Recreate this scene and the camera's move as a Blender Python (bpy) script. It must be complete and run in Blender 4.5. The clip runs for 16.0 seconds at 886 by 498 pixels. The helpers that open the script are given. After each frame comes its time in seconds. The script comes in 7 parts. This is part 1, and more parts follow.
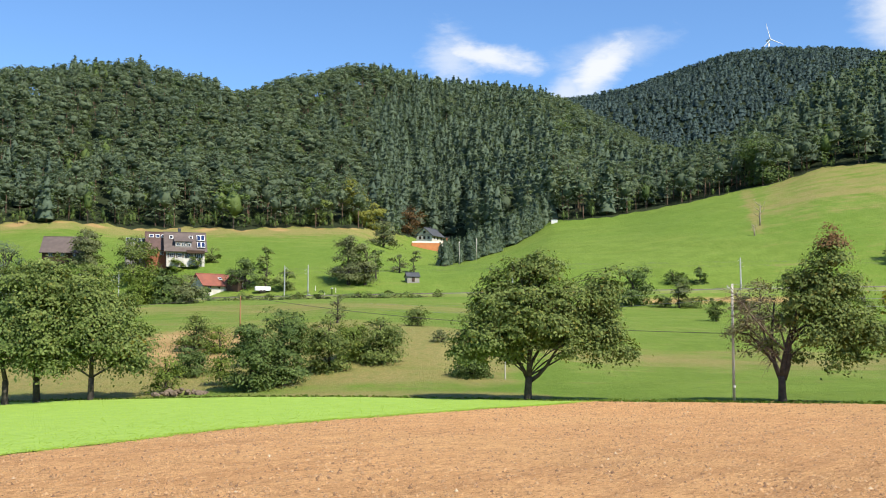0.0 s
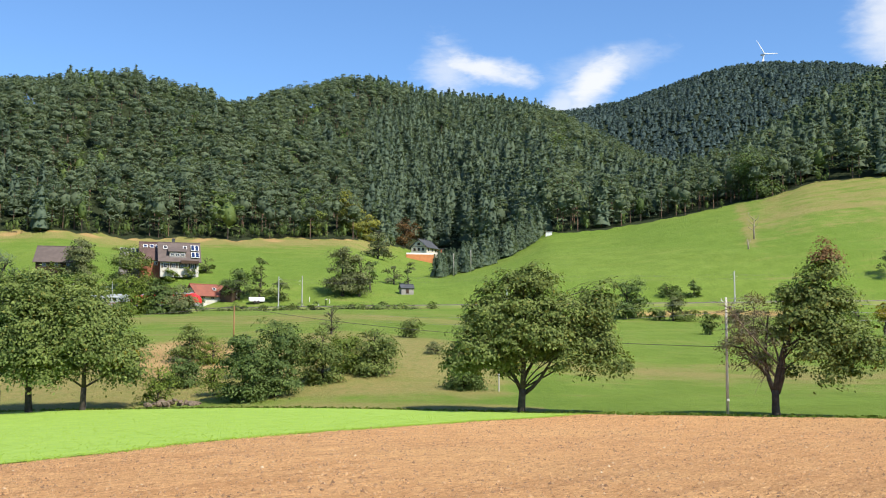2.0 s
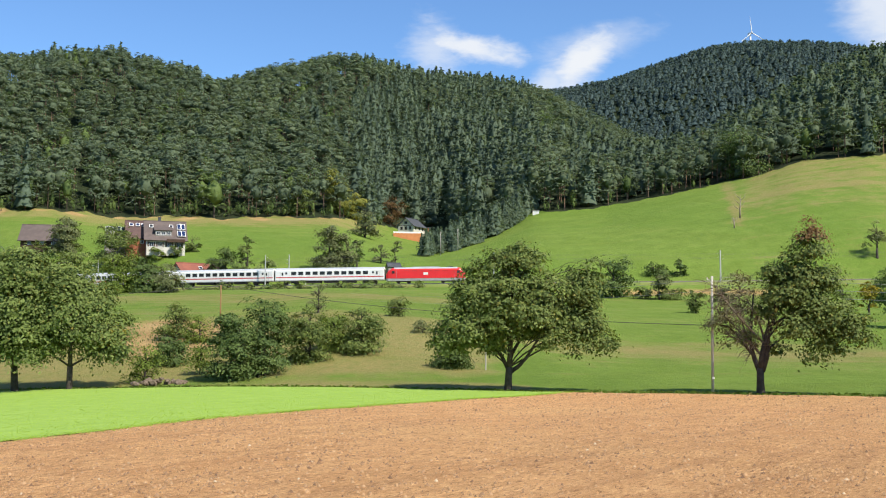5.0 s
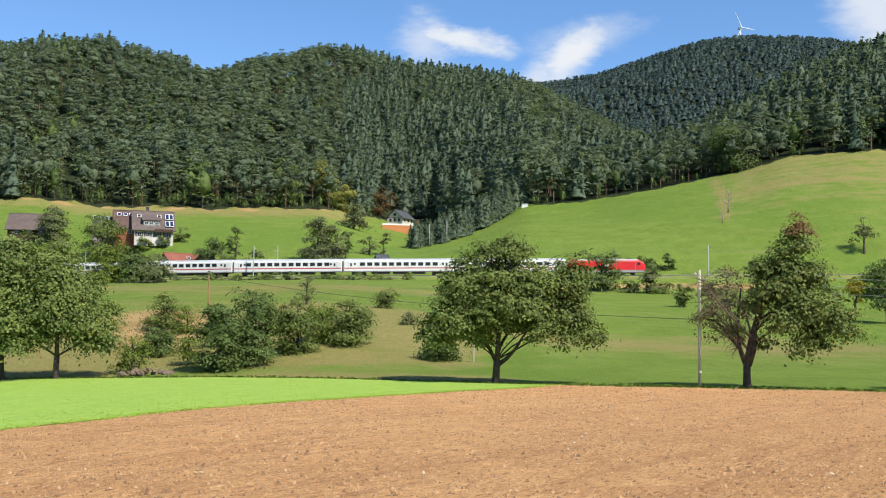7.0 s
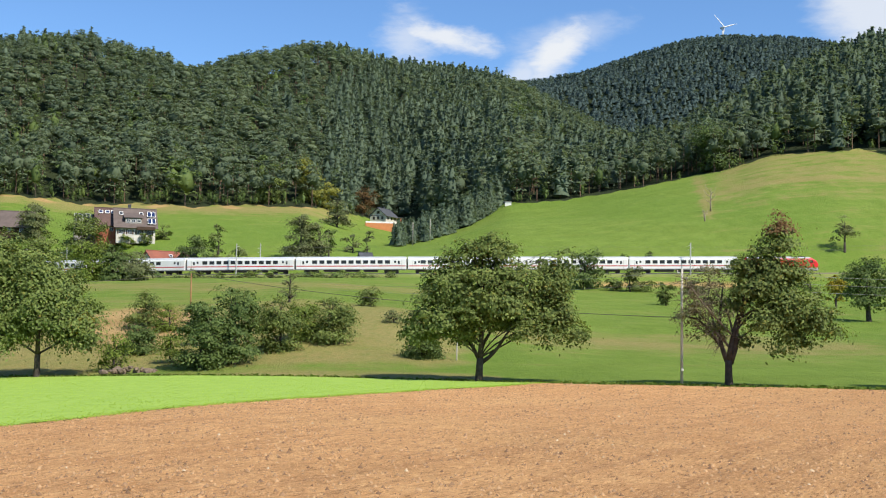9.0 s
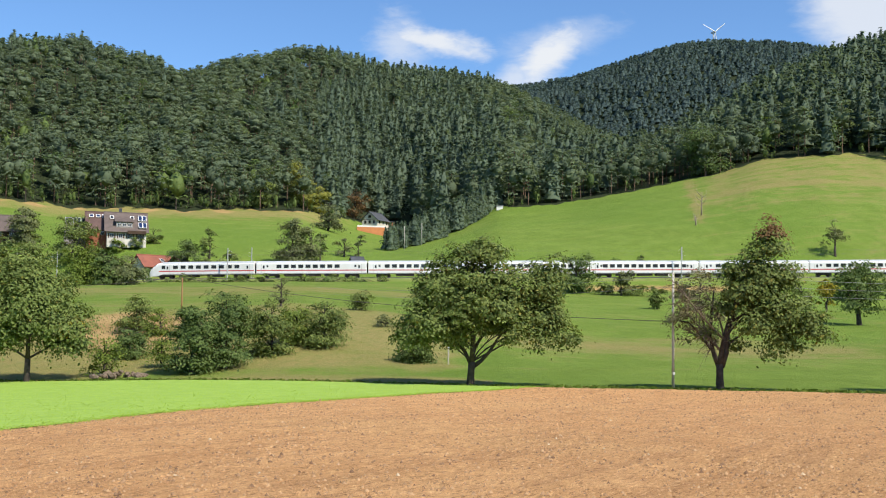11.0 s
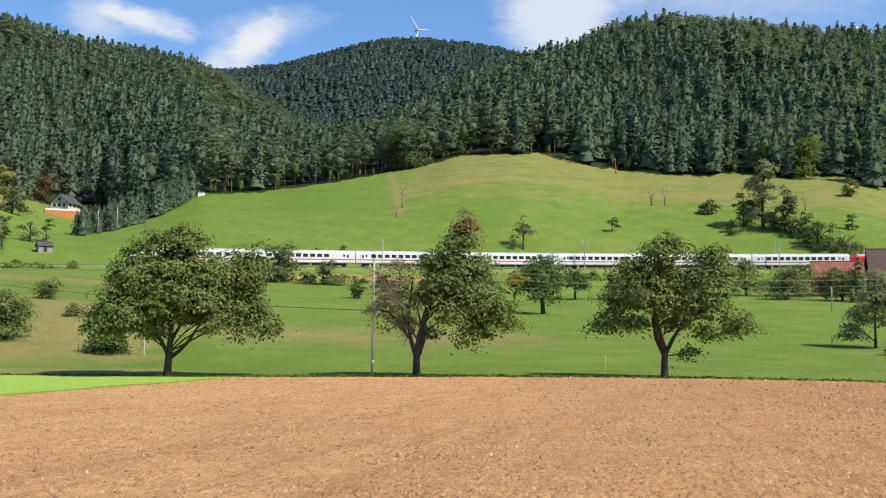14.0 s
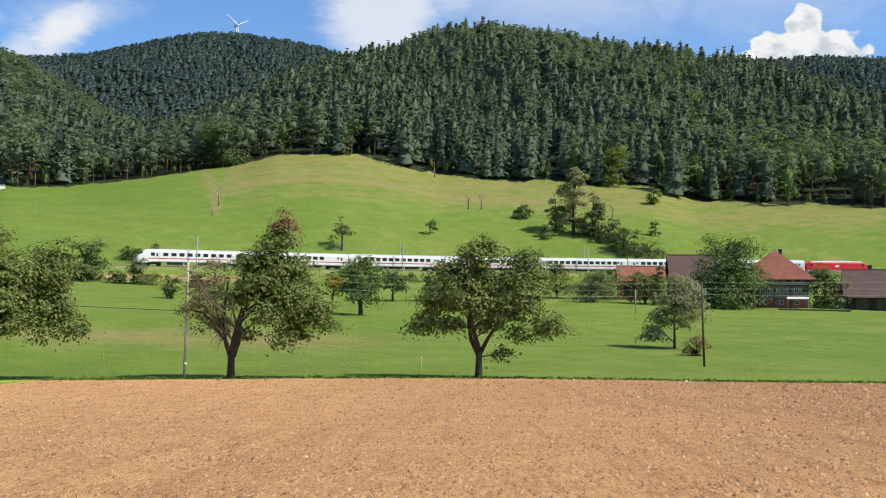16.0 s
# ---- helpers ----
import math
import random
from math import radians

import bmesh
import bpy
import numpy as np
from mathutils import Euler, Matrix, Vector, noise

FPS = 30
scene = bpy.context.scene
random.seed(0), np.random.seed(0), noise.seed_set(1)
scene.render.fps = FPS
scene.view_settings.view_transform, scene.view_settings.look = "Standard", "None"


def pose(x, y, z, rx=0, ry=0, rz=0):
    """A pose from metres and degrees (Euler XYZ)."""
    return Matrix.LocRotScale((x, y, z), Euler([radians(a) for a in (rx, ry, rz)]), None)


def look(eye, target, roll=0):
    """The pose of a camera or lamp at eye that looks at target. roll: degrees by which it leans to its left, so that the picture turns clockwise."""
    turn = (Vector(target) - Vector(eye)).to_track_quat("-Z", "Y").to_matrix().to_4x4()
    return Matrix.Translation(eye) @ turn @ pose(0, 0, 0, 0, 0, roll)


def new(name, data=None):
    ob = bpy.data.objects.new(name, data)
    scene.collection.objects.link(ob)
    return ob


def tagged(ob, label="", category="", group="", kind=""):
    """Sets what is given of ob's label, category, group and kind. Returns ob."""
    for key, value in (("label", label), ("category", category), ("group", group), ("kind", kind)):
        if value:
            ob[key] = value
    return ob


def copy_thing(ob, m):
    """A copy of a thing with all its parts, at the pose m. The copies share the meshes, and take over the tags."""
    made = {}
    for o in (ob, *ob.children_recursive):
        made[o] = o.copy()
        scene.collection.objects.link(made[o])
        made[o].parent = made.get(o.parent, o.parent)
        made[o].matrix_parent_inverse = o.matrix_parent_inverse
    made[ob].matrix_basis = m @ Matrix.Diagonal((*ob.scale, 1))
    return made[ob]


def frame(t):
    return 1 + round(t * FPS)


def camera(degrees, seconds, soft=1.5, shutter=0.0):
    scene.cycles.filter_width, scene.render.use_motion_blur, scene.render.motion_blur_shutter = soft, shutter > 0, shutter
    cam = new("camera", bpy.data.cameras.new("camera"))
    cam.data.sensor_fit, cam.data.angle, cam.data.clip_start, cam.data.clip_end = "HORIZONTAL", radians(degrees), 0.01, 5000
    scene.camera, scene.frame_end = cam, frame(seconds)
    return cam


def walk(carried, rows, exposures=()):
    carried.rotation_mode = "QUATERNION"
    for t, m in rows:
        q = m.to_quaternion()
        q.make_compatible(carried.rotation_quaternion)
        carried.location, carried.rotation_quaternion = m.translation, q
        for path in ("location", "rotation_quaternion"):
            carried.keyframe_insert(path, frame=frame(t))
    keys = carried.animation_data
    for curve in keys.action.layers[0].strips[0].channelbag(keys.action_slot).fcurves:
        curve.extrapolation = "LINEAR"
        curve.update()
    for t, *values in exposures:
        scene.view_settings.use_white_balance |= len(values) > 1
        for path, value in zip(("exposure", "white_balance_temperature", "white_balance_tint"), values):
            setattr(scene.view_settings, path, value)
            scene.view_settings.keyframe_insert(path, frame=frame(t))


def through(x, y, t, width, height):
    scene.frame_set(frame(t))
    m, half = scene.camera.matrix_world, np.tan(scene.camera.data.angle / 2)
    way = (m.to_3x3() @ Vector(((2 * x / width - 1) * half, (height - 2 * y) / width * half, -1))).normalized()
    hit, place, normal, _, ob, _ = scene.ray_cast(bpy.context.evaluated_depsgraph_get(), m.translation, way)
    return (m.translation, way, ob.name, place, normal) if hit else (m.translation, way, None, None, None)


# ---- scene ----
EYE = 1.7
cam = camera(46.17, 16.0, soft=1.1)
# seconds, yaw, pitch, roll: a hand-held camera that stands and pans
ROWS = [
    (0.0, 0.000, 4.870, -0.000),
    (0.5, -0.026, 4.882, 0.026),
    (1.0, -0.025, 4.952, 0.080),
    (1.5, -0.201, 5.189, 0.107),
    (2.0, -0.306, 5.519, 0.314),
    (2.5, -0.449, 5.867, 0.481),
    (3.0, -0.626, 5.814, 0.588),
    (3.5, -0.527, 5.351, 0.439),
    (4.0, -0.044, 4.841, 0.151),
    (4.5, -0.300, 4.566, -0.098),
    (5.0, -1.030, 4.353, 0.280),
    (7.5, -1.673, 3.917, 0.696),
    (8.0, -1.704, 3.923, 0.730),
    (8.5, -2.005, 3.909, 0.662),
    (9.0, -2.576, 3.834, 0.699),
    (11.5, -3.346, 4.095, 0.623),
    (12.0, -4.574, 4.083, 0.660),
    (12.5, -6.836, 4.103, 0.529),
    (13.0, -10.085, 4.072, 0.566),
    (13.5, -14.646, 3.880, 0.568),
    (14.0, -19.331, 3.641, 0.590),
    (14.5, -22.975, 3.485, 0.857),
    (15.0, -25.574, 3.560, 0.900),
    (15.5, -27.595, 3.658, 0.794),
    (16.0, -29.324, 3.823, 0.775),
]
walk(cam, [(t, pose(0, 0, EYE, 90 + pitch, 0, yaw) @ pose(0, 0, 0, 0, 0, roll)) for t, yaw, pitch, roll in ROWS],
     exposures=[(0.0, 0.72), (3.5, 0.72), (5.0, 0.62), (8.5, 0.58), (12.5, 0.56), (16.0, 0.55)])

# ---- light ----
SUN_AZ, SUN_EL = 135.0, 49.0


def polar(az, d):
    """x, y at a bearing (degrees, clockwise from +y) and distance from the standing point."""
    a = radians(az)
    return d * math.sin(a), d * math.cos(a)


sun_dir = Vector((*polar(SUN_AZ, math.cos(radians(SUN_EL))), math.sin(radians(SUN_EL))))
sun = new("sun", bpy.data.lights.new("sun", "SUN"))
sun.data.energy, sun.data.angle, sun.data.color = 4.4, radians(0.55), (1.0, 0.93, 0.82)
sun.matrix_world = look(sun_dir * 100, (0, 0, 0))


class Nodes:
    """Short hand for building node trees."""

    def __init__(self, tree):
        self.tree = tree
        tree.nodes.clear()

    def add(self, kind, **values):
        node = self.tree.nodes.new(kind)
        for key, value in values.items():
            if key.startswith("i_"):
                node.inputs[key[2:].replace("_", " ")].default_value = value
            else:
                setattr(node, key, value)
        return node

    def link(self, a, b):
        self.tree.links.new(a, b)

    def math(self, op, a, b=None, clamp=False):
        node = self.tree.nodes.new("ShaderNodeMath")
        node.operation, node.use_clamp = op, clamp
        for k, v in enumerate((a, b)):
            if v is None:
                continue
            if isinstance(v, (int, float)):
                node.inputs[k].default_value = v
            else:
                self.link(v, node.inputs[k])
        return node.outputs[0]

    def mix(self, fac, a, b, blend="MIX"):
        node = self.tree.nodes.new("ShaderNodeMix")
        node.data_type, node.blend_type = "RGBA", blend
        for k, v in ((0, fac), (6, a), (7, b)):
            if isinstance(v, (int, float)):
                node.inputs[k].default_value = v
            elif isinstance(v, tuple):
                node.inputs[k].default_value = (*v[:3], 1)
            else:
                self.link(v, node.inputs[k])
        return node.outputs[2]

    def ramp(self, fac, lo, hi, a=0.0, b=1.0):
        node = self.tree.nodes.new("ShaderNodeMapRange")
        node.interpolation_type = "SMOOTHSTEP"
        for k, v in enumerate((fac, lo, hi, a, b)):
            if isinstance(v, (int, float)):
                node.inputs[k].default_value = v
            else:
                self.link(v, node.inputs[k])
        return node.outputs[0]

    def noise(self, vec, scale, detail=4.0, rough=0.55, dist=0.0):
        node = self.add("ShaderNodeTexNoise", i_Scale=scale, i_Detail=detail, i_Roughness=rough, i_Distortion=dist)
        if vec is not None:
            self.link(vec, node.inputs["Vector"])
        return node.outputs["Fac"]

    def scaled(self, vec, s):
        node = self.add("ShaderNodeMapping")
        node.inputs["Scale"].default_value = s
        self.link(vec, node.inputs["Vector"])
        return node.outputs[0]


def make_world():
    world = bpy.data.worlds.new("sky")
    scene.world, world.use_nodes = world, True
    n = Nodes(world.node_tree)
    sky = n.add("ShaderNodeTexSky", sky_type="NISHITA", sun_disc=False, sun_elevation=radians(SUN_EL), sun_rotation=radians(SUN_AZ), air_density=1.0, dust_density=0.4, ozone_density=2.2, altitude=400)
    co = n.add("ShaderNodeTexCoord").outputs["Generated"]
    xyz = n.add("ShaderNodeSeparateXYZ")
    n.link(co, xyz.inputs[0])
    az = n.math("MULTIPLY", n.math("ARCTAN2", xyz.outputs[0], xyz.outputs[1]), 57.2958)
    el = n.math("MULTIPLY", n.math("ARCSINE", xyz.outputs[2]), 57.2958)
    wisp = n.noise(n.scaled(co, (5, 5, 11)), 2.6, 8.0, 0.62, 0.5)
    fine = n.noise(n.scaled(co, (6, 6, 16)), 9.0, 8.0, 0.6, 0.4)
    total = None

    def cloud(a0, e0, wa, we, lean, soft, dens, noise_amount):
        da, de = n.math("SUBTRACT", az, a0), n.math("SUBTRACT", el, e0)
        c, s = math.cos(radians(lean)), math.sin(radians(lean))
        u = n.math("DIVIDE", n.math("ADD", n.math("MULTIPLY", da, c), n.math("MULTIPLY", de, s)), wa)
        v = n.math("DIVIDE", n.math("SUBTRACT", n.math("MULTIPLY", de, c), n.math("MULTIPLY", da, s)), we)
        r = n.math("SQRT", n.math("ADD", n.math("MULTIPLY", u, u), n.math("MULTIPLY", v, v)))
        r = n.math("ADD", r, n.math("MULTIPLY", n.math("SUBTRACT", wisp, 0.5), noise_amount))
        r = n.math("ADD", r, n.math("MULTIPLY", n.math("SUBTRACT", fine, 0.5), noise_amount * 0.7))
        return n.math("MULTIPLY", n.ramp(r, 1.0 + soft, 1.0 - soft), dens)

    # thin fair-weather cloud: bearing, elevation, half sizes, lean, softness, density, raggedness
    for spec in ((2.2, 15.4, 2.1, 0.55, -12, 0.8, 0.95, 2.0), (0.6, 15.2, 1.3, 1.1, -50, 0.9, 0.6, 2.0), (8.6, 14.4, 1.9, 0.8, 38, 0.8, 1.0, 1.7), (7.0, 13.4, 1.0, 0.7, 30, 0.8, 0.7, 1.5), (9.6, 15.4, 2.2, 0.7, 12, 0.9, 0.4, 1.8),
                 (25.8, 17.6, 3.0, 4.2, 0, 0.45, 0.82, 0.7), (29.5, 18.5, 2.0, 2.0, 0, 0.6, 0.6, 0.9), (41.5, 17.6, 1.6, 1.4, 0, 0.9, 0.45, 1.2), (36.0, 18.2, 7.0, 2.4, 0, 0.95, 0.5, 1.0), (47.0, 18.2, 6.0, 2.4, 0, 0.95, 0.42, 1.0), (-60, 30, 22, 7, 12, 0.9, 0.6, 1.6), (150, 35, 30, 10, 5, 0.9, 0.6, 1.6)):
        m = cloud(*spec)
        total = m if total is None else n.math("MAXIMUM", total, m)
    # one crisp cumulus above the ridge
    puff = n.add("ShaderNodeTexVoronoi", feature="SMOOTH_F1", i_Scale=75.0, i_Smoothness=0.6)
    n.link(co, puff.inputs["Vector"])
    cum = None
    for a0, e0, wa, we in ((48.6, 15.2, 0.9, 1.1), (47.2, 14.4, 1.4, 0.75), (49.9, 14.3, 1.4, 0.8), (48.2, 13.85, 3.5, 0.75), (45.2, 13.8, 1.2, 0.35), (41.1, 14.6, 0.35, 0.35), (48.8, 15.8, 0.55, 0.6)):
        da, de = n.math("DIVIDE", n.math("SUBTRACT", az, a0), wa), n.math("DIVIDE", n.math("SUBTRACT", el, e0), we)
        r = n.math("SQRT", n.math("ADD", n.math("MULTIPLY", da, da), n.math("MULTIPLY", de, de)))
        cum = r if cum is None else n.math("MINIMUM", cum, r)
    cum = n.math("ADD", cum, n.math("MULTIPLY", n.math("SUBTRACT", puff.outputs["Distance"], 0.45), 0.7))
    cum = n.math("ADD", cum, n.math("MULTIPLY", n.math("SUBTRACT", fine, 0.5), 0.5))
    cum_mask = n.ramp(cum, 1.08, 0.93)
    shade = n.ramp(n.math("ADD", n.noise(n.scaled(co, (30, 30, 45)), 1.4, 5.0), n.math("MULTIPLY", cum, 0.15)), 0.42, 0.62)
    base = n.mix(1.0, sky.outputs[0], SKY_TINT, "MULTIPLY")
    col = n.mix(total, base, CLOUD_WHITE)
    col = n.mix(cum_mask, col, n.mix(shade, CUMULUS_SHADE, CUMULUS_WHITE))
    bg = n.add("ShaderNodeBackground", i_Strength=SKY_STRENGTH)
    n.link(col, bg.inputs[0])
    out = n.add("ShaderNodeOutputWorld")
    n.link(bg.outputs[0], out.inputs[0])


SKY_STRENGTH = 0.113
SKY_TINT = (0.66, 0.86, 1.06)
CLOUD_WHITE, CUMULUS_WHITE, CUMULUS_SHADE = (5.0, 5.2, 5.5), (5.5, 5.5, 5.5), (3.6, 3.9, 4.3)
make_world()


# ---- materials ----
def material(name, build):
    mat = bpy.data.materials.new(name)
    mat.use_nodes = True
    n = Nodes(mat.node_tree)
    out = n.add("ShaderNodeOutputMaterial")
    build(n, out)
    return mat


def surface(name, colour, dark=None, rough=0.8, scale=6.0, metal=0.0, bump=0.15, spec=0.3, fine=40.0, random=0.0):
    """A plain worn surface: two scales of tone and a fine relief."""
    dark = dark or tuple(c * 0.72 for c in colour)

    def build(n, out):
        co = n.add("ShaderNodeTexCoord").outputs["Object"]
        f = n.ramp(n.noise(co, scale), 0.35, 0.7)
        g = n.noise(co, fine, 3.0)
        col = n.mix(f, dark, colour)
        col = n.mix(0.25, col, n.mix(g, tuple(c * 0.6 for c in colour), tuple(min(1, c * 1.25) for c in colour)))
        if random:
            rnd = n.add("ShaderNodeObjectInfo").outputs["Random"]
            col = n.mix(n.math("MULTIPLY", rnd, random), col, dark)
        b = n.add("ShaderNodeBsdfPrincipled", i_Roughness=rough, i_Metallic=metal)
        b.inputs["Specular IOR Level"].default_value = spec
        n.link(col, b.inputs["Base Color"])
        if bump:
            bp = n.add("ShaderNodeBump", i_Strength=bump, i_Distance=0.02)
            n.link(g, bp.inputs["Height"])
            n.link(bp.outputs[0], b.inputs["Normal"])
        n.link(b.outputs[0], out.inputs[0])

    return material(name, build)


def foliage(name, low, high, through=0.35, tint=(0.3, 0.25, 0.03), tint_amount=0.0, scale=0.35, gloss=0.2):
    """Leaves: tone by leaf, by tree and by a soft noise; light shines through them."""

    def build(n, out):
        geo = n.add("ShaderNodeNewGeometry")
        rnd = geo.outputs["Random Per Island"]
        att = n.add("ShaderNodeAttribute", attribute_name="tint").outputs["Fac"]
        f = n.math("ADD", n.math("MULTIPLY", rnd, 0.35), n.math("MULTIPLY", att, 0.65))
        co = n.add("ShaderNodeTexCoord").outputs["Object"]
        f = n.math("ADD", f, n.math("MULTIPLY", n.math("SUBTRACT", n.noise(co, scale, 3.0), 0.5), 0.8), clamp=True)
        col = n.mix(f, low, high)
        if tint_amount:
            col = n.mix(n.math("MULTIPLY", n.ramp(rnd, 1.0 - tint_amount, 1.0), 0.8), col, tint)
        d = n.add("ShaderNodeBsdfPrincipled", i_Roughness=0.65)
        d.inputs["Specular IOR Level"].default_value = gloss
        n.link(col, d.inputs["Base Color"])
        t = n.add("ShaderNodeBsdfTranslucent")
        n.link(n.mix(0.5, col, n.mix(1.0, col, (1.5, 1.5, 0.5), "MULTIPLY")), t.inputs[0])
        m = n.add("ShaderNodeMixShader")
        m.inputs[0].default_value = through
        n.link(d.outputs[0], m.inputs[1])
        n.link(t.outputs[0], m.inputs[2])
        n.link(m.outputs[0], out.inputs[0])

    return material(name, build)


def ground_material():
    def build(n, out):
        co = n.add("ShaderNodeTexCoord").outputs["Object"]

        def att(name):
            return n.add("ShaderNodeAttribute", attribute_name=name).outputs["Fac"]

        big, mid, fine = n.noise(co, 0.02, 4.0), n.noise(co, 0.16, 5.0, 0.6), n.noise(co, 1.3, 5.0, 0.7)
        rot = n.add("ShaderNodeMapping")
        rot.inputs["Rotation"].default_value, rot.inputs["Scale"].default_value = (0, 0, radians(14)), (0.022, 0.22, 0.1)
        n.link(co, rot.inputs["Vector"])
        streak = n.noise(rot.outputs[0], 1.0, 5.0, 0.65)
        blade = n.noise(co, 4.5, 4.0, 0.75)
        grass = n.mix(n.ramp(mid, 0.3, 0.7), (0.122, 0.186, 0.026), (0.164, 0.238, 0.040))
        grass = n.mix(n.math("MULTIPLY", n.ramp(streak, 0.45, 0.75), 0.28), grass, (0.20, 0.238, 0.05))
        grass = n.mix(n.math("MULTIPLY", n.ramp(big, 0.42, 0.62), 0.35), grass, (0.090, 0.175, 0.018))
        grass = n.mix(n.math("MULTIPLY", n.ramp(fine, 0.45, 0.7), 0.5), grass, (0.074, 0.122, 0.014))
        rows = n.add("ShaderNodeMapping")
        rows.inputs["Rotation"].default_value, rows.inputs["Scale"].default_value = (0, 0, radians(18)), (0.55, 0.045, 0.3)
        n.link(co, rows.inputs["Vector"])
        deep = n.noise(rows.outputs[0], 1.0, 5.0, 0.7)
        grass = n.mix(n.math("MULTIPLY", n.ramp(deep, 0.52, 0.7), 0.3), grass, (0.080, 0.130, 0.016))
        grass = n.mix(n.math("MULTIPLY", n.ramp(deep, 0.45, 0.3), 0.4), grass, (0.185, 0.24, 0.045))
        grass = n.mix(n.math("MULTIPLY", n.ramp(blade, 0.48, 0.7), 0.65), grass, (0.20, 0.27, 0.05))
        hay = n.mix(n.ramp(fine, 0.35, 0.7), (0.245, 0.205, 0.072), (0.165, 0.185, 0.046))
        hay = n.mix(n.math("MULTIPLY", n.ramp(blade, 0.45, 0.7), 0.55), hay, (0.36, 0.29, 0.12))
        patch = n.math("ADD", n.math("MULTIPLY", streak, 0.5), n.math("ADD", n.math("MULTIPLY", mid, 0.45), n.math("MULTIPLY", fine, 0.35)))
        f = n.math("ADD", att("dry"), n.math("MULTIPLY", n.math("SUBTRACT", patch, 0.63), 3.0))
        col = n.mix(n.ramp(f, 0.3, 1.0), grass, hay)
        earth = n.mix(n.ramp(mid, 0.3, 0.7), (0.29, 0.19, 0.075), (0.42, 0.29, 0.125))
        col = n.mix(n.ramp(n.math("ADD", att("bare"), n.math("MULTIPLY", n.math("SUBTRACT", fine, 0.5), 0.7)), 0.35, 0.75), col, earth)
        # very dark green ground wherever the wood stands
        wood_floor = n.mix(mid, (0.018, 0.028, 0.012), (0.036, 0.046, 0.020))
        col = n.mix(n.ramp(n.math("ADD", att("wood"), n.math("MULTIPLY", n.math("SUBTRACT", fine, 0.5), 0.4)), 0.4, 0.6), col, wood_floor)
        b = n.add("ShaderNodeBsdfPrincipled", i_Roughness=0.9)
        b.inputs["Specular IOR Level"].default_value = 0.12
        n.link(col, b.inputs["Base Color"])
        bp = n.add("ShaderNodeBump", i_Strength=0.7, i_Distance=0.3)
        n.link(n.math("ADD", fine, blade), bp.inputs["Height"])
        n.link(bp.outputs[0], b.inputs["Normal"])
        n.link(b.outputs[0], out.inputs[0])

    return material("meadow", build)


def soil_material():
    def build(n, out):
        co = n.add("ShaderNodeTexCoord").outputs["Object"]
        big, mid, fine, grit = n.noise(co, 0.06, 4.0), n.noise(co, 0.7, 5.0, 0.65), n.noise(co, 7.0, 5.0, 0.7), n.noise(co, 34.0, 3.0, 0.7)
        lines = n.add("ShaderNodeMapping")
        lines.vector_type = "TEXTURE"
        lines.inputs["Rotation"].default_value, lines.inputs["Scale"].default_value = (0, 0, radians(-31)), (0.45, 14.0, 1.0)
        n.link(co, lines.inputs["Vector"])
        rows = n.noise(lines.outputs[0], 1.0, 4.0, 0.65)
        col = n.mix(n.ramp(mid, 0.3, 0.72), (0.36, 0.195, 0.085), (0.45, 0.26, 0.12))
        col = n.mix(n.math("MULTIPLY", n.ramp(big, 0.4, 0.7), 0.45), col, (0.47, 0.295, 0.135))
        col = n.mix(n.math("MULTIPLY", n.ramp(rows, 0.5, 0.66), 0.5), col, (0.26, 0.14, 0.065))
        col = n.mix(n.math("MULTIPLY", n.ramp(fine, 0.5, 0.68), 0.55), col, (0.25, 0.132, 0.06))
        col = n.mix(n.math("MULTIPLY", n.ramp(grit, 0.58, 0.76), 0.8), col, (0.58, 0.41, 0.24))
        xyz = n.add("ShaderNodeSeparateXYZ")
        n.link(co, xyz.inputs[0])
        along = n.math("SUBTRACT", n.math("MULTIPLY", xyz.outputs[0], 0.951), n.math("MULTIPLY", xyz.outputs[1], 0.309))
        from_crop = n.ramp(n.math("ADD", along, n.math("MULTIPLY", n.math("SUBTRACT", big, 0.5), 40.0)), -10.0, 40.0)
        grain = n.add("ShaderNodeMapping")
        grain.vector_type = "TEXTURE"
        grain.inputs["Rotation"].default_value, grain.inputs["Scale"].default_value = (0, 0, radians(-31)), (1 / 17, 1 / 3.2, 0.3)
        n.link(co, grain.inputs["Vector"])
        crumb = n.noise(grain.outputs[0], 1.0, 6.0, 0.75)
        col = n.mix(n.math("MULTIPLY", n.ramp(crumb, 0.53, 0.63), 0.8), col, (0.13, 0.066, 0.030))
        col = n.mix(n.math("MULTIPLY", n.ramp(crumb, 0.45, 0.36), 0.7), col, (0.56, 0.37, 0.19))
        # paler towards the crop, darker and browner away from it
        col = n.mix(from_crop, n.mix(1.0, col, (1.48, 1.44, 1.38), "MULTIPLY"), n.mix(1.0, col, (0.88, 0.82, 0.80), "MULTIPLY"))
        b = n.add("ShaderNodeBsdfPrincipled", i_Roughness=0.95)
        b.inputs["Specular IOR Level"].default_value = 0.1
        n.link(col, b.inputs["Base Color"])
        bp = n.add("ShaderNodeBump", i_Strength=1.0, i_Distance=0.10)
        n.link(n.math("ADD", fine, n.math("MULTIPLY", grit, 0.5)), bp.inputs["Height"])
        n.link(bp.outputs[0], b.inputs["Normal"])
        n.link(b.outputs[0], out.inputs[0])

    return material("tilled_soil", build)


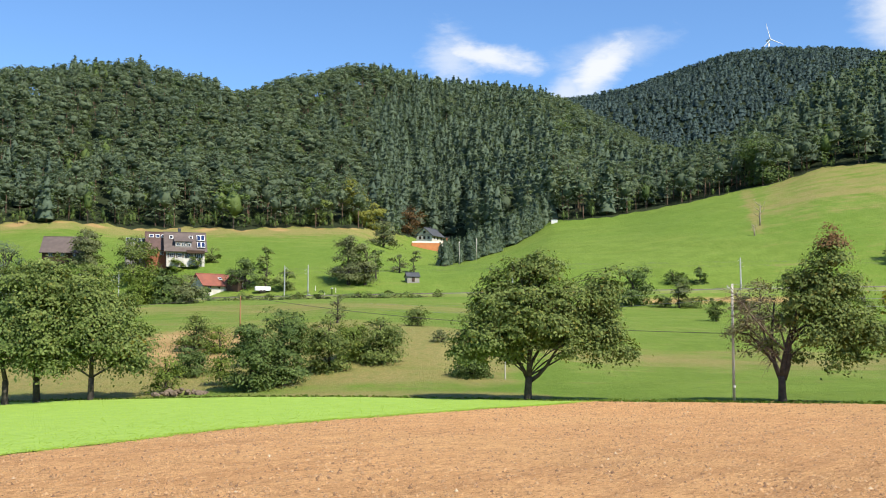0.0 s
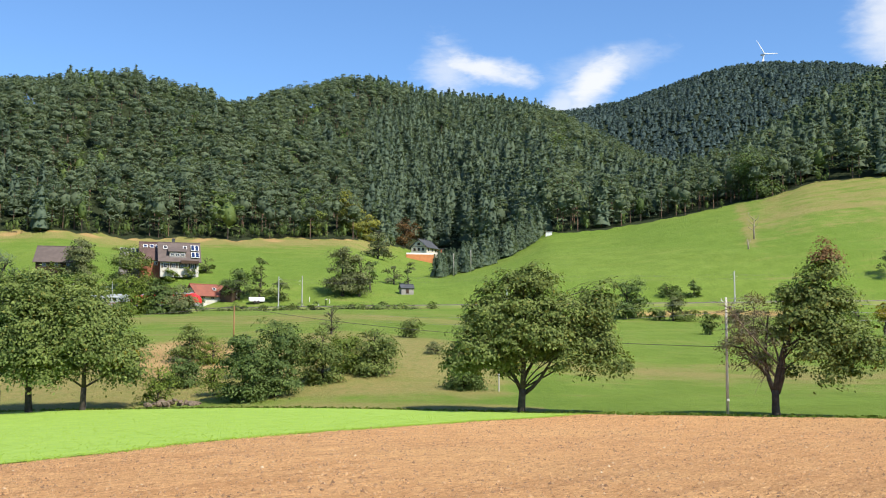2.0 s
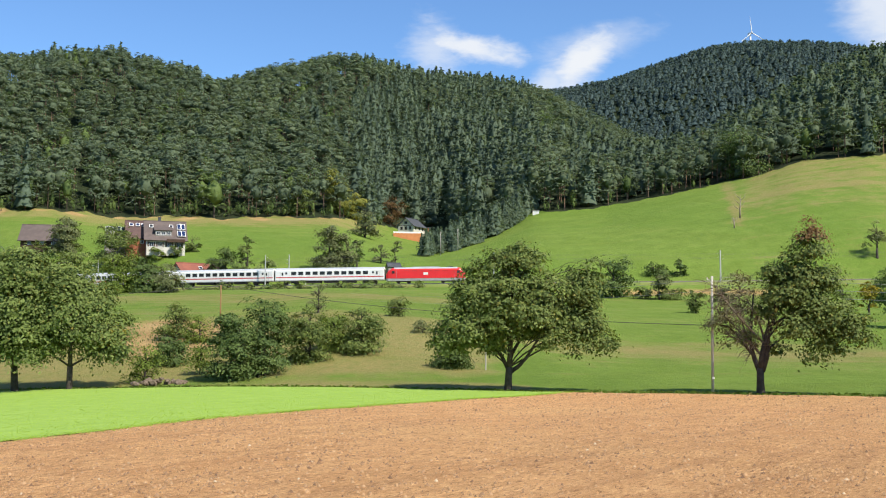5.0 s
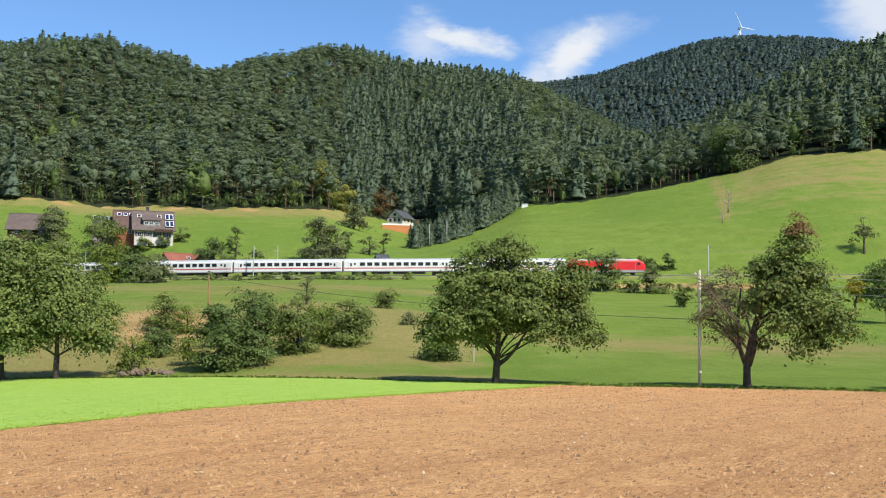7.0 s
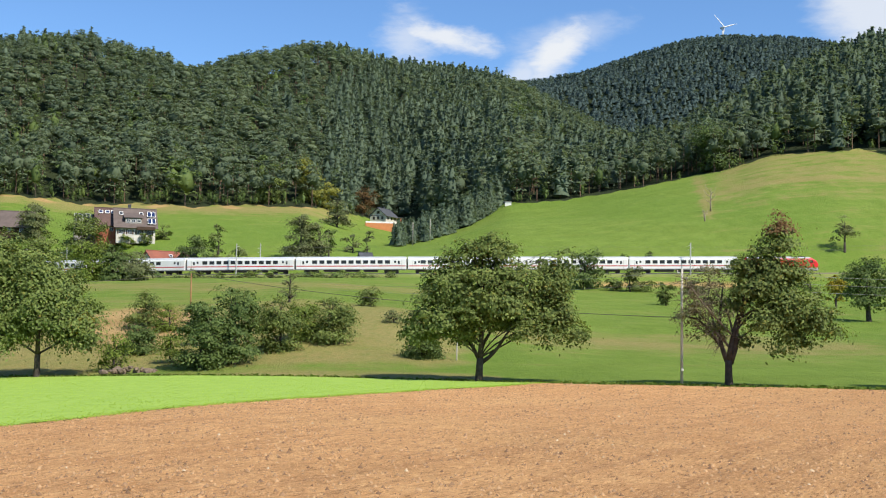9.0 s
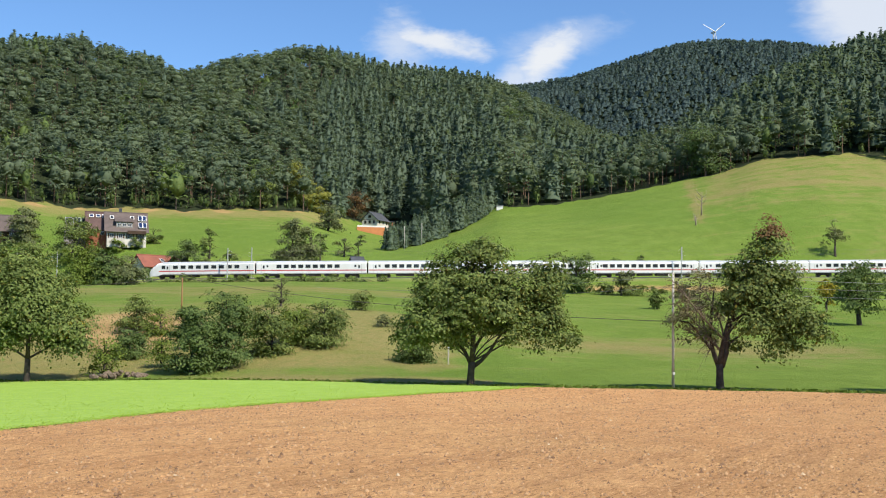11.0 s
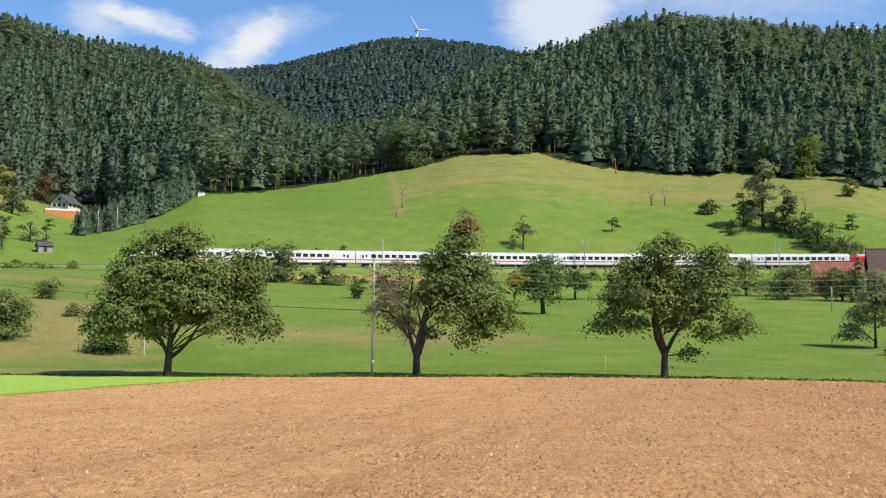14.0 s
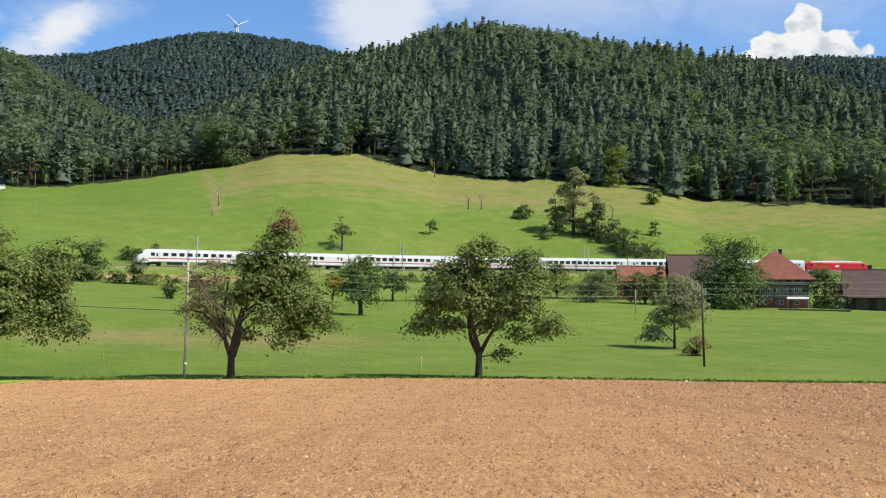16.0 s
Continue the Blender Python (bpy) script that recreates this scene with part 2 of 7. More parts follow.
def clod_material():
    def build(n, out):
        geo = n.add("ShaderNodeNewGeometry")
        rnd = geo.outputs["Random Per Island"]
        col = n.mix(rnd, (0.15, 0.08, 0.04), (0.46, 0.28, 0.135))
        col = n.mix(n.ramp(rnd, 0.985, 0.995), col, (0.50, 0.38, 0.24))
        b = n.add("ShaderNodeBsdfPrincipled", i_Roughness=0.95)
        n.link(col, b.inputs["Base Color"])
        n.link(b.outputs[0], out.inputs[0])

    return material("soil_clod", build)


def glass_dark(name, colour=(0.03, 0.035, 0.04)):
    def build(n, out):
        b = n.add("ShaderNodeBsdfPrincipled", i_Roughness=0.08)
        b.inputs["Base Color"].default_value = (*colour, 1)
        b.inputs["Specular IOR Level"].default_value = 0.6
        n.link(b.outputs[0], out.inputs[0])

    return material(name, build)


M_GROUND, M_SOIL, M_CLOD = ground_material(), soil_material(), clod_material()
M_CROP = foliage("young_crop", (0.28, 0.41, 0.065), (0.355, 0.49, 0.09), 0.5, gloss=0.05)
M_CROP_SOIL = surface("crop_floor", (0.295, 0.43, 0.068), (0.235, 0.365, 0.054), 0.9, 0.9, bump=0.7, fine=6.0)
M_TUFT = foliage("grass_tuft", (0.085, 0.145, 0.02), (0.20, 0.26, 0.05), 0.35, (0.36, 0.28, 0.11), 0.12, 0.08, gloss=0.05)
M_LEAF = foliage("fruit_tree_leaf", (0.052, 0.084, 0.020), (0.255, 0.315, 0.088), 0.32, (0.24, 0.2, 0.04), 0.06, 0.6)
M_LEAF_DARK = foliage("dark_leaf", (0.055, 0.095, 0.029), (0.165, 0.225, 0.062), 0.3)
M_LEAF_LIGHT = foliage("light_leaf", (0.095, 0.15, 0.028), (0.23, 0.29, 0.055), 0.4)
M_LEAF_GREY = foliage("grey_leaf", (0.09, 0.115, 0.045), (0.23, 0.25, 0.11), 0.36)
M_LEAF_WILLOW = foliage("willow_leaf", (0.17, 0.185, 0.085), (0.36, 0.36, 0.19), 0.4)
M_LEAF_DRY = foliage("dry_leaf", (0.12, 0.115, 0.06), (0.27, 0.25, 0.13), 0.3)
M_LEAF_LIME = foliage("yellow_green_leaf", (0.16, 0.185, 0.035), (0.36, 0.35, 0.085), 0.4)
M_LEAF_GOLD = foliage("yellowing_leaf", (0.16, 0.17, 0.02), (0.42, 0.32, 0.03), 0.38)
M_LEAF_RUST = foliage("rusty_leaf", (0.10, 0.06, 0.022), (0.20, 0.12, 0.05), 0.3)
# needle tones raised and blued, standing in for haze over the wooded hills
M_PINE = foliage("pine_needle", (0.094, 0.130, 0.084), (0.176, 0.222, 0.128), 0.4, scale=0.05, gloss=0.04)
M_SPRUCE = foliage("spruce_needle", (0.094, 0.134, 0.096), (0.162, 0.214, 0.140), 0.42, scale=0.05, gloss=0.04)
# the mountain's bluish distance haze is put into this needle colour
M_FAR = foliage("haze_tinted_spruce", (0.078, 0.116, 0.112), (0.106, 0.150, 0.138), 0.35, scale=0.012, gloss=0.03)
M_BARK = surface("bark", (0.085, 0.07, 0.054), (0.034, 0.028, 0.022), 0.9, 3.0, bump=0.6, fine=14.0)
M_BARK_PALE = surface("pale_bark", (0.42, 0.36, 0.28), (0.24, 0.18, 0.13), 0.9, 2.0, bump=0.4)
M_PINE_BARK = surface("pine_bark", (0.20, 0.125, 0.08), (0.09, 0.065, 0.05), 0.9, 0.6, bump=0.3)
M_TWIG = surface("bare_twig", (0.20, 0.16, 0.115), (0.11, 0.085, 0.06), 0.9, 4.0)


# ---- mesh helpers ----
def mesh_np(name, verts, faces, mats=(), mat_index=None, smooth=False, tint=None):
    """A mesh from arrays: verts (n, 3), faces (m, 3) or (m, 4)."""
    verts, faces = np.asarray(verts, dtype=np.float32), np.asarray(faces, dtype=np.int32)
    me = bpy.data.meshes.new(name)
    k = faces.shape[1]
    me.vertices.add(len(verts))
    me.vertices.foreach_set("co", verts.ravel())
    me.loops.add(faces.size)
    me.loops.foreach_set("vertex_index", faces.ravel())
    me.polygons.add(len(faces))
    me.polygons.foreach_set("loop_start", np.arange(0, faces.size, k, dtype=np.int32))
    me.polygons.foreach_set("loop_total", np.full(len(faces), k, dtype=np.int32))
    if smooth:
        me.polygons.foreach_set("use_smooth", np.ones(len(faces), dtype=bool))
    for m in mats:
        me.materials.append(m)
    if mat_index is not None:
        me.polygons.foreach_set("material_index", np.asarray(mat_index, dtype=np.int32))
    if tint is not None:
        layer = me.attributes.new("tint", "FLOAT", "POINT")
        layer.data.foreach_set("value", np.asarray(tint, dtype=np.float32))
    me.update(calc_edges=True)
    return me


def attribute(me, name, values):
    me.attributes.new(name, "FLOAT", "POINT").data.foreach_set("value", np.asarray(values, dtype=np.float32))


def part(name, bm, mat, parent=None, label="", smooth=False, at=None):
    me = bpy.data.meshes.new(name)
    if smooth:
        for f in bm.faces:
            f.smooth = True
    bm.to_mesh(me)
    bm.free()
    me.materials.append(mat)
    ob = new(name, me)
    if parent:
        ob.parent = parent
    if at is not None:
        ob.matrix_basis = at
    if label:
        tagged(ob, label)
    return ob


def box(x0, y0, z0, x1, y1, z1, bm=None, bevel=0.0):
    bm = bm or bmesh.new()
    r = bmesh.ops.create_cube(bm, size=1.0, matrix=Matrix.LocRotScale(((x0 + x1) / 2, (y0 + y1) / 2, (z0 + z1) / 2), None, (abs(x1 - x0), abs(y1 - y0), abs(z1 - z0))))
    if bevel:
        es = {e for v in r["verts"] for e in v.link_edges}
        bmesh.ops.bevel(bm, geom=list(es), offset=bevel, segments=2, affect="EDGES", profile=0.5)
    return bm


def tube(points, radii, sides=7, bm=None, cap=True):
    """A tapered tube along points."""
    bm = bm or bmesh.new()
    rings = []
    for k, p in enumerate(points):
        p = Vector(p)
        a, b = Vector(points[max(0, k - 1)]), Vector(points[min(len(points) - 1, k + 1)])
        d = (b - a).normalized()
        s = d.cross(Vector((0.31, 0.95, 0.05))).normalized() if abs(d.y) < 0.9 else d.cross(Vector((1, 0, 0.1))).normalized()
        u = s.cross(d)
        rings.append([bm.verts.new(p + (s * math.cos(q) + u * math.sin(q)) * radii[k]) for q in (2 * math.pi * j / sides for j in range(sides))])
    for r0, r1 in zip(rings, rings[1:]):
        for j in range(sides):
            bm.faces.new((r0[j], r0[(j + 1) % sides], r1[(j + 1) % sides], r1[j]))
    if cap:
        bm.faces.new(rings[0][::-1])
        bm.faces.new(rings[-1])
    return bm


def empty(name, m, label="", category="", group=""):
    ob = new(name)
    ob.matrix_basis = m
    ob.empty_display_size = 0.5
    return tagged(ob, label, category, group)


# ---- the railway's line ----
def track_xy(x):
    """Plan of the line and its slope dy/dx; straight beyond the curve that can be seen."""
    q = np.clip(x, -110.0, 255.0) / 100.0
    y = 246.67 - 2.63 * q + 10.03 * q**2 - 11.334 * q**3 + 1.967 * q**4
    s = (-2.63 + 20.06 * q - 34.0 * q**2 + 7.868 * q**3) / 100.0
    return y + s * (x - q * 100.0), s


TRACK_X = np.arange(-700.0, 900.0, 0.5)
TRACK_Y, TRACK_S = track_xy(TRACK_X)
TRACK_L = np.concatenate([[0], np.cumsum(np.hypot(0.5, np.diff(TRACK_Y)))])
TRACK_L -= np.interp(0.0, TRACK_X, TRACK_L)


def rail_z(x):
    return 12.25 + 0.0147 * np.clip(x, -300, 500)


def on_track(s):
    """x, y, z, heading (degrees from +x) at s metres along the line."""
    x = float(np.interp(s, TRACK_L, TRACK_X))
    y, k = track_xy(np.array(x))
    return x, float(y), float(rail_z(x)), math.degrees(math.atan(float(k)))


# ---- the land: feature lines by bearing, lofted along each bearing ----


def by_bearing(*pairs):
    a, v = [p[0] for p in pairs], [p[1] for p in pairs]
    return lambda az: np.interp(az, a, v)


FINE = np.arange(-180, 180.01, 0.25)
TRACK_AZ = np.degrees(np.arctan2(TRACK_X, TRACK_Y))
seen = (TRACK_X > -420) & (TRACK_X < 560)
d_track = np.interp(FINE, TRACK_AZ[seen], np.hypot(TRACK_X, TRACK_Y)[seen])
z_track = np.interp(FINE, TRACK_AZ[seen], rail_z(TRACK_X)[seen])


def lifted(d, el):
    return EYE + d * np.tan(np.radians(el))


def land_lines():
    az = FINE
    d1 = 66.3 / np.cos(np.radians(np.clip(az - 18, -48, 48)))
    e1 = by_bearing((-180, -1.2), (-60, -3.0), (-24, -3.27), (-11, -3.17), (-5, -3.22), (0, -3.32), (6, -3.42), (18, -3.36), (31, -3.22), (45, -3.1), (52, -2.95), (90, -2.4), (180, -1.2))(az)
    d2 = by_bearing((-180, 150), (-60, 150), (-24, 135), (-17, 120), (-11, 112), (-5, 108), (0, 112), (6, 130), (12, 150), (24, 160), (38, 170), (52, 185), (180, 170))(az)
    e2 = by_bearing((-180, 0), (-60, 0.8), (-24, 0.8), (-17, 0.3), (-11, 0.2), (-5, 0.55), (0, 0.5), (6, 0.4), (12, 0.35), (18, 0.2), (24, 0.1), (31, 0.1), (38, 0.15), (45, 0.0), (52, 0.0), (180, 0))(az)
    drop = by_bearing((-180, 1.5), (-5, 1.5), (2, 2.2), (10, 4.2), (24, 4.6), (38, 5.0), (180, 5.0))(az)
    d5 = by_bearing((-180, 430), (-5, 440), (-2, 490), (0, 520), (3, 470), (6, 425), (24, 440), (31, 430), (180, 420))(az)
    e5 = by_bearing((-180, 2), (-60, 5.4), (-24, 5.65), (-20.5, 6.1), (-17, 5.75), (-13, 5.85), (-5, 6.05), (-2, 5.5), (0, 5.2), (3, 5.6), (6, 6.3), (10, 6.65), (13, 7.2), (15.4, 7.6), (18, 8.15), (20, 8.7), (23.4, 9.0), (26.3, 8.62), (29, 7.95), (33, 7.65), (38, 7.5), (41, 7.2), (43, 6.5), (48, 6.25), (52, 6.0), (80, 5.5), (180, 2))(az)
    d6 = by_bearing((-180, 700), (-24, 680), (-17, 680), (-11, 730), (-5, 800), (0, 840), (6, 850), (12, 760), (18, 600), (24, 640), (31, 720), (38, 740), (180, 740))(az)
    e6 = by_bearing((-180, 6), (-60, 12), (-24, 13.3), (-20.8, 14.0), (-16.5, 14.55), (-13.5, 13.75), (-11.4, 12.95), (-8.9, 13.6), (-5.8, 14.3), (-3, 14.6), (0.5, 13.85), (3.7, 13.3), (6.8, 12.7), (9.3, 11.2), (12, 9.8), (15, 9.6), (18.2, 11.1), (20.3, 12.7), (23.4, 14.35), (26.5, 15.1), (29, 15.9), (31.2, 16.1), (34.4, 15.9), (38.5, 15.05), (42, 14.5), (45, 13.85), (48, 12.9), (50.7, 11.85), (52.6, 11.2), (60, 10), (120, 7), (180, 6))(az)
    e6 = e6 - np.degrees(np.where((az > 19) & (az < 60), 21.5, 18.0) / d6)
    z7 = by_bearing((-180, 60), (-30, 90), (0, 110), (12, 95), (30, 110), (180, 60))(az)
    e8 = by_bearing((-180, 5), (-24, 7), (-5, 9), (2, 12.0), (6.8, 12.75), (10.5, 13.4), (15.4, 14.75), (18.3, 15.0), (21.7, 14.5), (24, 14.1), (31, 12.5), (40, 13), (46, 13.65), (49.4, 13.55), (52.6, 13.25), (80, 10), (180, 5))(az)
    d4 = d_track + 46
    gain = by_bearing((-180, 1.2), (-10, 1.2), (-4, 1.05), (10, 1.0), (180, 1.0))(az)
    z4 = z_track + (lifted(d5, e5) - z_track) * gain * 46 / (d5 - d_track)
    one = np.ones_like(az)
    ds = [0 * one, d1, d2, d_track - 15, d_track - 4, d_track + 7, d4, d5, d6, 1300 * one, 2000 * one, 4700 * one]
    zs = [0 * one, lifted(d1, e1), lifted(d2, e2), z_track - drop, z_track - 1.1, z_track - 0.9, z4, lifted(d5, e5), lifted(d6, e6), z7, lifted(2000 * one, e8) - 12, 200 * one]
    ds, zs = np.array(ds), np.array(zs)
    kernel = np.exp(-np.linspace(-2, 2, 9) ** 2)
    kernel /= kernel.sum()
    for k in range(1, len(ds)):
        for a in (ds, zs):
            a[k] = np.convolve(np.concatenate([a[k][-5:-1], a[k], a[k][1:5]]), kernel, "valid")
    return ds, zs


LAND_D, LAND_Z = land_lines()


def slopes(d, z):
    """Monotone cubic slopes along the first axis."""
    h = np.diff(d, axis=0)
    m = np.diff(z, axis=0) / h
    s = np.zeros_like(z)
    s[0], s[-1] = m[0], m[-1]
    a, b = m[:-1], m[1:]
    s[1:-1] = np.where(a * b > 0, 2 * a * b / np.where(np.abs(a + b) < 1e-9, 1, a + b), 0)
    return s


LAND_S = slopes(LAND_D, LAND_Z)


def land(x, y, rough=True):
    """Height of the ground."""
    x, y = np.asarray(x, dtype=float), np.asarray(y, dtype=float)
    az, d = np.degrees(np.arctan2(x, y)), np.hypot(x, y)
    f = (az + 180) / 0.25
    i = np.clip(f.astype(int), 0, len(FINE) - 2)
    w = f - i
    D, Z, S = (np.moveaxis(a[:, i] * (1 - w) + a[:, i + 1] * w, 0, -1) for a in (LAND_D, LAND_Z, LAND_S))
    k = np.clip((d[..., None] >= D).sum(-1) - 1, 0, D.shape[-1] - 2)

    def take(a, j):
        return np.take_along_axis(a, j[..., None], -1)[..., 0]

    d0, d1 = take(D, k), take(D, k + 1)
    z0, z1, s0, s1 = take(Z, k), take(Z, k + 1), take(S, k), take(S, k + 1)
    h = d1 - d0
    t = np.clip((d - d0) / h, 0, 1)
    z = z0 * (1 + 2 * t) * (1 - t) ** 2 + s0 * h * t * (1 - t) ** 2 + z1 * t * t * (3 - 2 * t) + s1 * h * t * t * (t - 1)
    if rough:
        a = np.clip((d - 75) / 60, 0, 1)
        z = z + a * (0.22 * np.sin(x / 9.1 + 1.3) * np.sin(y / 7.3) + 0.10 * np.sin(x / 3.7 + y / 5.1)) * np.clip(np.abs(d - take(D, np.full(k.shape, 4))) / 20, 0, 1)
        z = z + np.clip((d - 440) / 150, 0, 1) * (2.5 * np.sin(x / 31 + 0.4) * np.sin(y / 43) + 1.2 * np.sin(x / 13 + y / 17))
    return z


def at_ground(az, d, sink=0.0):
    x, y = polar(az, d)
    return x, y, float(land(x, y)) - sink


# the field's own axes: u along the row of trees, v across it
U, V = np.array(polar(108, 1.0)), np.array(polar(18, 1.0))
FIELD_END = 64.6


def crop_edge(v):
    q = v - 18
    return -19.1 + 0.0631 * q - 0.00278 * q**2 + 0.000105 * q**3 + 0.12 * np.sin(v / 3.1) + 0.08 * np.sin(v / 1.3)


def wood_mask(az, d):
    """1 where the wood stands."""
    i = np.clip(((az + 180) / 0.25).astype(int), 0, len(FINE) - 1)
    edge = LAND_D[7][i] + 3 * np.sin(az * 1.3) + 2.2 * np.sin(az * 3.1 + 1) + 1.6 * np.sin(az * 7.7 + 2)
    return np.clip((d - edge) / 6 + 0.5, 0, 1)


def make_ground():
    az = np.concatenate([np.arange(-180, -34, 3.0), np.arange(-34, 64, 0.25), np.arange(64, 180.1, 3.0)])
    rings = np.concatenate([np.concatenate([[0.0], np.linspace(1.0, 60, 26)]), np.linspace(61.5, 480, 170), np.geomspace(486, 2100, 90), np.geomspace(2200, 4650, 8)])
    A, D = np.meshgrid(np.radians(az), rings)
    X, Y = D * np.sin(A), D * np.cos(A)
    Z = land(X, Y)
    nr, na = A.shape
    idx = np.arange(nr * na).reshape(nr, na)
    quads = np.stack([idx[:-1, :-1], idx[:-1, 1:], idx[1:, 1:], idx[1:, :-1]], -1).reshape(-1, 4)[:, ::-1]
    me = mesh_np("ground", np.stack([X, Y, Z], -1).reshape(-1, 3), quads, [M_GROUND], smooth=True)
    a, d = np.degrees(A).ravel(), D.ravel()
    i = np.clip(((a + 180) / 0.25).astype(int), 0, len(FINE) - 1)
    edge, track = LAND_D[7][i], d_track[i]
    up = np.clip((d - track - 8) / np.maximum(edge - track - 8, 1), 0, 1.3)
    left, right = np.clip((-1 - a) / 3, 0, 1), np.clip((a - 16.5) / 1.2, 0, 1)
    dry = 0.12 + left * np.clip((up - 0.72) / 0.2, 0, 1) * 0.75
    dry -= 0.14 * (a > -1) * (up > 0) * (1 - right)
    dry = np.maximum(dry, 0.2 * right + 0.03 + right * np.clip((up - 0.35) / 0.35, 0, 1) * 0.45 * np.clip((62 - a) / 10, 0, 1))
    dry += 0.8 * right * np.exp(-(((up - 0.62 - (a - 17) * 0.004) / 0.016) ** 2)) * (a < 37)
    dry += 0.75 * np.exp(-(((a - 16.8 + (up - 0.5) * 1.0) / 0.4) ** 2)) * ((up > 0.35) & (up < 1.0))
    low = (d > 68) & (d < track - 18)
    f = np.clip((d - 68) / (track - 86), 0, 1)
    dry += low * 0.14 * np.clip((24 - a) / 6, 0, 1)
    dry += low * 0.5 * np.exp(-(((f - 0.24) / 0.07) ** 2)) * np.clip((a - 2) / 4, 0, 1) * np.clip((29 - a) / 6, 0, 1)
    dry += low * 0.85 * np.clip((5 - a) / 3, 0, 1) * np.exp(-(((d - 98) / 19) ** 2)) + low * 0.7 * (a < 6) * np.exp(-(((d - 72) / 3.0) ** 2))
    dry += low * 0.5 * (a < 8) * np.exp(-(((f - 0.62) / 0.12) ** 2))
    dry -= low * 0.45 * np.exp(-(((d - 76) / 9) ** 2)) * np.clip((a - 3) / 3, 0, 1)
    bare = left * np.exp(-(((up - 0.985 + 0.02 * np.sin(a * 2.7)) / (0.04 + 0.02 * np.sin(a * 1.9))) ** 2)) * (0.62 + 0.2 * np.sin(a * 3.3))
    bare += (d < 130) * np.exp(-(((d - 106) / 14) ** 2)) * np.exp(-(((a + 13.2) / 3.8) ** 2)) * 1.15
    bare += 0.75 * np.exp(-(((d - track + 11) / 3.6) ** 2)) * np.clip((a - 9) / 2, 0, 1) * (a < 20) + 0.5 * (a > 18) * (a < 34) * np.exp(-(((d - edge) / 5) ** 2))
    attribute(me, "dry", np.clip(dry, 0, 1))
    attribute(me, "bare", np.clip(bare, 0, 1))
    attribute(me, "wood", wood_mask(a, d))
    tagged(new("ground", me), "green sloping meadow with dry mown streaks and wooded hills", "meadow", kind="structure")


make_ground()


def field_sheet(name, mat, u_of, v, lift, relief, label, category):
    """A tilled strip laid over the ground; u_of gives its u values at each v."""
    rows = [u_of(q) for q in v]
    nu = len(rows[0])
    Ug, Vg = np.array(rows), np.repeat(np.array(v)[:, None], nu, 1)
    X, Y = Ug * U[0] + Vg * V[0], Ug * U[1] + Vg * V[1]
    Z = land(X, Y) + lift + relief(Ug, Vg)
    idx = np.arange(X.size).reshape(X.shape)
    quads = np.stack([idx[:-1, :-1], idx[:-1, 1:], idx[1:, 1:], idx[1:, :-1]], -1).reshape(-1, 4)
    ob = new(name, mesh_np(name, np.stack([X, Y, Z], -1).reshape(-1, 3), quads, [mat], smooth=True))
    return tagged(ob, label, category, kind="structure")


def soil_relief(u, v):
    a = np.sin(u * 12.9898 + v * 78.233) * 43758.5453
    return 0.010 * np.sin(u * 8.4 + 0.6 * np.sin(v / 7)) + 0.022 * (a - np.floor(a) - 0.5) + 0.015 * np.sin(u * 0.83 + 1.7 * np.sin(v * 0.41)) * np.sin(v * 0.67 - 0.9 * np.sin(u * 0.5))


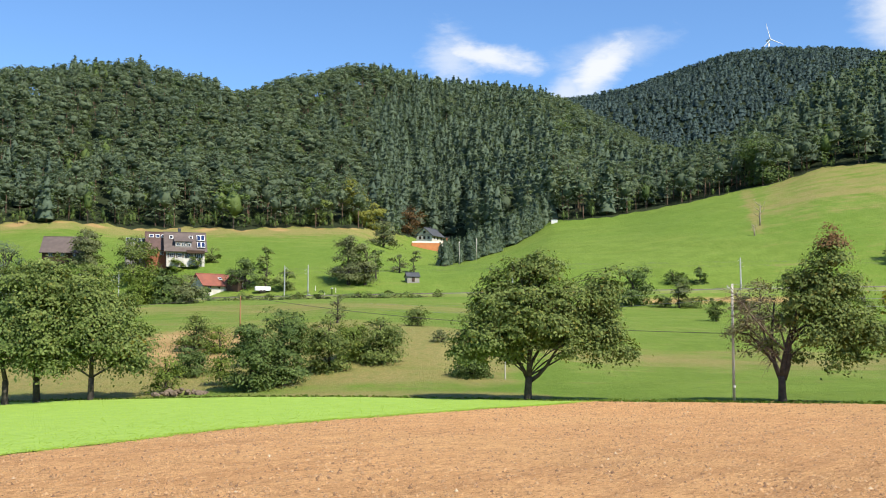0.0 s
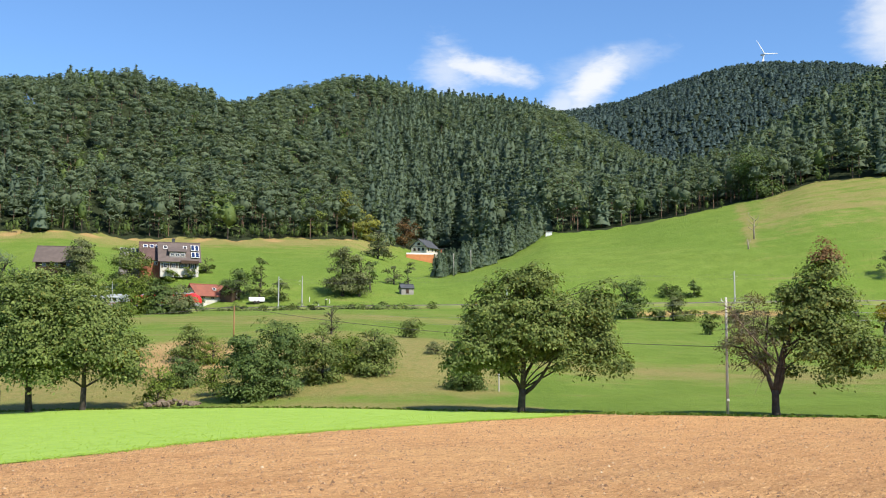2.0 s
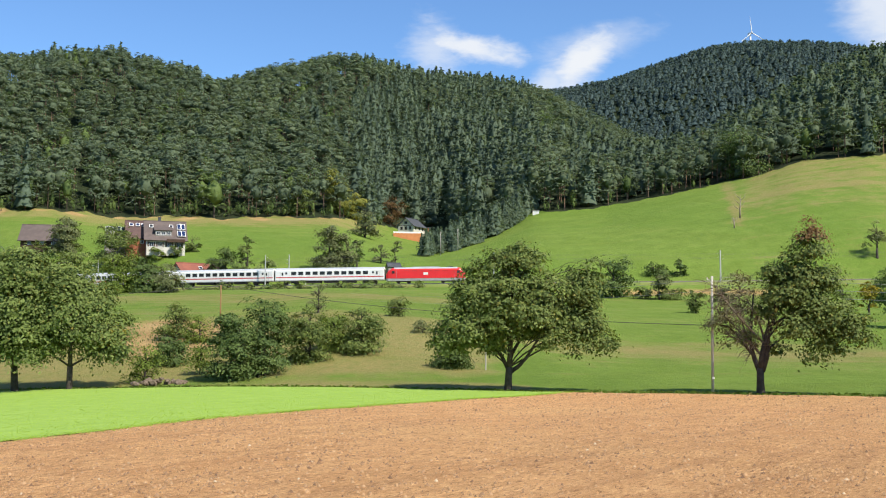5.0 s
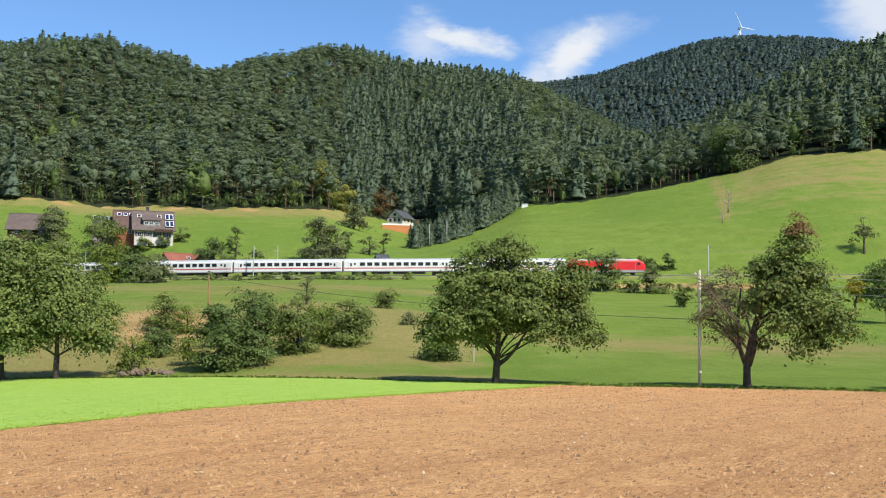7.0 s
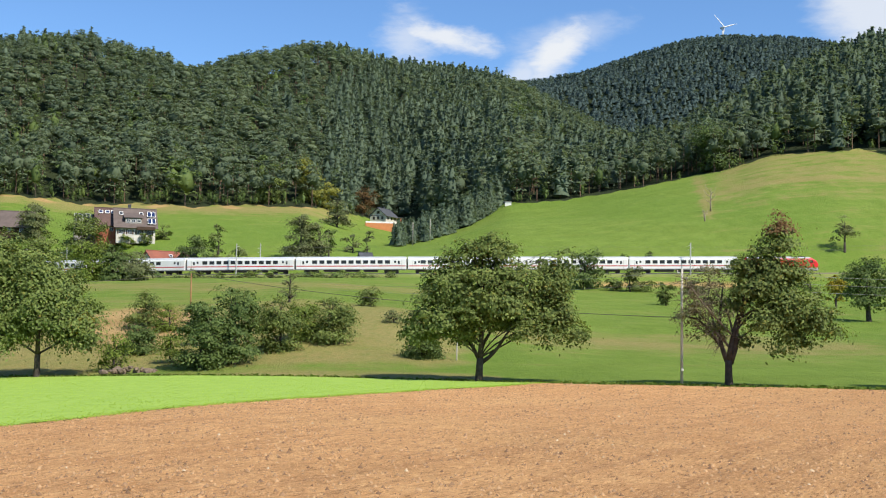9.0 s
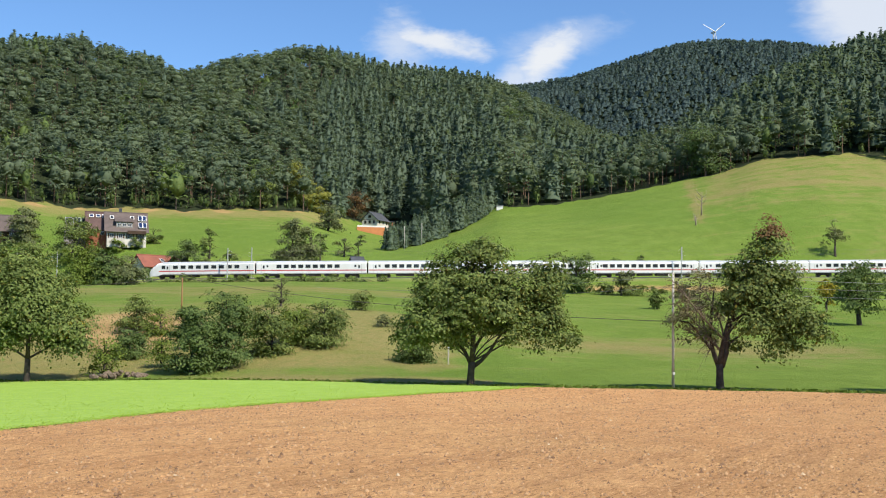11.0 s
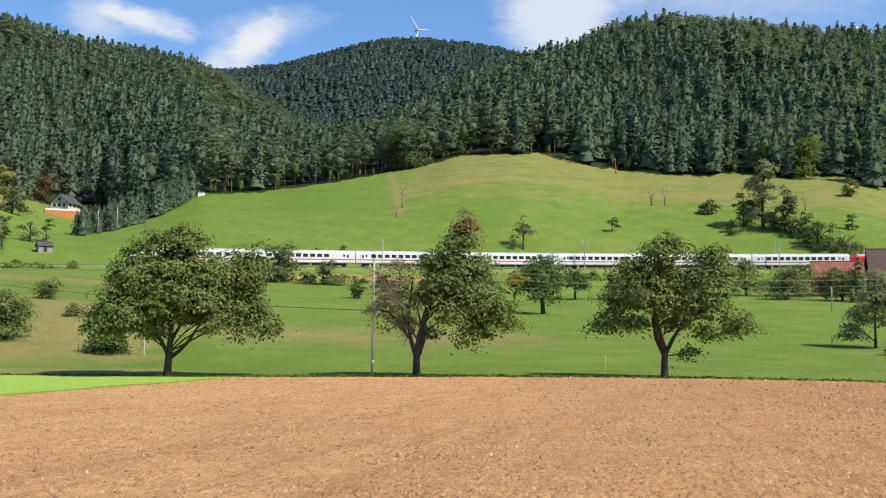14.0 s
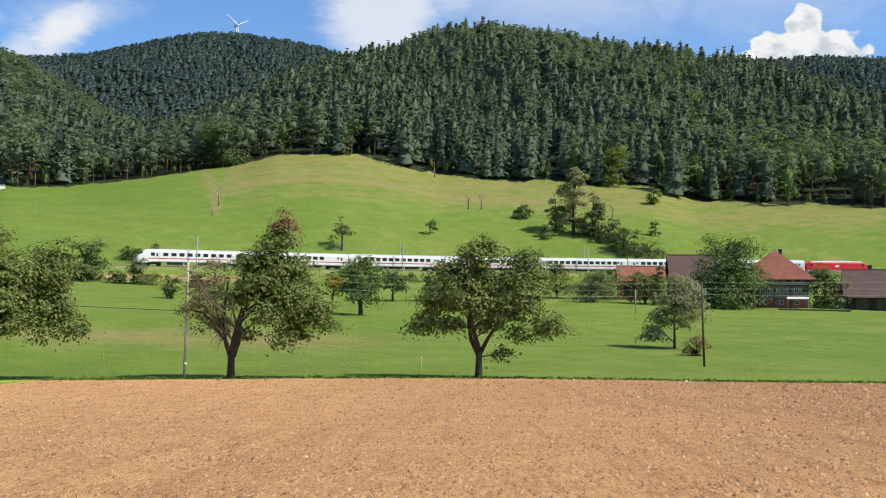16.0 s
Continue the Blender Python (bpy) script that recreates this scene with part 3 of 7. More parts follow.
def make_fields():
    v = np.concatenate([np.arange(2.0, 24, 0.16), np.arange(24, FIELD_END + 0.01, 0.45)])
    wob = np.random.default_rng(5)
    ends = 0.18 * wob.standard_normal(420)

    def soil_u(q):
        return np.concatenate([np.linspace(crop_edge(q), 46, 250), np.linspace(47, 110, 30)])

    field_sheet("soil_field", M_SOIL, soil_u, v, 0.06, soil_relief, "bare tilled brown soil field with small clods", "field")
    vc = np.arange(2.0, FIELD_END + 1.0, 0.6)
    field_sheet("crop_field", M_CROP_SOIL, lambda q: np.linspace(-95, crop_edge(q) + 0.05, 150), vc, 0.075, lambda u, w: 0.012 * np.sin(u * 3.1) * np.sin(w * 2.7), "bright green young crop field", "field")
    # clods and stones on the soil
    rng = np.random.default_rng(11)
    n = 38000
    vv = 8 + (FIELD_END - 8.3) * rng.random(n) ** 1.9
    lo = crop_edge(vv) + 0.1
    uu = lo + (np.clip(vv * 1.05 + 14, 20, 70) - lo) * rng.random(n)
    size = (0.010 + 0.022 * rng.random(n) ** 2.2 + 0.022 * (rng.random(n) > 0.985) * rng.random(n)) * (1 + vv / 60) * (1.05 + 0.9 * np.clip((uu - 2) / 25, 0, 1))
    X, Y = uu * U[0] + vv * V[0], uu * U[1] + vv * V[1]
    Z = land(X, Y) + 0.058 + 0.010 * np.sin(uu * 8.4 + 0.6 * np.sin(vv / 7))
    unit = np.array([(1, 0, -0.3), (0, 1, -0.3), (-1, 0, -0.3), (0, -1, -0.3), (0, 0, 0.75)])
    tri = np.array([(0, 1, 4), (1, 2, 4), (2, 3, 4), (3, 0, 4)])
    pts = unit[None] * (size[:, None, None] * (0.6 + 0.8 * rng.random((n, 5, 1))))
    ang = rng.random(n) * 6.28
    c, s = np.cos(ang)[:, None], np.sin(ang)[:, None]
    pts = np.stack([pts[..., 0] * c - pts[..., 1] * s, pts[..., 0] * s + pts[..., 1] * c, pts[..., 2]], -1) + np.stack([X, Y, Z + size * 0.3], -1)[:, None]
    faces = (tri[None] + 5 * np.arange(n)[:, None, None]).reshape(-1, 3)
    tagged(new("soil_clods", mesh_np("soil_clods", pts.reshape(-1, 3), faces, [M_CLOD])), "crumbly brown soil clods and pale stones on the field", "soil", kind="stuff")
    # young leaves of the crop
    n = 48000
    vv = 16 + (FIELD_END + 0.6 - 16) * rng.random(n) ** 0.75
    uu = crop_edge(vv) - 0.05 - 62 * rng.random(n) ** 1.3
    spill = rng.random(n) < 0.12
    uu = np.where(spill, crop_edge(vv) + 0.3 * rng.standard_normal(n), uu)
    X, Y = uu * U[0] + vv * V[0], uu * U[1] + vv * V[1]
    Z = land(X, Y) + 0.07
    ang, lean, ln = rng.random(n) * 6.28, 1.05 + 0.4 * rng.random(n), 0.045 + 0.045 * rng.random(n)
    a, b = np.stack([np.cos(ang), np.sin(ang)], -1), np.stack([-np.sin(ang), np.cos(ang)], -1)
    base = np.stack([X, Y, Z], -1)
    tip = base + np.concatenate([a * (ln * np.sin(lean))[:, None], (ln * np.cos(lean))[:, None]], -1)
    mid = (base + tip) / 2 + np.array([0, 0, 0.01])
    w = np.concatenate([b * (ln * 0.3)[:, None], np.zeros((n, 1))], -1)
    pts = np.stack([base, mid + w, tip, mid - w], 1)
    tagged(new("crop_leaves", mesh_np("crop_leaves", pts.reshape(-1, 3), np.arange(4 * n).reshape(n, 4), [M_CROP], tint=np.repeat(rng.random(n), 4))), "fresh light green crop leaves", "crop", kind="stuff")


make_fields()


def make_tufts():
    """Longer grass and weeds along the field's end."""
    rng = np.random.default_rng(41)
    n = 14000
    u, v = -75 + 165 * rng.random(n), FIELD_END + 0.5 + 1.6 * rng.random(n) ** 2
    x, y = u * U[0] + v * V[0], u * U[1] + v * V[1]
    z = land(x, y) - 0.03
    h = 0.06 + 0.16 * rng.random(n) ** 3
    w = h * (0.25 + 0.4 * rng.random(n))
    a = rng.random(n) * 3.1416
    dx, dy = np.cos(a) * w, np.sin(a) * w
    b = np.stack([x, y, z], -1)
    lean = rng.normal(size=(n, 2)) * h[:, None] * 0.5
    pts = np.stack([b + np.stack([-dx, -dy, 0 * w], -1), b + np.stack([dx, dy, 0 * w], -1), b + np.stack([dx * 0.5 + lean[:, 0], dy * 0.5 + lean[:, 1], h], -1), b + np.stack([-dx * 0.6 + lean[:, 1], -dy * 0.6, h * 0.8], -1)], 1)
    tone = np.repeat(rng.random(n), 4)
    tagged(new("grass_tufts", mesh_np("grass_tufts", pts.reshape(-1, 3), np.arange(4 * n).reshape(n, 4), [M_TUFT], tint=tone)), "longer grass tufts along the end of the field", "grass", kind="stuff")


make_tufts()


# ---- trees ----
def leaf_cloud(rng, blobs, leaves, size, clump=0.35, up=0.35, per=70):
    """Leaf quads in drooping sprays on a set of blobs (x, y, z, r). Returns verts, quads and a tone per vertex."""
    blobs = np.asarray(blobs, dtype=float)
    wt = blobs[:, 3] ** 2
    nc = max(6, leaves // per)
    which = rng.choice(len(blobs), nc, p=wt / wt.sum())
    d = rng.standard_normal((nc, 3))
    d /= np.linalg.norm(d, axis=1)[:, None]
    d[:, 2] = np.where(d[:, 2] < -0.85, -d[:, 2] * 0.4, d[:, 2])
    r = blobs[which, 3] * (0.5 + 0.58 * rng.random(nc) ** 0.6)
    cen = blobs[which, :3] + d * r[:, None] * np.array([1, 1, 0.88])
    tone = rng.random(nc)
    k = np.repeat(np.arange(nc), per)
    n = len(k)
    wide = clump * 1.55 * (0.55 + 0.9 * rng.random((nc, 1)))
    off = rng.standard_normal((n, 3)) * wide[k] * np.array([1, 1, 0.32])
    far = np.hypot(off[:, 0], off[:, 1])
    p = cen[k] + off
    p[:, 2] -= 0.32 * far + 0.2 * far * rng.random(n)
    nrm = rng.standard_normal((n, 3)) * 0.38 + d[k] * 0.75 + off * (0.5 / clump) * np.array([1, 1, 0]) * 0.4 + np.array([0, 0, up + 0.25])
    nrm /= np.linalg.norm(nrm, axis=1)[:, None]
    t1 = np.cross(nrm, rng.standard_normal((n, 3)))
    t1 /= np.linalg.norm(t1, axis=1)[:, None]
    t2 = np.cross(nrm, t1)
    s = size * (0.6 + 0.8 * rng.random(n))[:, None]
    q = np.stack([p - t1 * s, p + t2 * s * 0.55 + nrm * s * 0.12, p + t1 * s, p - t2 * s * 0.55 + nrm * s * 0.12], 1)
    return q.reshape(-1, 3), np.arange(4 * n).reshape(n, 4), np.repeat(0.6 * tone[k] + 0.4 * rng.random(n), 4)


def branch_points(rng, a, b, steps=5, bend=0.12):
    a, b = np.array(a, dtype=float), np.array(b, dtype=float)
    span = np.linalg.norm(b - a)
    mid = (a + b) / 2 + rng.standard_normal(3) * span * bend + np.array([0, 0, 0.26 * np.hypot(b[0] - a[0], b[1] - a[1])])
    return [tuple((1 - t) ** 2 * a + 2 * t * (1 - t) * mid + t * t * b) for t in np.linspace(0, 1, steps)]


def tree(name, az, d, blobs, label, leaf_mat, leaves=5000, size=0.16, trunk=0.28, fork=1.8, seed=1, clump=0.32, bark=None, twigs=0, group="", category="tree", sink=0.12, extra=None, lean=0.0, limbs=(), per=70):
    """A broad-leaved tree at a bearing and distance; blobs (x to the right, y away, z up, r) give its crown."""
    rng = np.random.default_rng(seed)
    x, y, z = at_ground(az, d, sink)
    root = empty(name, pose(x, y, z, 0, 0, -az), label, category, group)
    bm = bmesh.new()
    top = (lean + rng.normal() * 0.05, rng.normal() * 0.08, fork)
    tube([(0, 0, -0.2), (0.02, 0, 0.12), (top[0] * 0.45, top[1] * 0.4, fork * 0.5), top], [trunk * 1.5, trunk * 1.1, trunk * 0.9, trunk * 0.85], 9, bm)
    peak = max(b[2] + 0.3 * b[3] for b in blobs)
    main = max(blobs, key=lambda b: b[3])
    leader = branch_points(rng, top, (main[0] * 0.7, main[1], peak * 0.92), 9, 0.07)
    tube(leader, list(np.linspace(trunk * 0.72, 0.03, 9)), 7, bm)
    for bx, by, bz, br in blobs:
        if limbs and br < 0.95:
            continue
        low = min(0.62, max(0.0, (bz - 0.55 * math.hypot(bx - top[0], by) - fork) / max(0.5, peak - fork)))
        a = leader[int(round(low * 8))]
        end = (bx, by, bz + br * 0.1)
        pts = branch_points(rng, a, end, 6)
        r0 = trunk * (0.26 + 0.2 * min(1, br / 2.5)) * (1 - 0.45 * low) * (0.6 if limbs else 1.0)
        tube(pts, list(np.linspace(r0, 0.03, len(pts))), 6, bm)
        for k in range(4 if br > 0.9 else 2):
            v = rng.standard_normal(3)
            v /= np.linalg.norm(v)
            v[2] = abs(v[2]) * 0.7
            s = pts[2 + k % 3]
            tube(branch_points(rng, s, np.array(end) + v * br * 0.9, 4), [r0 * 0.4, r0 * 0.28, r0 * 0.18, 0.012], 4, bm)
    for pts, r0, r1 in limbs:
        tube(pts, list(np.linspace(r0, r1, len(pts))), 7, bm)
    part("trunk", bm, bark or M_BARK, root, smooth=True)
    if twigs:
        bm = bmesh.new()
        for k in range(6):
            limb = branch_points(rng, leader[k % 3], (-0.3 - 2.2 * rng.random(), 0.7 * rng.normal(), 3.3 + 3.4 * rng.random()), 7)
            tube(limb, list(np.linspace(0.075, 0.018, 7)), 5, bm)
            for j in range(twigs // 6):
                a = np.array(limb[2 + j % 5])
                e = a + rng.normal(size=3) * np.array([0.55, 0.45, 0.5]) + np.array([-0.15, 0, 0.15])
                tube(branch_points(rng, a, e, 4), [0.018, 0.014, 0.010, 0.005], 3, bm)
                tube([tuple((a + e) / 2), tuple((a + e) / 2 + rng.normal(size=3) * 0.3)], [0.010, 0.004], 3, bm)
        tagged(part("dead_wood", bm, M_TWIG, root, "thin bare grey twigs"), kind="stuff")
    v, q, tone = leaf_cloud(rng, blobs, leaves, size, clump, per=per)
    crown = new("crown", mesh_np("crown", v, q, [leaf_mat], tint=tone))
    crown.parent = root
    if extra:
        for nm, bl, mat, cnt, sz, lab in extra:
            v, q, tone = leaf_cloud(rng, bl, cnt, sz, clump)
            ob = new(nm, mesh_np(nm, v, q, [mat], tint=tone))
            ob.parent = root
            tagged(ob, lab, kind="stuff")
    return root


def round_blobs(rng, h, w, low=0.25, n=8, flat=1.0):
    """A loose crown of n blobs in a height and width."""
    out = [(0, 0, h * (low + 1) / 2, min(w / 2, h * (1 - low) / 2) * 0.72)]
    for k in range(n):
        a = 2 * math.pi * (k + rng.random()) / n
        zz = h * (low + (1 - low) * (0.15 + 0.68 * rng.random()))
        f = 1 - 0.55 * abs((zz / h - low) / (1 - low) - 0.42) * 1.6
        rr = w * (0.16 + 0.10 * rng.random())
        out.append(((w / 2 - rr) * f * math.cos(a), (w / 2 - rr) * f * math.sin(a) * flat, zz, rr))
    out.append((w * 0.06 * rng.normal(), 0, h - w * 0.17, w * 0.17))
    if low < 0.13:
        for k in range(6):
            a = 2 * math.pi * (k + rng.random()) / 6
            rr = min(w * 0.2, h * 0.3)
            out.append(((w / 2 - rr) * 0.85 * math.cos(a), (w / 2 - rr) * 0.85 * math.sin(a), h * low + rr * 0.75, rr))
    return out


def bush(name, az, d, h, w, label, mat, seed, leaves=1500, size=0.16, low=0.12, category="tree", group="", trunk=0.12, n=8, clump=None, sink=0.12):
    rng = np.random.default_rng(seed)
    return tree(name, az, d, round_blobs(rng, h, w, low, n), label, mat, leaves, size, trunk, max(0.3, h * low * 1.3), seed, clump or max(0.25, w * 0.06), group=group, category=category, sink=sink)


# the row along the field
tree("walnut_tree", 4.6, 67.4, [(0.2, 0, 6.3, 2.3), (-1.7, 0.3, 6.4, 1.9), (-3.0, -0.2, 5.2, 1.5), (-3.6, 0.2, 4.1, 1.25), (-4.3, -0.2, 3.3, 0.95), (-2.4, -0.9, 4.0, 1.15), (0.6, 0.3, 8.5, 1.3), (1.7, 0, 8.6, 1.0), (-0.7, 0.1, 8.5, 1.1), (-2.0, 0.2, 7.8, 1.05), (0.9, -0.2, 9.3, 0.7), (2.4, -0.4, 6.6, 1.5), (3.2, 0.3, 5.0, 1.7), (4.6, 0, 4.4, 1.35), (5.8, 0.3, 3.8, 1.0), (6.4, 0.2, 3.3, 0.7), (5.0, 0.2, 7.9, 1.05), (4.8, -0.2, 6.9, 1.2), (4.4, 0.1, 6.2, 1.0), (4.2, 0.1, 7.4, 0.7), (5.5, 0, 8.5, 0.6), (-0.6, -1.3, 5.0, 1.3), (1.5, -1.4, 5.3, 1.4), (2.9, -1.2, 3.7, 0.95), (4.4, -0.6, 3.1, 0.75), (5.3, 0.4, 5.4, 0.8), (-2.9, 0.9, 3.4, 0.8), (1.9, 1.4, 4.8, 1.2), (-1.4, 1.4, 5.4, 1.3), (1.6, 0.1, 4.4, 0.9), (-1.6, -0.4, 4.0, 0.9), (-0.8, 0.3, 3.3, 0.75), (0.3, 0.7, 4.1, 0.95), (1.4, 0.7, 4.4, 0.9), (-0.2, -0.7, 3.9, 0.8)],
     "broad spreading walnut tree with dense dark green leaves", M_LEAF, 48000, 0.110, 0.26, 1.7, 3, 0.23, per=46,
     limbs=[([(0.1, 0, 1.3), (0.7, -0.1, 1.75), (1.2, -0.2, 2.3), (1.9, -0.3, 3.4), (2.6, -0.3, 4.6)], 0.16, 0.05), ([(0, 0, 1.6), (0.3, 0.1, 2.6), (0.9, 0.1, 3.6), (1.2, 0.1, 5.0)], 0.15, 0.05), ([(0, 0, 1.6), (-0.5, 0.1, 2.6), (-1.5, 0.2, 3.5), (-3.0, 0.2, 4.0)], 0.14, 0.04)])
tree("old_fruit_tree", 17.93, 66.0, [(1.5, 0, 6.4, 1.3), (2.8, 0.3, 7.2, 1.3), (3.0, 0, 9.0, 1.0), (3.0, 0, 5.4, 1.4), (2.0, 0, 8.0, 0.8), (4.2, -0.3, 4.9, 1.2), (5.2, 0.2, 4.1, 0.85), (2.0, -0.6, 4.4, 1.0), (6.0, 0, 3.6, 0.5), (3.6, 0.4, 3.7, 0.8), (1.0, 0.2, 7.6, 0.7), (3.9, 0.2, 7.2, 0.8), (4.8, 0.2, 2.9, 0.45), (3.2, -0.3, 2.6, 0.4), (0.9, 0.3, 3.0, 0.55), (-0.7, 0.2, 3.6, 0.5), (5.6, 0, 4.8, 0.5), (0.5, 0.2, 5.4, 0.8)],
     "leaning old fruit tree, half bare with thin twigs on one side", M_LEAF, 19000, 0.108, 0.25, 1.7, 8, 0.24, lean=0.1, twigs=420, per=40,
     limbs=[([(0, 0, 1.4), (-0.3, 0, 2.2), (-0.55, 0, 3.2), (-0.45, 0, 4.6), (-0.3, 0.1, 6.2)], 0.17, 0.05), ([(0.1, 0, 1.5), (0.4, -0.1, 2.4), (0.5, -0.1, 3.6), (1.0, 0, 5.2), (1.6, 0, 6.4)], 0.2, 0.07), ([(-0.5, 0, 2.6), (-1.2, 0.1, 3.6), (-1.8, 0.1, 4.2), (-2.8, 0, 4.4)], 0.1, 0.03), ([(0.6, 0, 4.2), (1.4, -0.1, 4.7), (2.6, -0.2, 4.8)], 0.1, 0.05)],
     extra=[("dry_top", [(2.9, 0, 10.2, 0.5), (2.85, 0, 10.7, 0.3), (3.0, 0, 9.7, 0.6)], M_LEAF_RUST, 900, 0.10, "rusty brown dry leaves"), ("dry_crown", [(-1.7, 0, 5.9, 1.2), (-2.3, 0.2, 4.6, 1.0), (-1.1, 0, 6.8, 0.9), (-2.2, 0, 3.8, 0.7), (-0.4, 0, 5.0, 0.8)], M_LEAF_DRY, 3000, 0.075, "sparse dry leaves")])
tree("fruit_tree", 31.35, 67.8, [(-0.3, 0, 8.2, 1.1), (0.9, 0.1, 8.6, 0.8), (-2.0, 0.2, 7.2, 0.95), (-2.4, 0.2, 5.6, 1.25), (-1.0, -0.5, 5.7, 1.3), (3.1, 0.2, 7.8, 0.95), (3.9, 0.1, 7.0, 0.6), (2.6, -0.3, 6.2, 1.25), (1.4, -0.3, 4.9, 1.2), (3.2, 0, 4.7, 1.1), (4.5, 0.1, 3.8, 0.85), (5.4, 0.2, 3.4, 0.45), (-3.3, 0, 3.9, 0.8), (-4.1, 0.1, 3.5, 0.45), (-1.8, -0.4, 3.8, 0.7), (0.7, 0.4, 3.9, 0.8), (0.7, 0.2, 6.2, 1.2), (0.2, -0.4, 5.0, 1.0), (1.6, 0.3, 1.9, 0.4), (2.6, 0.3, 3.1, 0.6), (-0.2, 0.6, 7.0, 0.8), (3.4, 0.1, 8.6, 0.35), (0.2, 0.1, 9.2, 0.35)],
     "rounded fruit tree with thinning green leaves", M_LEAF, 24000, 0.11, 0.24, 1.9, 14, 0.24, per=40,
     limbs=[([(0, 0, 1.6), (-0.5, 0, 2.6), (-0.7, 0, 3.8), (-0.5, 0, 5.2)], 0.17, 0.06), ([(0.1, 0, 1.7), (0.6, 0, 2.7), (1.3, 0, 3.8), (2.2, 0, 5.2)], 0.15, 0.05), ([(0.1, 0, 1.5), (0.7, -0.1, 1.6), (1.5, -0.1, 1.9)], 0.05, 0.02)])
tree("orchard_tree", -22.7, 83, [(0, 0, 5.6, 2.6), (-1.8, 0, 4.4, 2.0), (1.4, 0, 4.2, 1.9), (0.6, 0, 7.4, 1.9)], "dense green orchard tree beside the crop field", M_LEAF_DARK, 15000, 0.125, 0.26, 1.9, 21, 0.36, group="orchard trees")
tree("orchard_tree", -21.2, 83, [(0, 0, 6.6, 2.8), (-1.9, 0, 5.0, 2.1), (2.0, 0, 4.8, 2.1), (0.4, 0, 9.6, 2.0), (1.6, 0.4, 7.6, 1.9), (-1.4, 0.2, 9.0, 1.8), (2.4, 0.4, 9.2, 1.4)], "tall dense green orchard tree beside the crop field", M_LEAF, 22000, 0.125, 0.28, 2.0, 22, 0.36, group="orchard trees")
tree("orchard_tree", -18.6, 81.5, [(0, 0, 5.6, 2.6), (-2.2, 0, 4.4, 2.0), (2.2, 0, 4.4, 2.1), (0, 0.3, 7.8, 2.0), (1.6, 0.2, 6.6, 1.8), (3.1, 0, 3.3, 1.2), (-2.8, 0, 3.2, 1.2), (-1.2, 0, 8.2, 1.4)], "round green orchard tree beside the crop field", M_LEAF, 21000, 0.125, 0.24, 1.8, 23, 0.36, group="orchard trees")

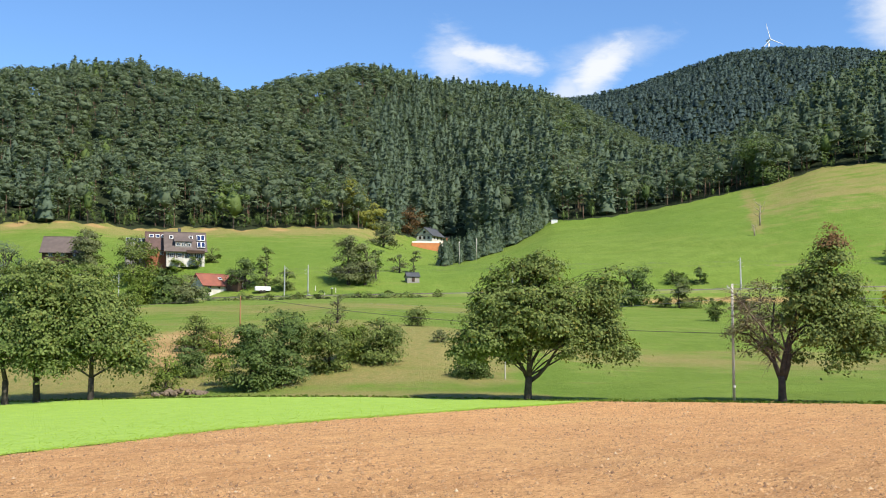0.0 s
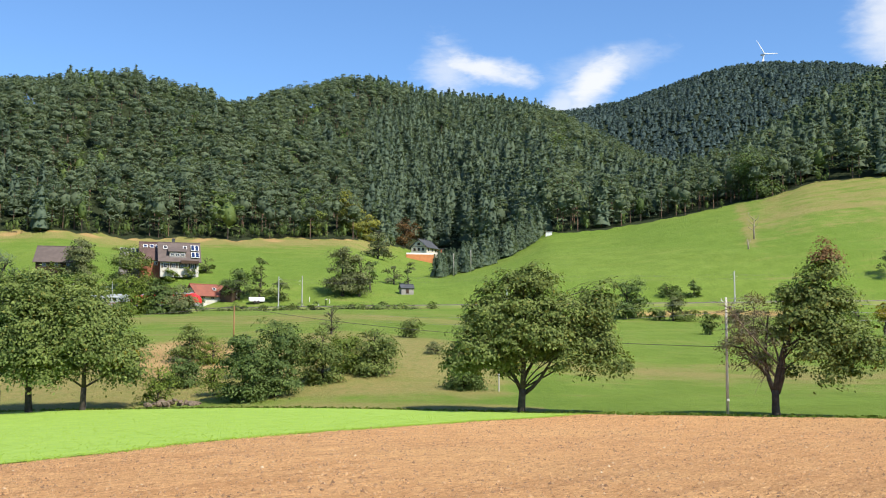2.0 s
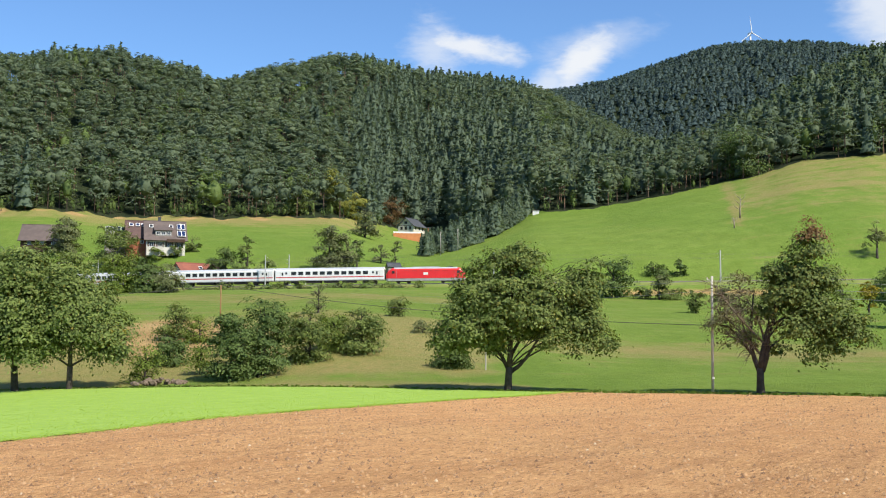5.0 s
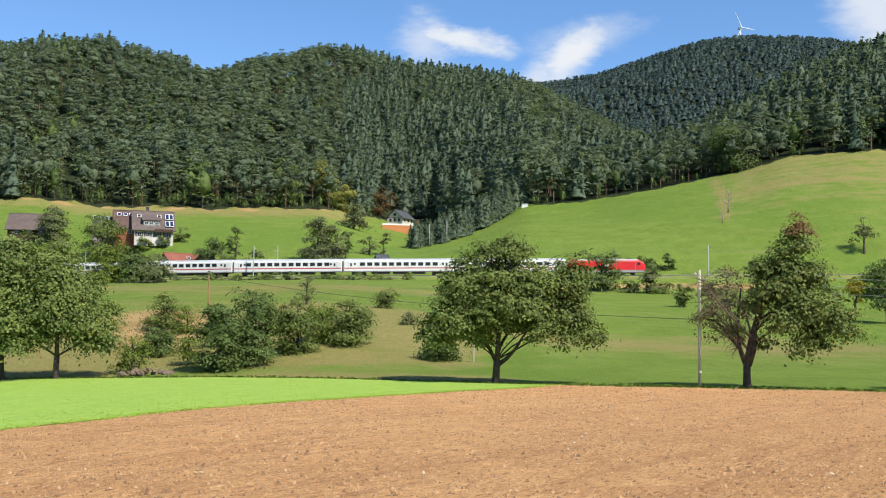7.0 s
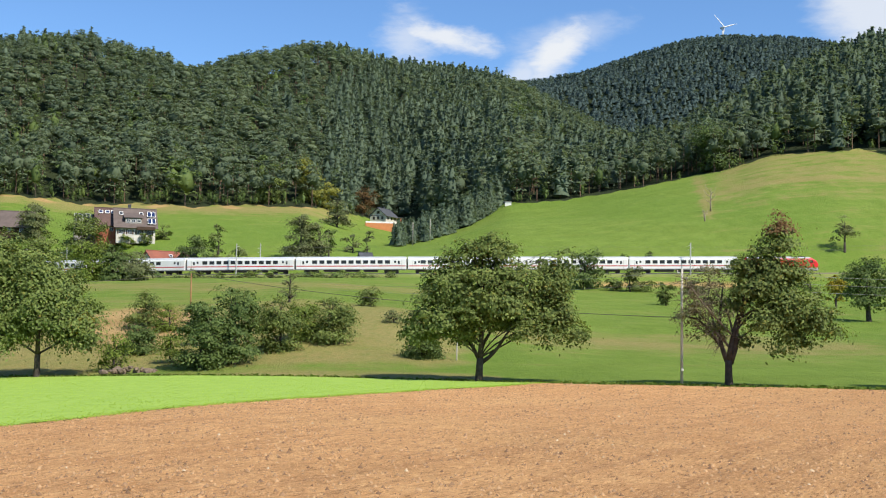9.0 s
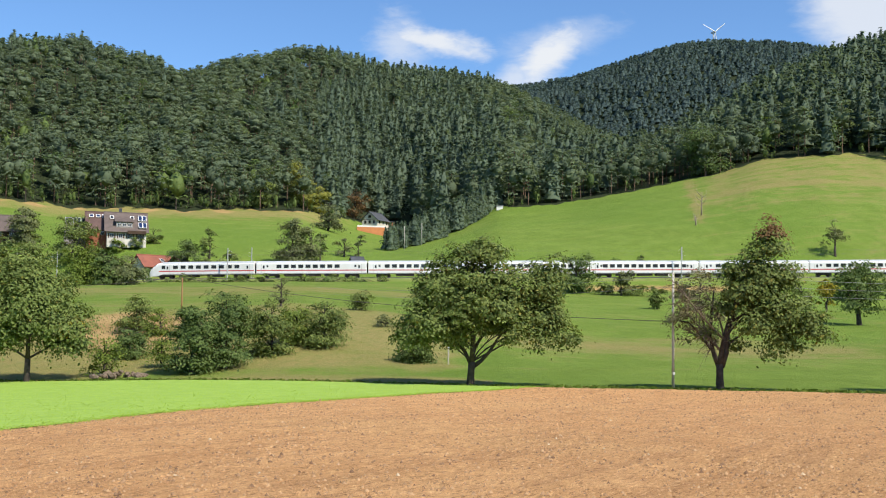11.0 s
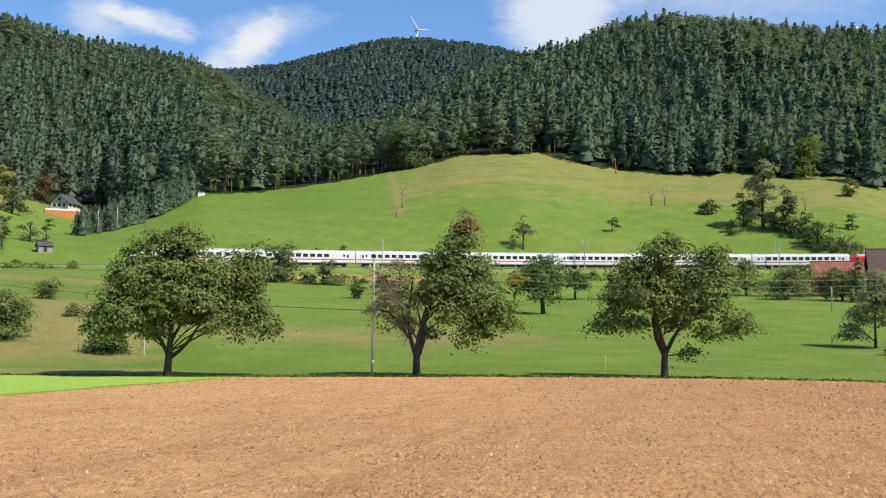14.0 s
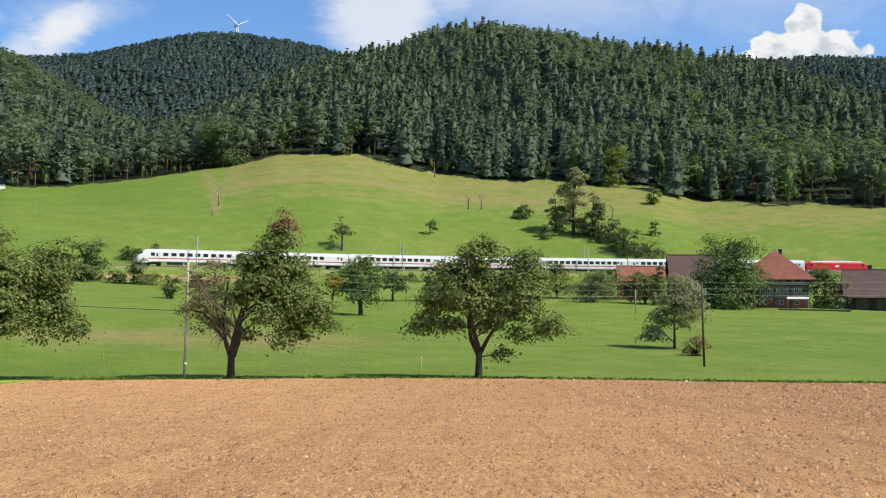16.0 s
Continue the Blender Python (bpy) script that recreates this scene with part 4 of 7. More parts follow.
# kind, bearing, distance, height, width, leaf, count, leaf size, low, label
SHRUBS = [
    ("tree", -10.4, 80, 5.4, 3.6, M_LEAF_DARK, 4200, 0.17, 0.10, "bushy dark green tree on the slope"),
    ("tree", -8.7, 82, 6.4, 4.4, M_LEAF_DARK, 5200, 0.17, 0.10, "bushy dark green tree on the slope"),
    ("tree", -6.3, 86, 4.8, 3.9, M_LEAF, 3600, 0.17, 0.06, "bushy green tree on the slope"),
    ("tree", -4.9, 90, 3.4, 3.4, M_LEAF_LIGHT, 2600, 0.16, 0.06, "low green tree on the slope"),
    ("tree", -3.4, 89, 4.5, 4.3, M_LEAF, 3600, 0.16, 0.08, "spreading green tree on the slope"),
    ("shrub", -1.4, 113, 2.4, 3.0, M_LEAF, 1300, 0.14, 0.08, "small round green shrub"),
    ("shrub", -5.8, 116, 3.6, 3.4, M_LEAF_GREY, 420, 0.13, 0.1, "thin grey half-bare shrub on the terrace"),
    ("tree", -13.3, 103, 3.7, 3.6, M_LEAF, 1900, 0.16, 0.1, "small green tree on the dry slope"),
    ("shrub", -12.2, 100, 2.9, 2.8, M_LEAF_LIGHT, 1200, 0.15, 0.08, "yellowish green shrub on the dry slope"),
    ("shrub", -13.6, 91, 2.9, 3.2, M_LEAF_DARK, 2200, 0.16, 0.06, "dark green shrub on the slope"),
    ("shrub", -14.9, 83, 3.3, 2.9, M_LEAF_LIGHT, 900, 0.15, 0.05, "dull green thin shrub on the slope"),
    ("shrub", -12.0, 85, 2.6, 2.2, M_LEAF_LIGHT, 900, 0.14, 0.15, "small light green young tree"),
    ("shrub", -16.6, 101, 3.0, 2.6, M_LEAF_GOLD, 1000, 0.15, 0.1, "yellowing shrub on the dry slope"),
    ("shrub", -10.8, 92, 2.6, 2.6, M_LEAF_GREY, 500, 0.13, 0.1, "thin reddish dry shrub"),
    ("tree", 1.5, 84, 3.3, 3.6, M_LEAF_DARK, 2400, 0.15, 0.06, "low dark green tree on the bank"),
    ("shrub", -0.1, 100, 1.6, 2.0, M_LEAF_GREY, 350, 0.13, 0.1, "thin dry shrub on the bank"),
    ("tree", 10.3, 236, 9.5, 9.0, M_LEAF_DARK, 3600, 0.30, 0.08, "dense dark green tree by the railway"),
    ("shrub", 12.6, 276, 3.6, 7.5, M_LEAF_DARK, 1500, 0.30, 0.02, "wide dark green hedge shrub"),
    ("shrub", 13.9, 276, 5.0, 3.8, M_LEAF_DARK, 1300, 0.28, 0.02, "dark green cone-shaped shrub"),
    ("tree", 12.8, 231, 5.6, 5.5, M_LEAF_GREY, 1300, 0.26, 0.2, "thin grey-green tree on the railway bank"),
    ("shrub", 13.4, 233, 2.8, 7.0, M_LEAF, 1300, 0.26, 0.02, "low green scrub on the railway bank"),
    ("shrub", 11.9, 233, 3.0, 5.0, M_LEAF, 900, 0.26, 0.02, "low green scrub on the railway bank"),
    ("tree", 14.7, 189, 4.4, 4.2, M_LEAF, 1500, 0.22, 0.2, "small round green tree in the meadow"),
    ("shrub", 16.2, 232, 4.0, 6.0, M_LEAF_GREY, 1200, 0.26, 0.05, "dull green scrub on the railway bank"),
    ("shrub", 19.4, 236, 3.8, 7.0, M_LEAF_DARK, 1300, 0.26, 0.02, "dark green scrub on the railway bank"),
    ("tree", 24.85, 158, 9.8, 8.0, M_LEAF_DARK, 5200, 0.22, 0.22, "large dark green fruit tree in the meadow"),
    ("tree", 23.3, 198, 6.3, 4.6, M_LEAF_GOLD, 1700, 0.22, 0.2, "tree with yellow autumn leaves in the meadow"),
    ("tree", 26.6, 214, 6.8, 7.0, M_LEAF_DARK, 2400, 0.24, 0.15, "dark green tree in the meadow"),
    ("tree", 22.1, 205, 5.5, 6.0, M_LEAF, 1700, 0.24, 0.1, "green tree in the meadow"),
    ("tree", 28.6, 215, 6.5, 6.5, M_LEAF, 1900, 0.25, 0.12, "green tree by the railway bank"),
    ("tree", 30.6, 214, 6.0, 6.0, M_LEAF_DARK, 1600, 0.25, 0.12, "dark green tree by the railway bank"),
    ("tree", 33.0, 212, 6.4, 6.5, M_LEAF, 1800, 0.25, 0.12, "green tree by the railway bank"),
    ("tree", 35.6, 244, 8.5, 9.0, M_LEAF, 2200, 0.26, 0.12, "rounded green tree near the farm"),
    ("tree", 38.2, 246, 8.0, 11.5, M_LEAF, 2800, 0.26, 0.08, "spreading green tree near the farm"),
    ("tree", 23.75, 296, 10.5, 7.4, M_LEAF_GREY, 1000, 0.26, 0.2, "thin grey-brown tree above the railway"),
    ("shrub", 20.9, 278, 3.2, 5.0, M_LEAF_DARK, 900, 0.3, 0.02, "dark green shrub above the railway"),
    ("shrub", 17.2, 268, 2.0, 3.0, M_LEAF_DARK, 500, 0.3, 0.02, "small dark shrub above the railway"),
    ("shrub", 28.6, 318, 4.6, 5.4, M_LEAF, 420, 0.3, 0.2, "small sparse tree on the hillside meadow"),
    ("shrub", 33.7, 352, 6.0, 7.0, M_LEAF_DARK, 1100, 0.36, 0.05, "round green shrub on the hillside meadow"),
    ("tree", 36.5, 334, 23.0, 11.0, M_LEAF_WILLOW, 4200, 0.42, 0.12, "tall feathery grey-green tree on the hillside"),
    ("tree", 37.6, 333, 15.0, 8.5, M_LEAF_GREY, 3200, 0.42, 0.08, "dark green tree on the hillside"),
    ("tree", 35.5, 338, 11.0, 7.5, M_LEAF, 1800, 0.42, 0.06, "dark green tree on the hillside"),
    ("tree", 38.4, 331, 8.0, 8.0, M_LEAF_GREY, 1600, 0.42, 0.06, "grey-green shrubby tree on the hillside"),
    ("shrub", 39.2, 324, 9.0, 11.0, M_LEAF_DARK, 2200, 0.38, 0.03, "dark green thicket above the railway"),
    ("shrub", 40.6, 326, 5.0, 12.0, M_LEAF_GREY, 1300, 0.36, 0.03, "low dull scrub above the railway"),
    ("shrub", 34.9, 328, 4.5, 6.0, M_LEAF, 700, 0.36, 0.05, "small green shrub on the hillside"),
    ("shrub", 40.9, 344, 6.0, 4.2, M_LEAF, 520, 0.34, 0.1, "small green tree on the hillside meadow"),
    ("shrub", 40.8, 395, 8.0, 7.5, M_LEAF_LIGHT, 900, 0.4, 0.08, "light green tree on the upper meadow"),
    ("shrub", 43.0, 107, 2.3, 2.6, M_LEAF_RUST, 700, 0.14, 0.05, "brownish low bush in the meadow"),
    ("tree", 40.35, 230, 7.5, 8.5, M_LEAF, 2600, 0.27, 0.06, "rounded green tree before the barn"),
    ("tree", 37.6, 232, 7.0, 10.0, M_LEAF_GREY, 2400, 0.27, 0.06, "spreading grey-green tree near the farm"),
    ("tree", 44.6, 231, 16.5, 16.0, M_LEAF_DARK, 15000, 0.34, 0.02, "huge dense dark green tree beside the farm"),
    ("tree", 49.6, 238, 9.5, 10.0, M_LEAF_DARK, 3300, 0.3, 0.04, "dense dark green tree between the farm buildings"),
    ("shrub", 51.4, 268, 6.5, 6.0, M_LEAF_DARK, 1300, 0.3, 0.04, "dark green shrub behind the barn"),
    ("shrub", 41.0, 225, 9.0, 4.0, M_LEAF_DARK, 1400, 0.28, 0.06, "narrow dark fir beside the barn"),
    ("tree", -16.5, 303, 13.5, 12.5, M_LEAF, 6000, 0.34, 0.08, "green tree beside the house"),
    ("tree", -18.6, 258, 12.0, 10.5, M_LEAF, 4600, 0.3, 0.05, "green garden tree by the railway"),
    ("tree", -16.3, 238, 9.4, 9.5, M_LEAF_LIGHT, 4600, 0.3, 0.05, "light green garden tree by the railway"),
    ("tree", -15.0, 237, 8.4, 6.8, M_LEAF_DARK, 4200, 0.3, 0.04, "dark green garden tree by the railway"),
    ("tree", -13.85, 236, 6.6, 8.8, M_LEAF_GREY, 3600, 0.3, 0.04, "grey-green garden shrub by the railway"),
    ("tree", -20.8, 262, 11.0, 11.0, M_LEAF_DARK, 4200, 0.3, 0.05, "dark green garden tree by the railway"),
    ("tree", -18.95, 328, 12.0, 10.0, M_LEAF_GREY, 4200, 0.34, 0.05, "grey-green tree beside the house"),
    ("tree", -22.9, 290, 19.0, 14.0, M_PINE, 4600, 0.34, 0.05, "dark green tree beside the house"),
    ("shrub", -12.95, 270, 4.2, 4.6, M_LEAF_DARK, 1300, 0.28, 0.04, "dark green shrub before the cottage"),
    ("shrub", -12.55, 312, 5.5, 5.0, M_LEAF, 900, 0.3, 0.05, "green shrub beside the house"),
    ("tree", -10.8, 280, 8.5, 9.0, M_LEAF_DARK, 2600, 0.3, 0.03, "dark green tree behind the railway"),
    ("tree", -9.7, 279, 12.0, 5.5, M_LEAF, 1700, 0.3, 0.1, "slender green tree behind the railway"),
    ("tree", -8.6, 276, 6.5, 7.0, M_LEAF, 1600, 0.3, 0.03, "green shrubby tree behind the railway"),
    ("tree", -5.2, 277, 14.0, 11.0, M_LEAF_GREY, 5200, 0.32, 0.12, "grey-green tree in the meadow"),
    ("tree", -4.3, 277, 12.0, 8.0, M_LEAF_GREY, 2400, 0.32, 0.1, "grey-green tree in the meadow"),
    ("tree", -3.7, 284, 9.0, 4.0, M_LEAF_DARK, 900, 0.3, 0.2, "slim dark tree in the meadow"),
    ("tree", -3.3, 400, 13.0, 12.0, M_LEAF_GREY, 1800, 0.45, 0.05, "grey-green tree at the wood's edge"),
    ("tree", -1.9, 500, 14.0, 15.0, M_LEAF_RUST, 1700, 0.5, 0.05, "brownish tree at the wood's edge"),
    ("tree", -2.4, 297, 6.0, 6.0, M_LEAF_GREY, 600, 0.3, 0.15, "thin grey shrub in the meadow"),
    ("shrub", -1.6, 299, 7.0, 4.0, M_LEAF_GREY, 500, 0.3, 0.1, "thin grey shrub in the meadow"),
    ("tree", -4.95, 455, 21.0, 13.0, M_LEAF_LIME, 4200, 0.5, 0.05, "yellow-green leafy tree at the wood's edge"),
    ("tree", -3.9, 462, 14.0, 11.0, M_LEAF_LIME, 2600, 0.5, 0.05, "light green leafy tree at the wood's edge"),
    ("tree", -6.9, 447, 18.0, 11.0, M_LEAF, 2600, 0.5, 0.05, "light green leafy tree at the wood's edge"),
    ("tree", 17.3, 440, 21.0, 22.0, M_LEAF_DARK, 4800, 0.5, 0.05, "broad dark green leafy tree at the wood's edge"),
    ("tree", 38.6, 428, 20.0, 13.0, M_LEAF_LIGHT, 2600, 0.5, 0.05, "light green birch at the wood's edge"),
]
for k, (kind, az, d, h, w, mat, cnt, size, low, label) in enumerate(SHRUBS):
    near = d < 125
    bush(kind, az, d, h, w, label, mat, 100 + k, int(cnt * (2.0 if near else 1.15)), size * (0.64 if near else 0.86), low, category=kind, trunk=0.04 * math.sqrt(h * w), n=16 if w > 13 and d < 300 else 10)


for k, (az, d, h) in enumerate(((-14.3, 304, 3.9), (-13.35, 304, 3.6), (-15.2, 302, 4.4))):
    bush("shrub", az, d, h, 4.5, "green garden shrub before the house", M_LEAF if k else M_LEAF_LIGHT, 700 + k, 1100, 0.24, 0.02, category="shrub", group="garden shrubs", trunk=0.06, n=7)
tree("willow_tree", 41.9, 115, [(-2.2, 0, 2.0, 1.1), (-1.2, 0.3, 3.8, 1.2), (0.3, 0, 5.4, 1.6), (1.7, 0.2, 6.8, 1.4), (1.6, -0.3, 4.6, 1.5), (0.3, 0, 7.2, 1.1), (2.6, 0, 5.4, 1.1), (0.9, 0.3, 3.0, 1.0)], "wispy pale willow with several leaning stems", M_LEAF_WILLOW, 9000, 0.13, 0.2, 0.7, 66, 0.34)


# ---- woods ----
def sprays(rng, p, nrm, size):
    """Needle sprays: one triangle at each point, facing its normal."""
    n = len(p)
    nrm = nrm / np.linalg.norm(nrm, axis=1)[:, None]
    t1 = np.cross(nrm, rng.normal(size=(n, 3)))
    t1 /= np.linalg.norm(t1, axis=1)[:, None]
    t2 = np.cross(nrm, t1)
    s = size * (0.55 + 0.8 * rng.random((n, 1)))
    tri = np.stack([p + t1 * s * 1.25, p - t1 * s * 0.7 + t2 * s * 0.5, p - t1 * s * 0.7 - t2 * s * 0.5], 1)
    return tri.reshape(-1, 3), np.arange(3 * n).reshape(n, 3)


def pads(rng, cen, r, per, size, droop=0.4):
    """Flat drooping cushions of sprays round centres (n, 3) with radii (n)."""
    k = np.repeat(np.arange(len(cen)), per)
    n = len(k)
    q, rho = rng.random(n) * 6.283, np.sqrt(rng.random(n))
    out = np.stack([np.cos(q), np.sin(q), 0 * q], -1)
    p = cen[k] + out * (rho * r[k])[:, None]
    p[:, 2] += -droop * r[k] * rho**2 + 0.16 * r[k] * rng.normal(size=n)
    axis = cen[k] * np.array([1, 1, 0])
    axis = axis / (np.linalg.norm(axis, axis=1)[:, None] + 0.5)
    nrm = out * (0.5 * rho)[:, None] + axis * 0.55 + np.array([0, 0, 0.75]) + 0.42 * rng.normal(size=(n, 3))
    return sprays(rng, p, nrm, size)


def dome(rng, n, c, rx, rz, size):
    """Sprays over a rounded crown."""
    d = rng.normal(size=(n, 3))
    d /= np.linalg.norm(d, axis=1)[:, None]
    d[:, 2] = np.where(d[:, 2] < -0.35, -d[:, 2], d[:, 2])
    p = np.array(c) + d * np.array([rx, rx, rz]) * (0.8 + 0.32 * rng.random((n, 1)))
    return sprays(rng, p, d + np.array([0, 0, 0.3]) + 0.45 * rng.normal(size=(n, 3)), size)


ICO = None


def clump(rng, cx, cy, cz, r, flat):
    """One uneven bunch of foliage with 20 faces."""
    global ICO
    if ICO is None:
        bm = bmesh.new()
        bmesh.ops.create_icosphere(bm, subdivisions=1, radius=1.0)
        bm.verts.index_update()
        ICO = (np.array([v.co[:] for v in bm.verts]), np.array([[v.index for v in f.verts] for f in bm.faces]))
        bm.free()
    v = ICO[0] * (0.72 + 0.56 * rng.random((len(ICO[0]), 1))) * np.array([r, r, r * flat])
    q = rng.random() * 6.283
    v = np.stack([v[:, 0] * math.cos(q) - v[:, 1] * math.sin(q), v[:, 0] * math.sin(q) + v[:, 1] * math.cos(q), v[:, 2]], -1)
    return v + np.array([cx, cy, cz]), ICO[1]


def tiers(rng, h0, h1, radius, n, sides=8):
    """Skirts of branches, one above another, with ragged hems."""
    V, F, base = [], [], 0
    for k in range(n):
        z = h0 + (h1 - h0) * k / n
        r = radius * (1 - k / (n + 0.6)) ** 0.85 + 0.2
        top = z + (h1 - h0) / n * 2.1
        ring = [(r * (0.5 + 0.65 * rng.random()) * math.cos(q), r * (0.5 + 0.65 * rng.random()) * math.sin(q), z - 1.3 * rng.random()) for q in (6.283 * (j + 0.5 * rng.random()) / sides for j in range(sides))]
        V += ring + [(0, 0, min(top, h1 + 0.6))]
        F += [(base + j, base + (j + 1) % sides, base + sides) for j in range(sides)]
        base += sides + 1
    return np.array(V), np.array(F)


def stem(h, r, sides=4):
    v = [(r * math.cos(q), r * math.sin(q), -1.5) for q in (6.283 * j / sides for j in range(sides))] + [(r * 0.5 * math.cos(q), r * 0.5 * math.sin(q), h) for q in (6.283 * j / sides for j in range(sides))]
    f = []
    for j in range(sides):
        k = (j + 1) % sides
        f += [(j, k, sides + k), (j, sides + k, sides + j)]
    return np.array(v), np.array(f)


def join(pieces):
    v, f, m, base = [], [], [], 0
    for verts, faces, mat in pieces:
        v.append(verts)
        f.append(faces + base)
        m.append(np.full(len(faces), mat))
        base += len(verts)
    return np.concatenate(v), np.concatenate(f), np.concatenate(m)


def conifer_shapes(rng, kind):
    """A few shapes of one kind, 20 m high."""
    out = []
    for _ in range(9):
        if kind == "spruce":
            cen, rad = [], []
            for k in range(12):
                f = k / 11
                R = 3.5 * (1 - f) ** 0.9 + 0.25
                for j in range(5 if f < 0.75 else 3):
                    q = 6.283 * (j + 0.7 * rng.random()) / 5 + k
                    o = R * (0.45 + 0.3 * rng.random())
                    cen.append((o * math.cos(q), o * math.sin(q), 3.4 + 16.0 * f + 0.45 * rng.normal()))
                    rad.append(0.52 * R + 0.1)
            out.append(join([(*stem(19.5, 0.16), 1), (*tiers(rng, 1.5, 19.6, 2.3, 4, 6), 0), (*pads(rng, np.array(cen), np.array(rad), 4, 0.68, 0.75), 0)]))
        elif kind in ("pine", "edge_pine"):
            h0 = 9.5 + 2.0 * rng.random() if kind == "pine" else 4.5 + 4.0 * rng.random()
            n = 13 if kind == "pine" else 17
            cen, rad = [], []
            for k in range(n):
                f = k / (n - 1)
                q = 2.4 * k + 0.9 * rng.random()
                o = 3.3 * math.sqrt(1.02 - f) * (0.5 + 0.55 * rng.random())
                cen.append((o * math.cos(q), o * math.sin(q), h0 + (18.9 - h0) * f + 0.4 * rng.normal()))
                rad.append(1.75 - 0.5 * f + 0.5 * rng.random())
            bits = [(*stem(18, 0.2), 1), (*pads(rng, np.array(cen), np.array(rad), 14, 0.66, 0.3), 0)]
            bits.append((*clump(rng, 0, 0, h0 + 0.45 * (18.5 - h0), 2.1, 0.3 * (18.5 - h0) / 2.1), 0))
            out.append(join(bits))
        elif kind == "leafy":
            bits = [(*stem(12, 0.25), 1), (*clump(rng, 0, 0, 10.0, 2.0, 2.6), 0)]
            for k in range(9):
                q, z = 2.4 * k + rng.random(), 4.0 + 1.7 * k
                off = 2.9 * math.sin(math.pi * min(1, (k + 2.0) / 11.5))
                r = 2.3 + 0.8 * rng.random() - 0.1 * k
                bits.append((*dome(rng, 22, (off * math.cos(q), off * math.sin(q), z), r, r * 0.8, 0.62), 0))
            out.append(join(bits))
        else:
            z = 20 * rng.random(34) ** 0.8
            q = rng.random(34) * 6.283
            R = 4.6 * (1 - z / 21) ** 0.7
            p = np.stack([R * np.cos(q), R * np.sin(q), z], -1)
            nrm = np.stack([np.cos(q), np.sin(q), 0.8 + 0 * q], -1) + 0.4 * rng.normal(size=(34, 3))
            out.append(join([(*tiers(rng, 0.0, 18.5, 4.4, 2, 6), 0), (*sprays(rng, p, nrm, 1.9), 0)]))
    return out


def wood(name, x, y, heights, kind, mats, label, seed, wide=1.0):
    rng = np.random.default_rng(seed)
    shapes = conifer_shapes(rng, kind)
    z = land(x, y)
    n = len(x)
    pick, spin, tone = rng.integers(0, len(shapes), n), rng.random(n) * 6.283, rng.random(n)
    V, F, M, T, base = [], [], [], [], 0
    for k, (sv, sf, sm) in enumerate(shapes):
        i = np.where(pick == k)[0]
        if not len(i):
            continue
        s = heights[i] / 20.0
        wd = s * wide * (0.85 + 0.35 * rng.random(len(i)))
        c, q = np.cos(spin[i])[:, None], np.sin(spin[i])[:, None]
        vx, vy, vz = sv[:, 0][None], sv[:, 1][None], sv[:, 2][None]
        P = np.stack([(vx * c - vy * q) * wd[:, None] + x[i][:, None], (vx * q + vy * c) * wd[:, None] + y[i][:, None], vz * s[:, None] + z[i][:, None]], -1)
        V.append(P.reshape(-1, 3))
        F.append((sf[None] + (base + len(sv) * np.arange(len(i)))[:, None, None]).reshape(-1, 3))
        M.append(np.tile(sm, len(i)))
        T.append(np.repeat(tone[i], len(sv)))
        base += len(sv) * len(i)
    ob = new(name, mesh_np(name, np.concatenate(V), np.concatenate(F), mats, np.concatenate(M), tint=np.concatenate(T)))
    return tagged(ob, label, "forest", kind="stuff")


def scatter(rng, az0, az1, dist0, dist1, gap):
    """Jittered points over a sector, one to a cell of the size gap."""
    out = []
    d = dist0
    while d < dist1:
        n = max(1, int(radians(az1 - az0) * d / gap))
        a = az0 + (az1 - az0) * (np.arange(n) + rng.random(n)) / n
        out.append(np.stack([a, d + gap * 1.8 * (rng.random(n) - 0.5)], -1))
        d += gap
    return np.concatenate(out)


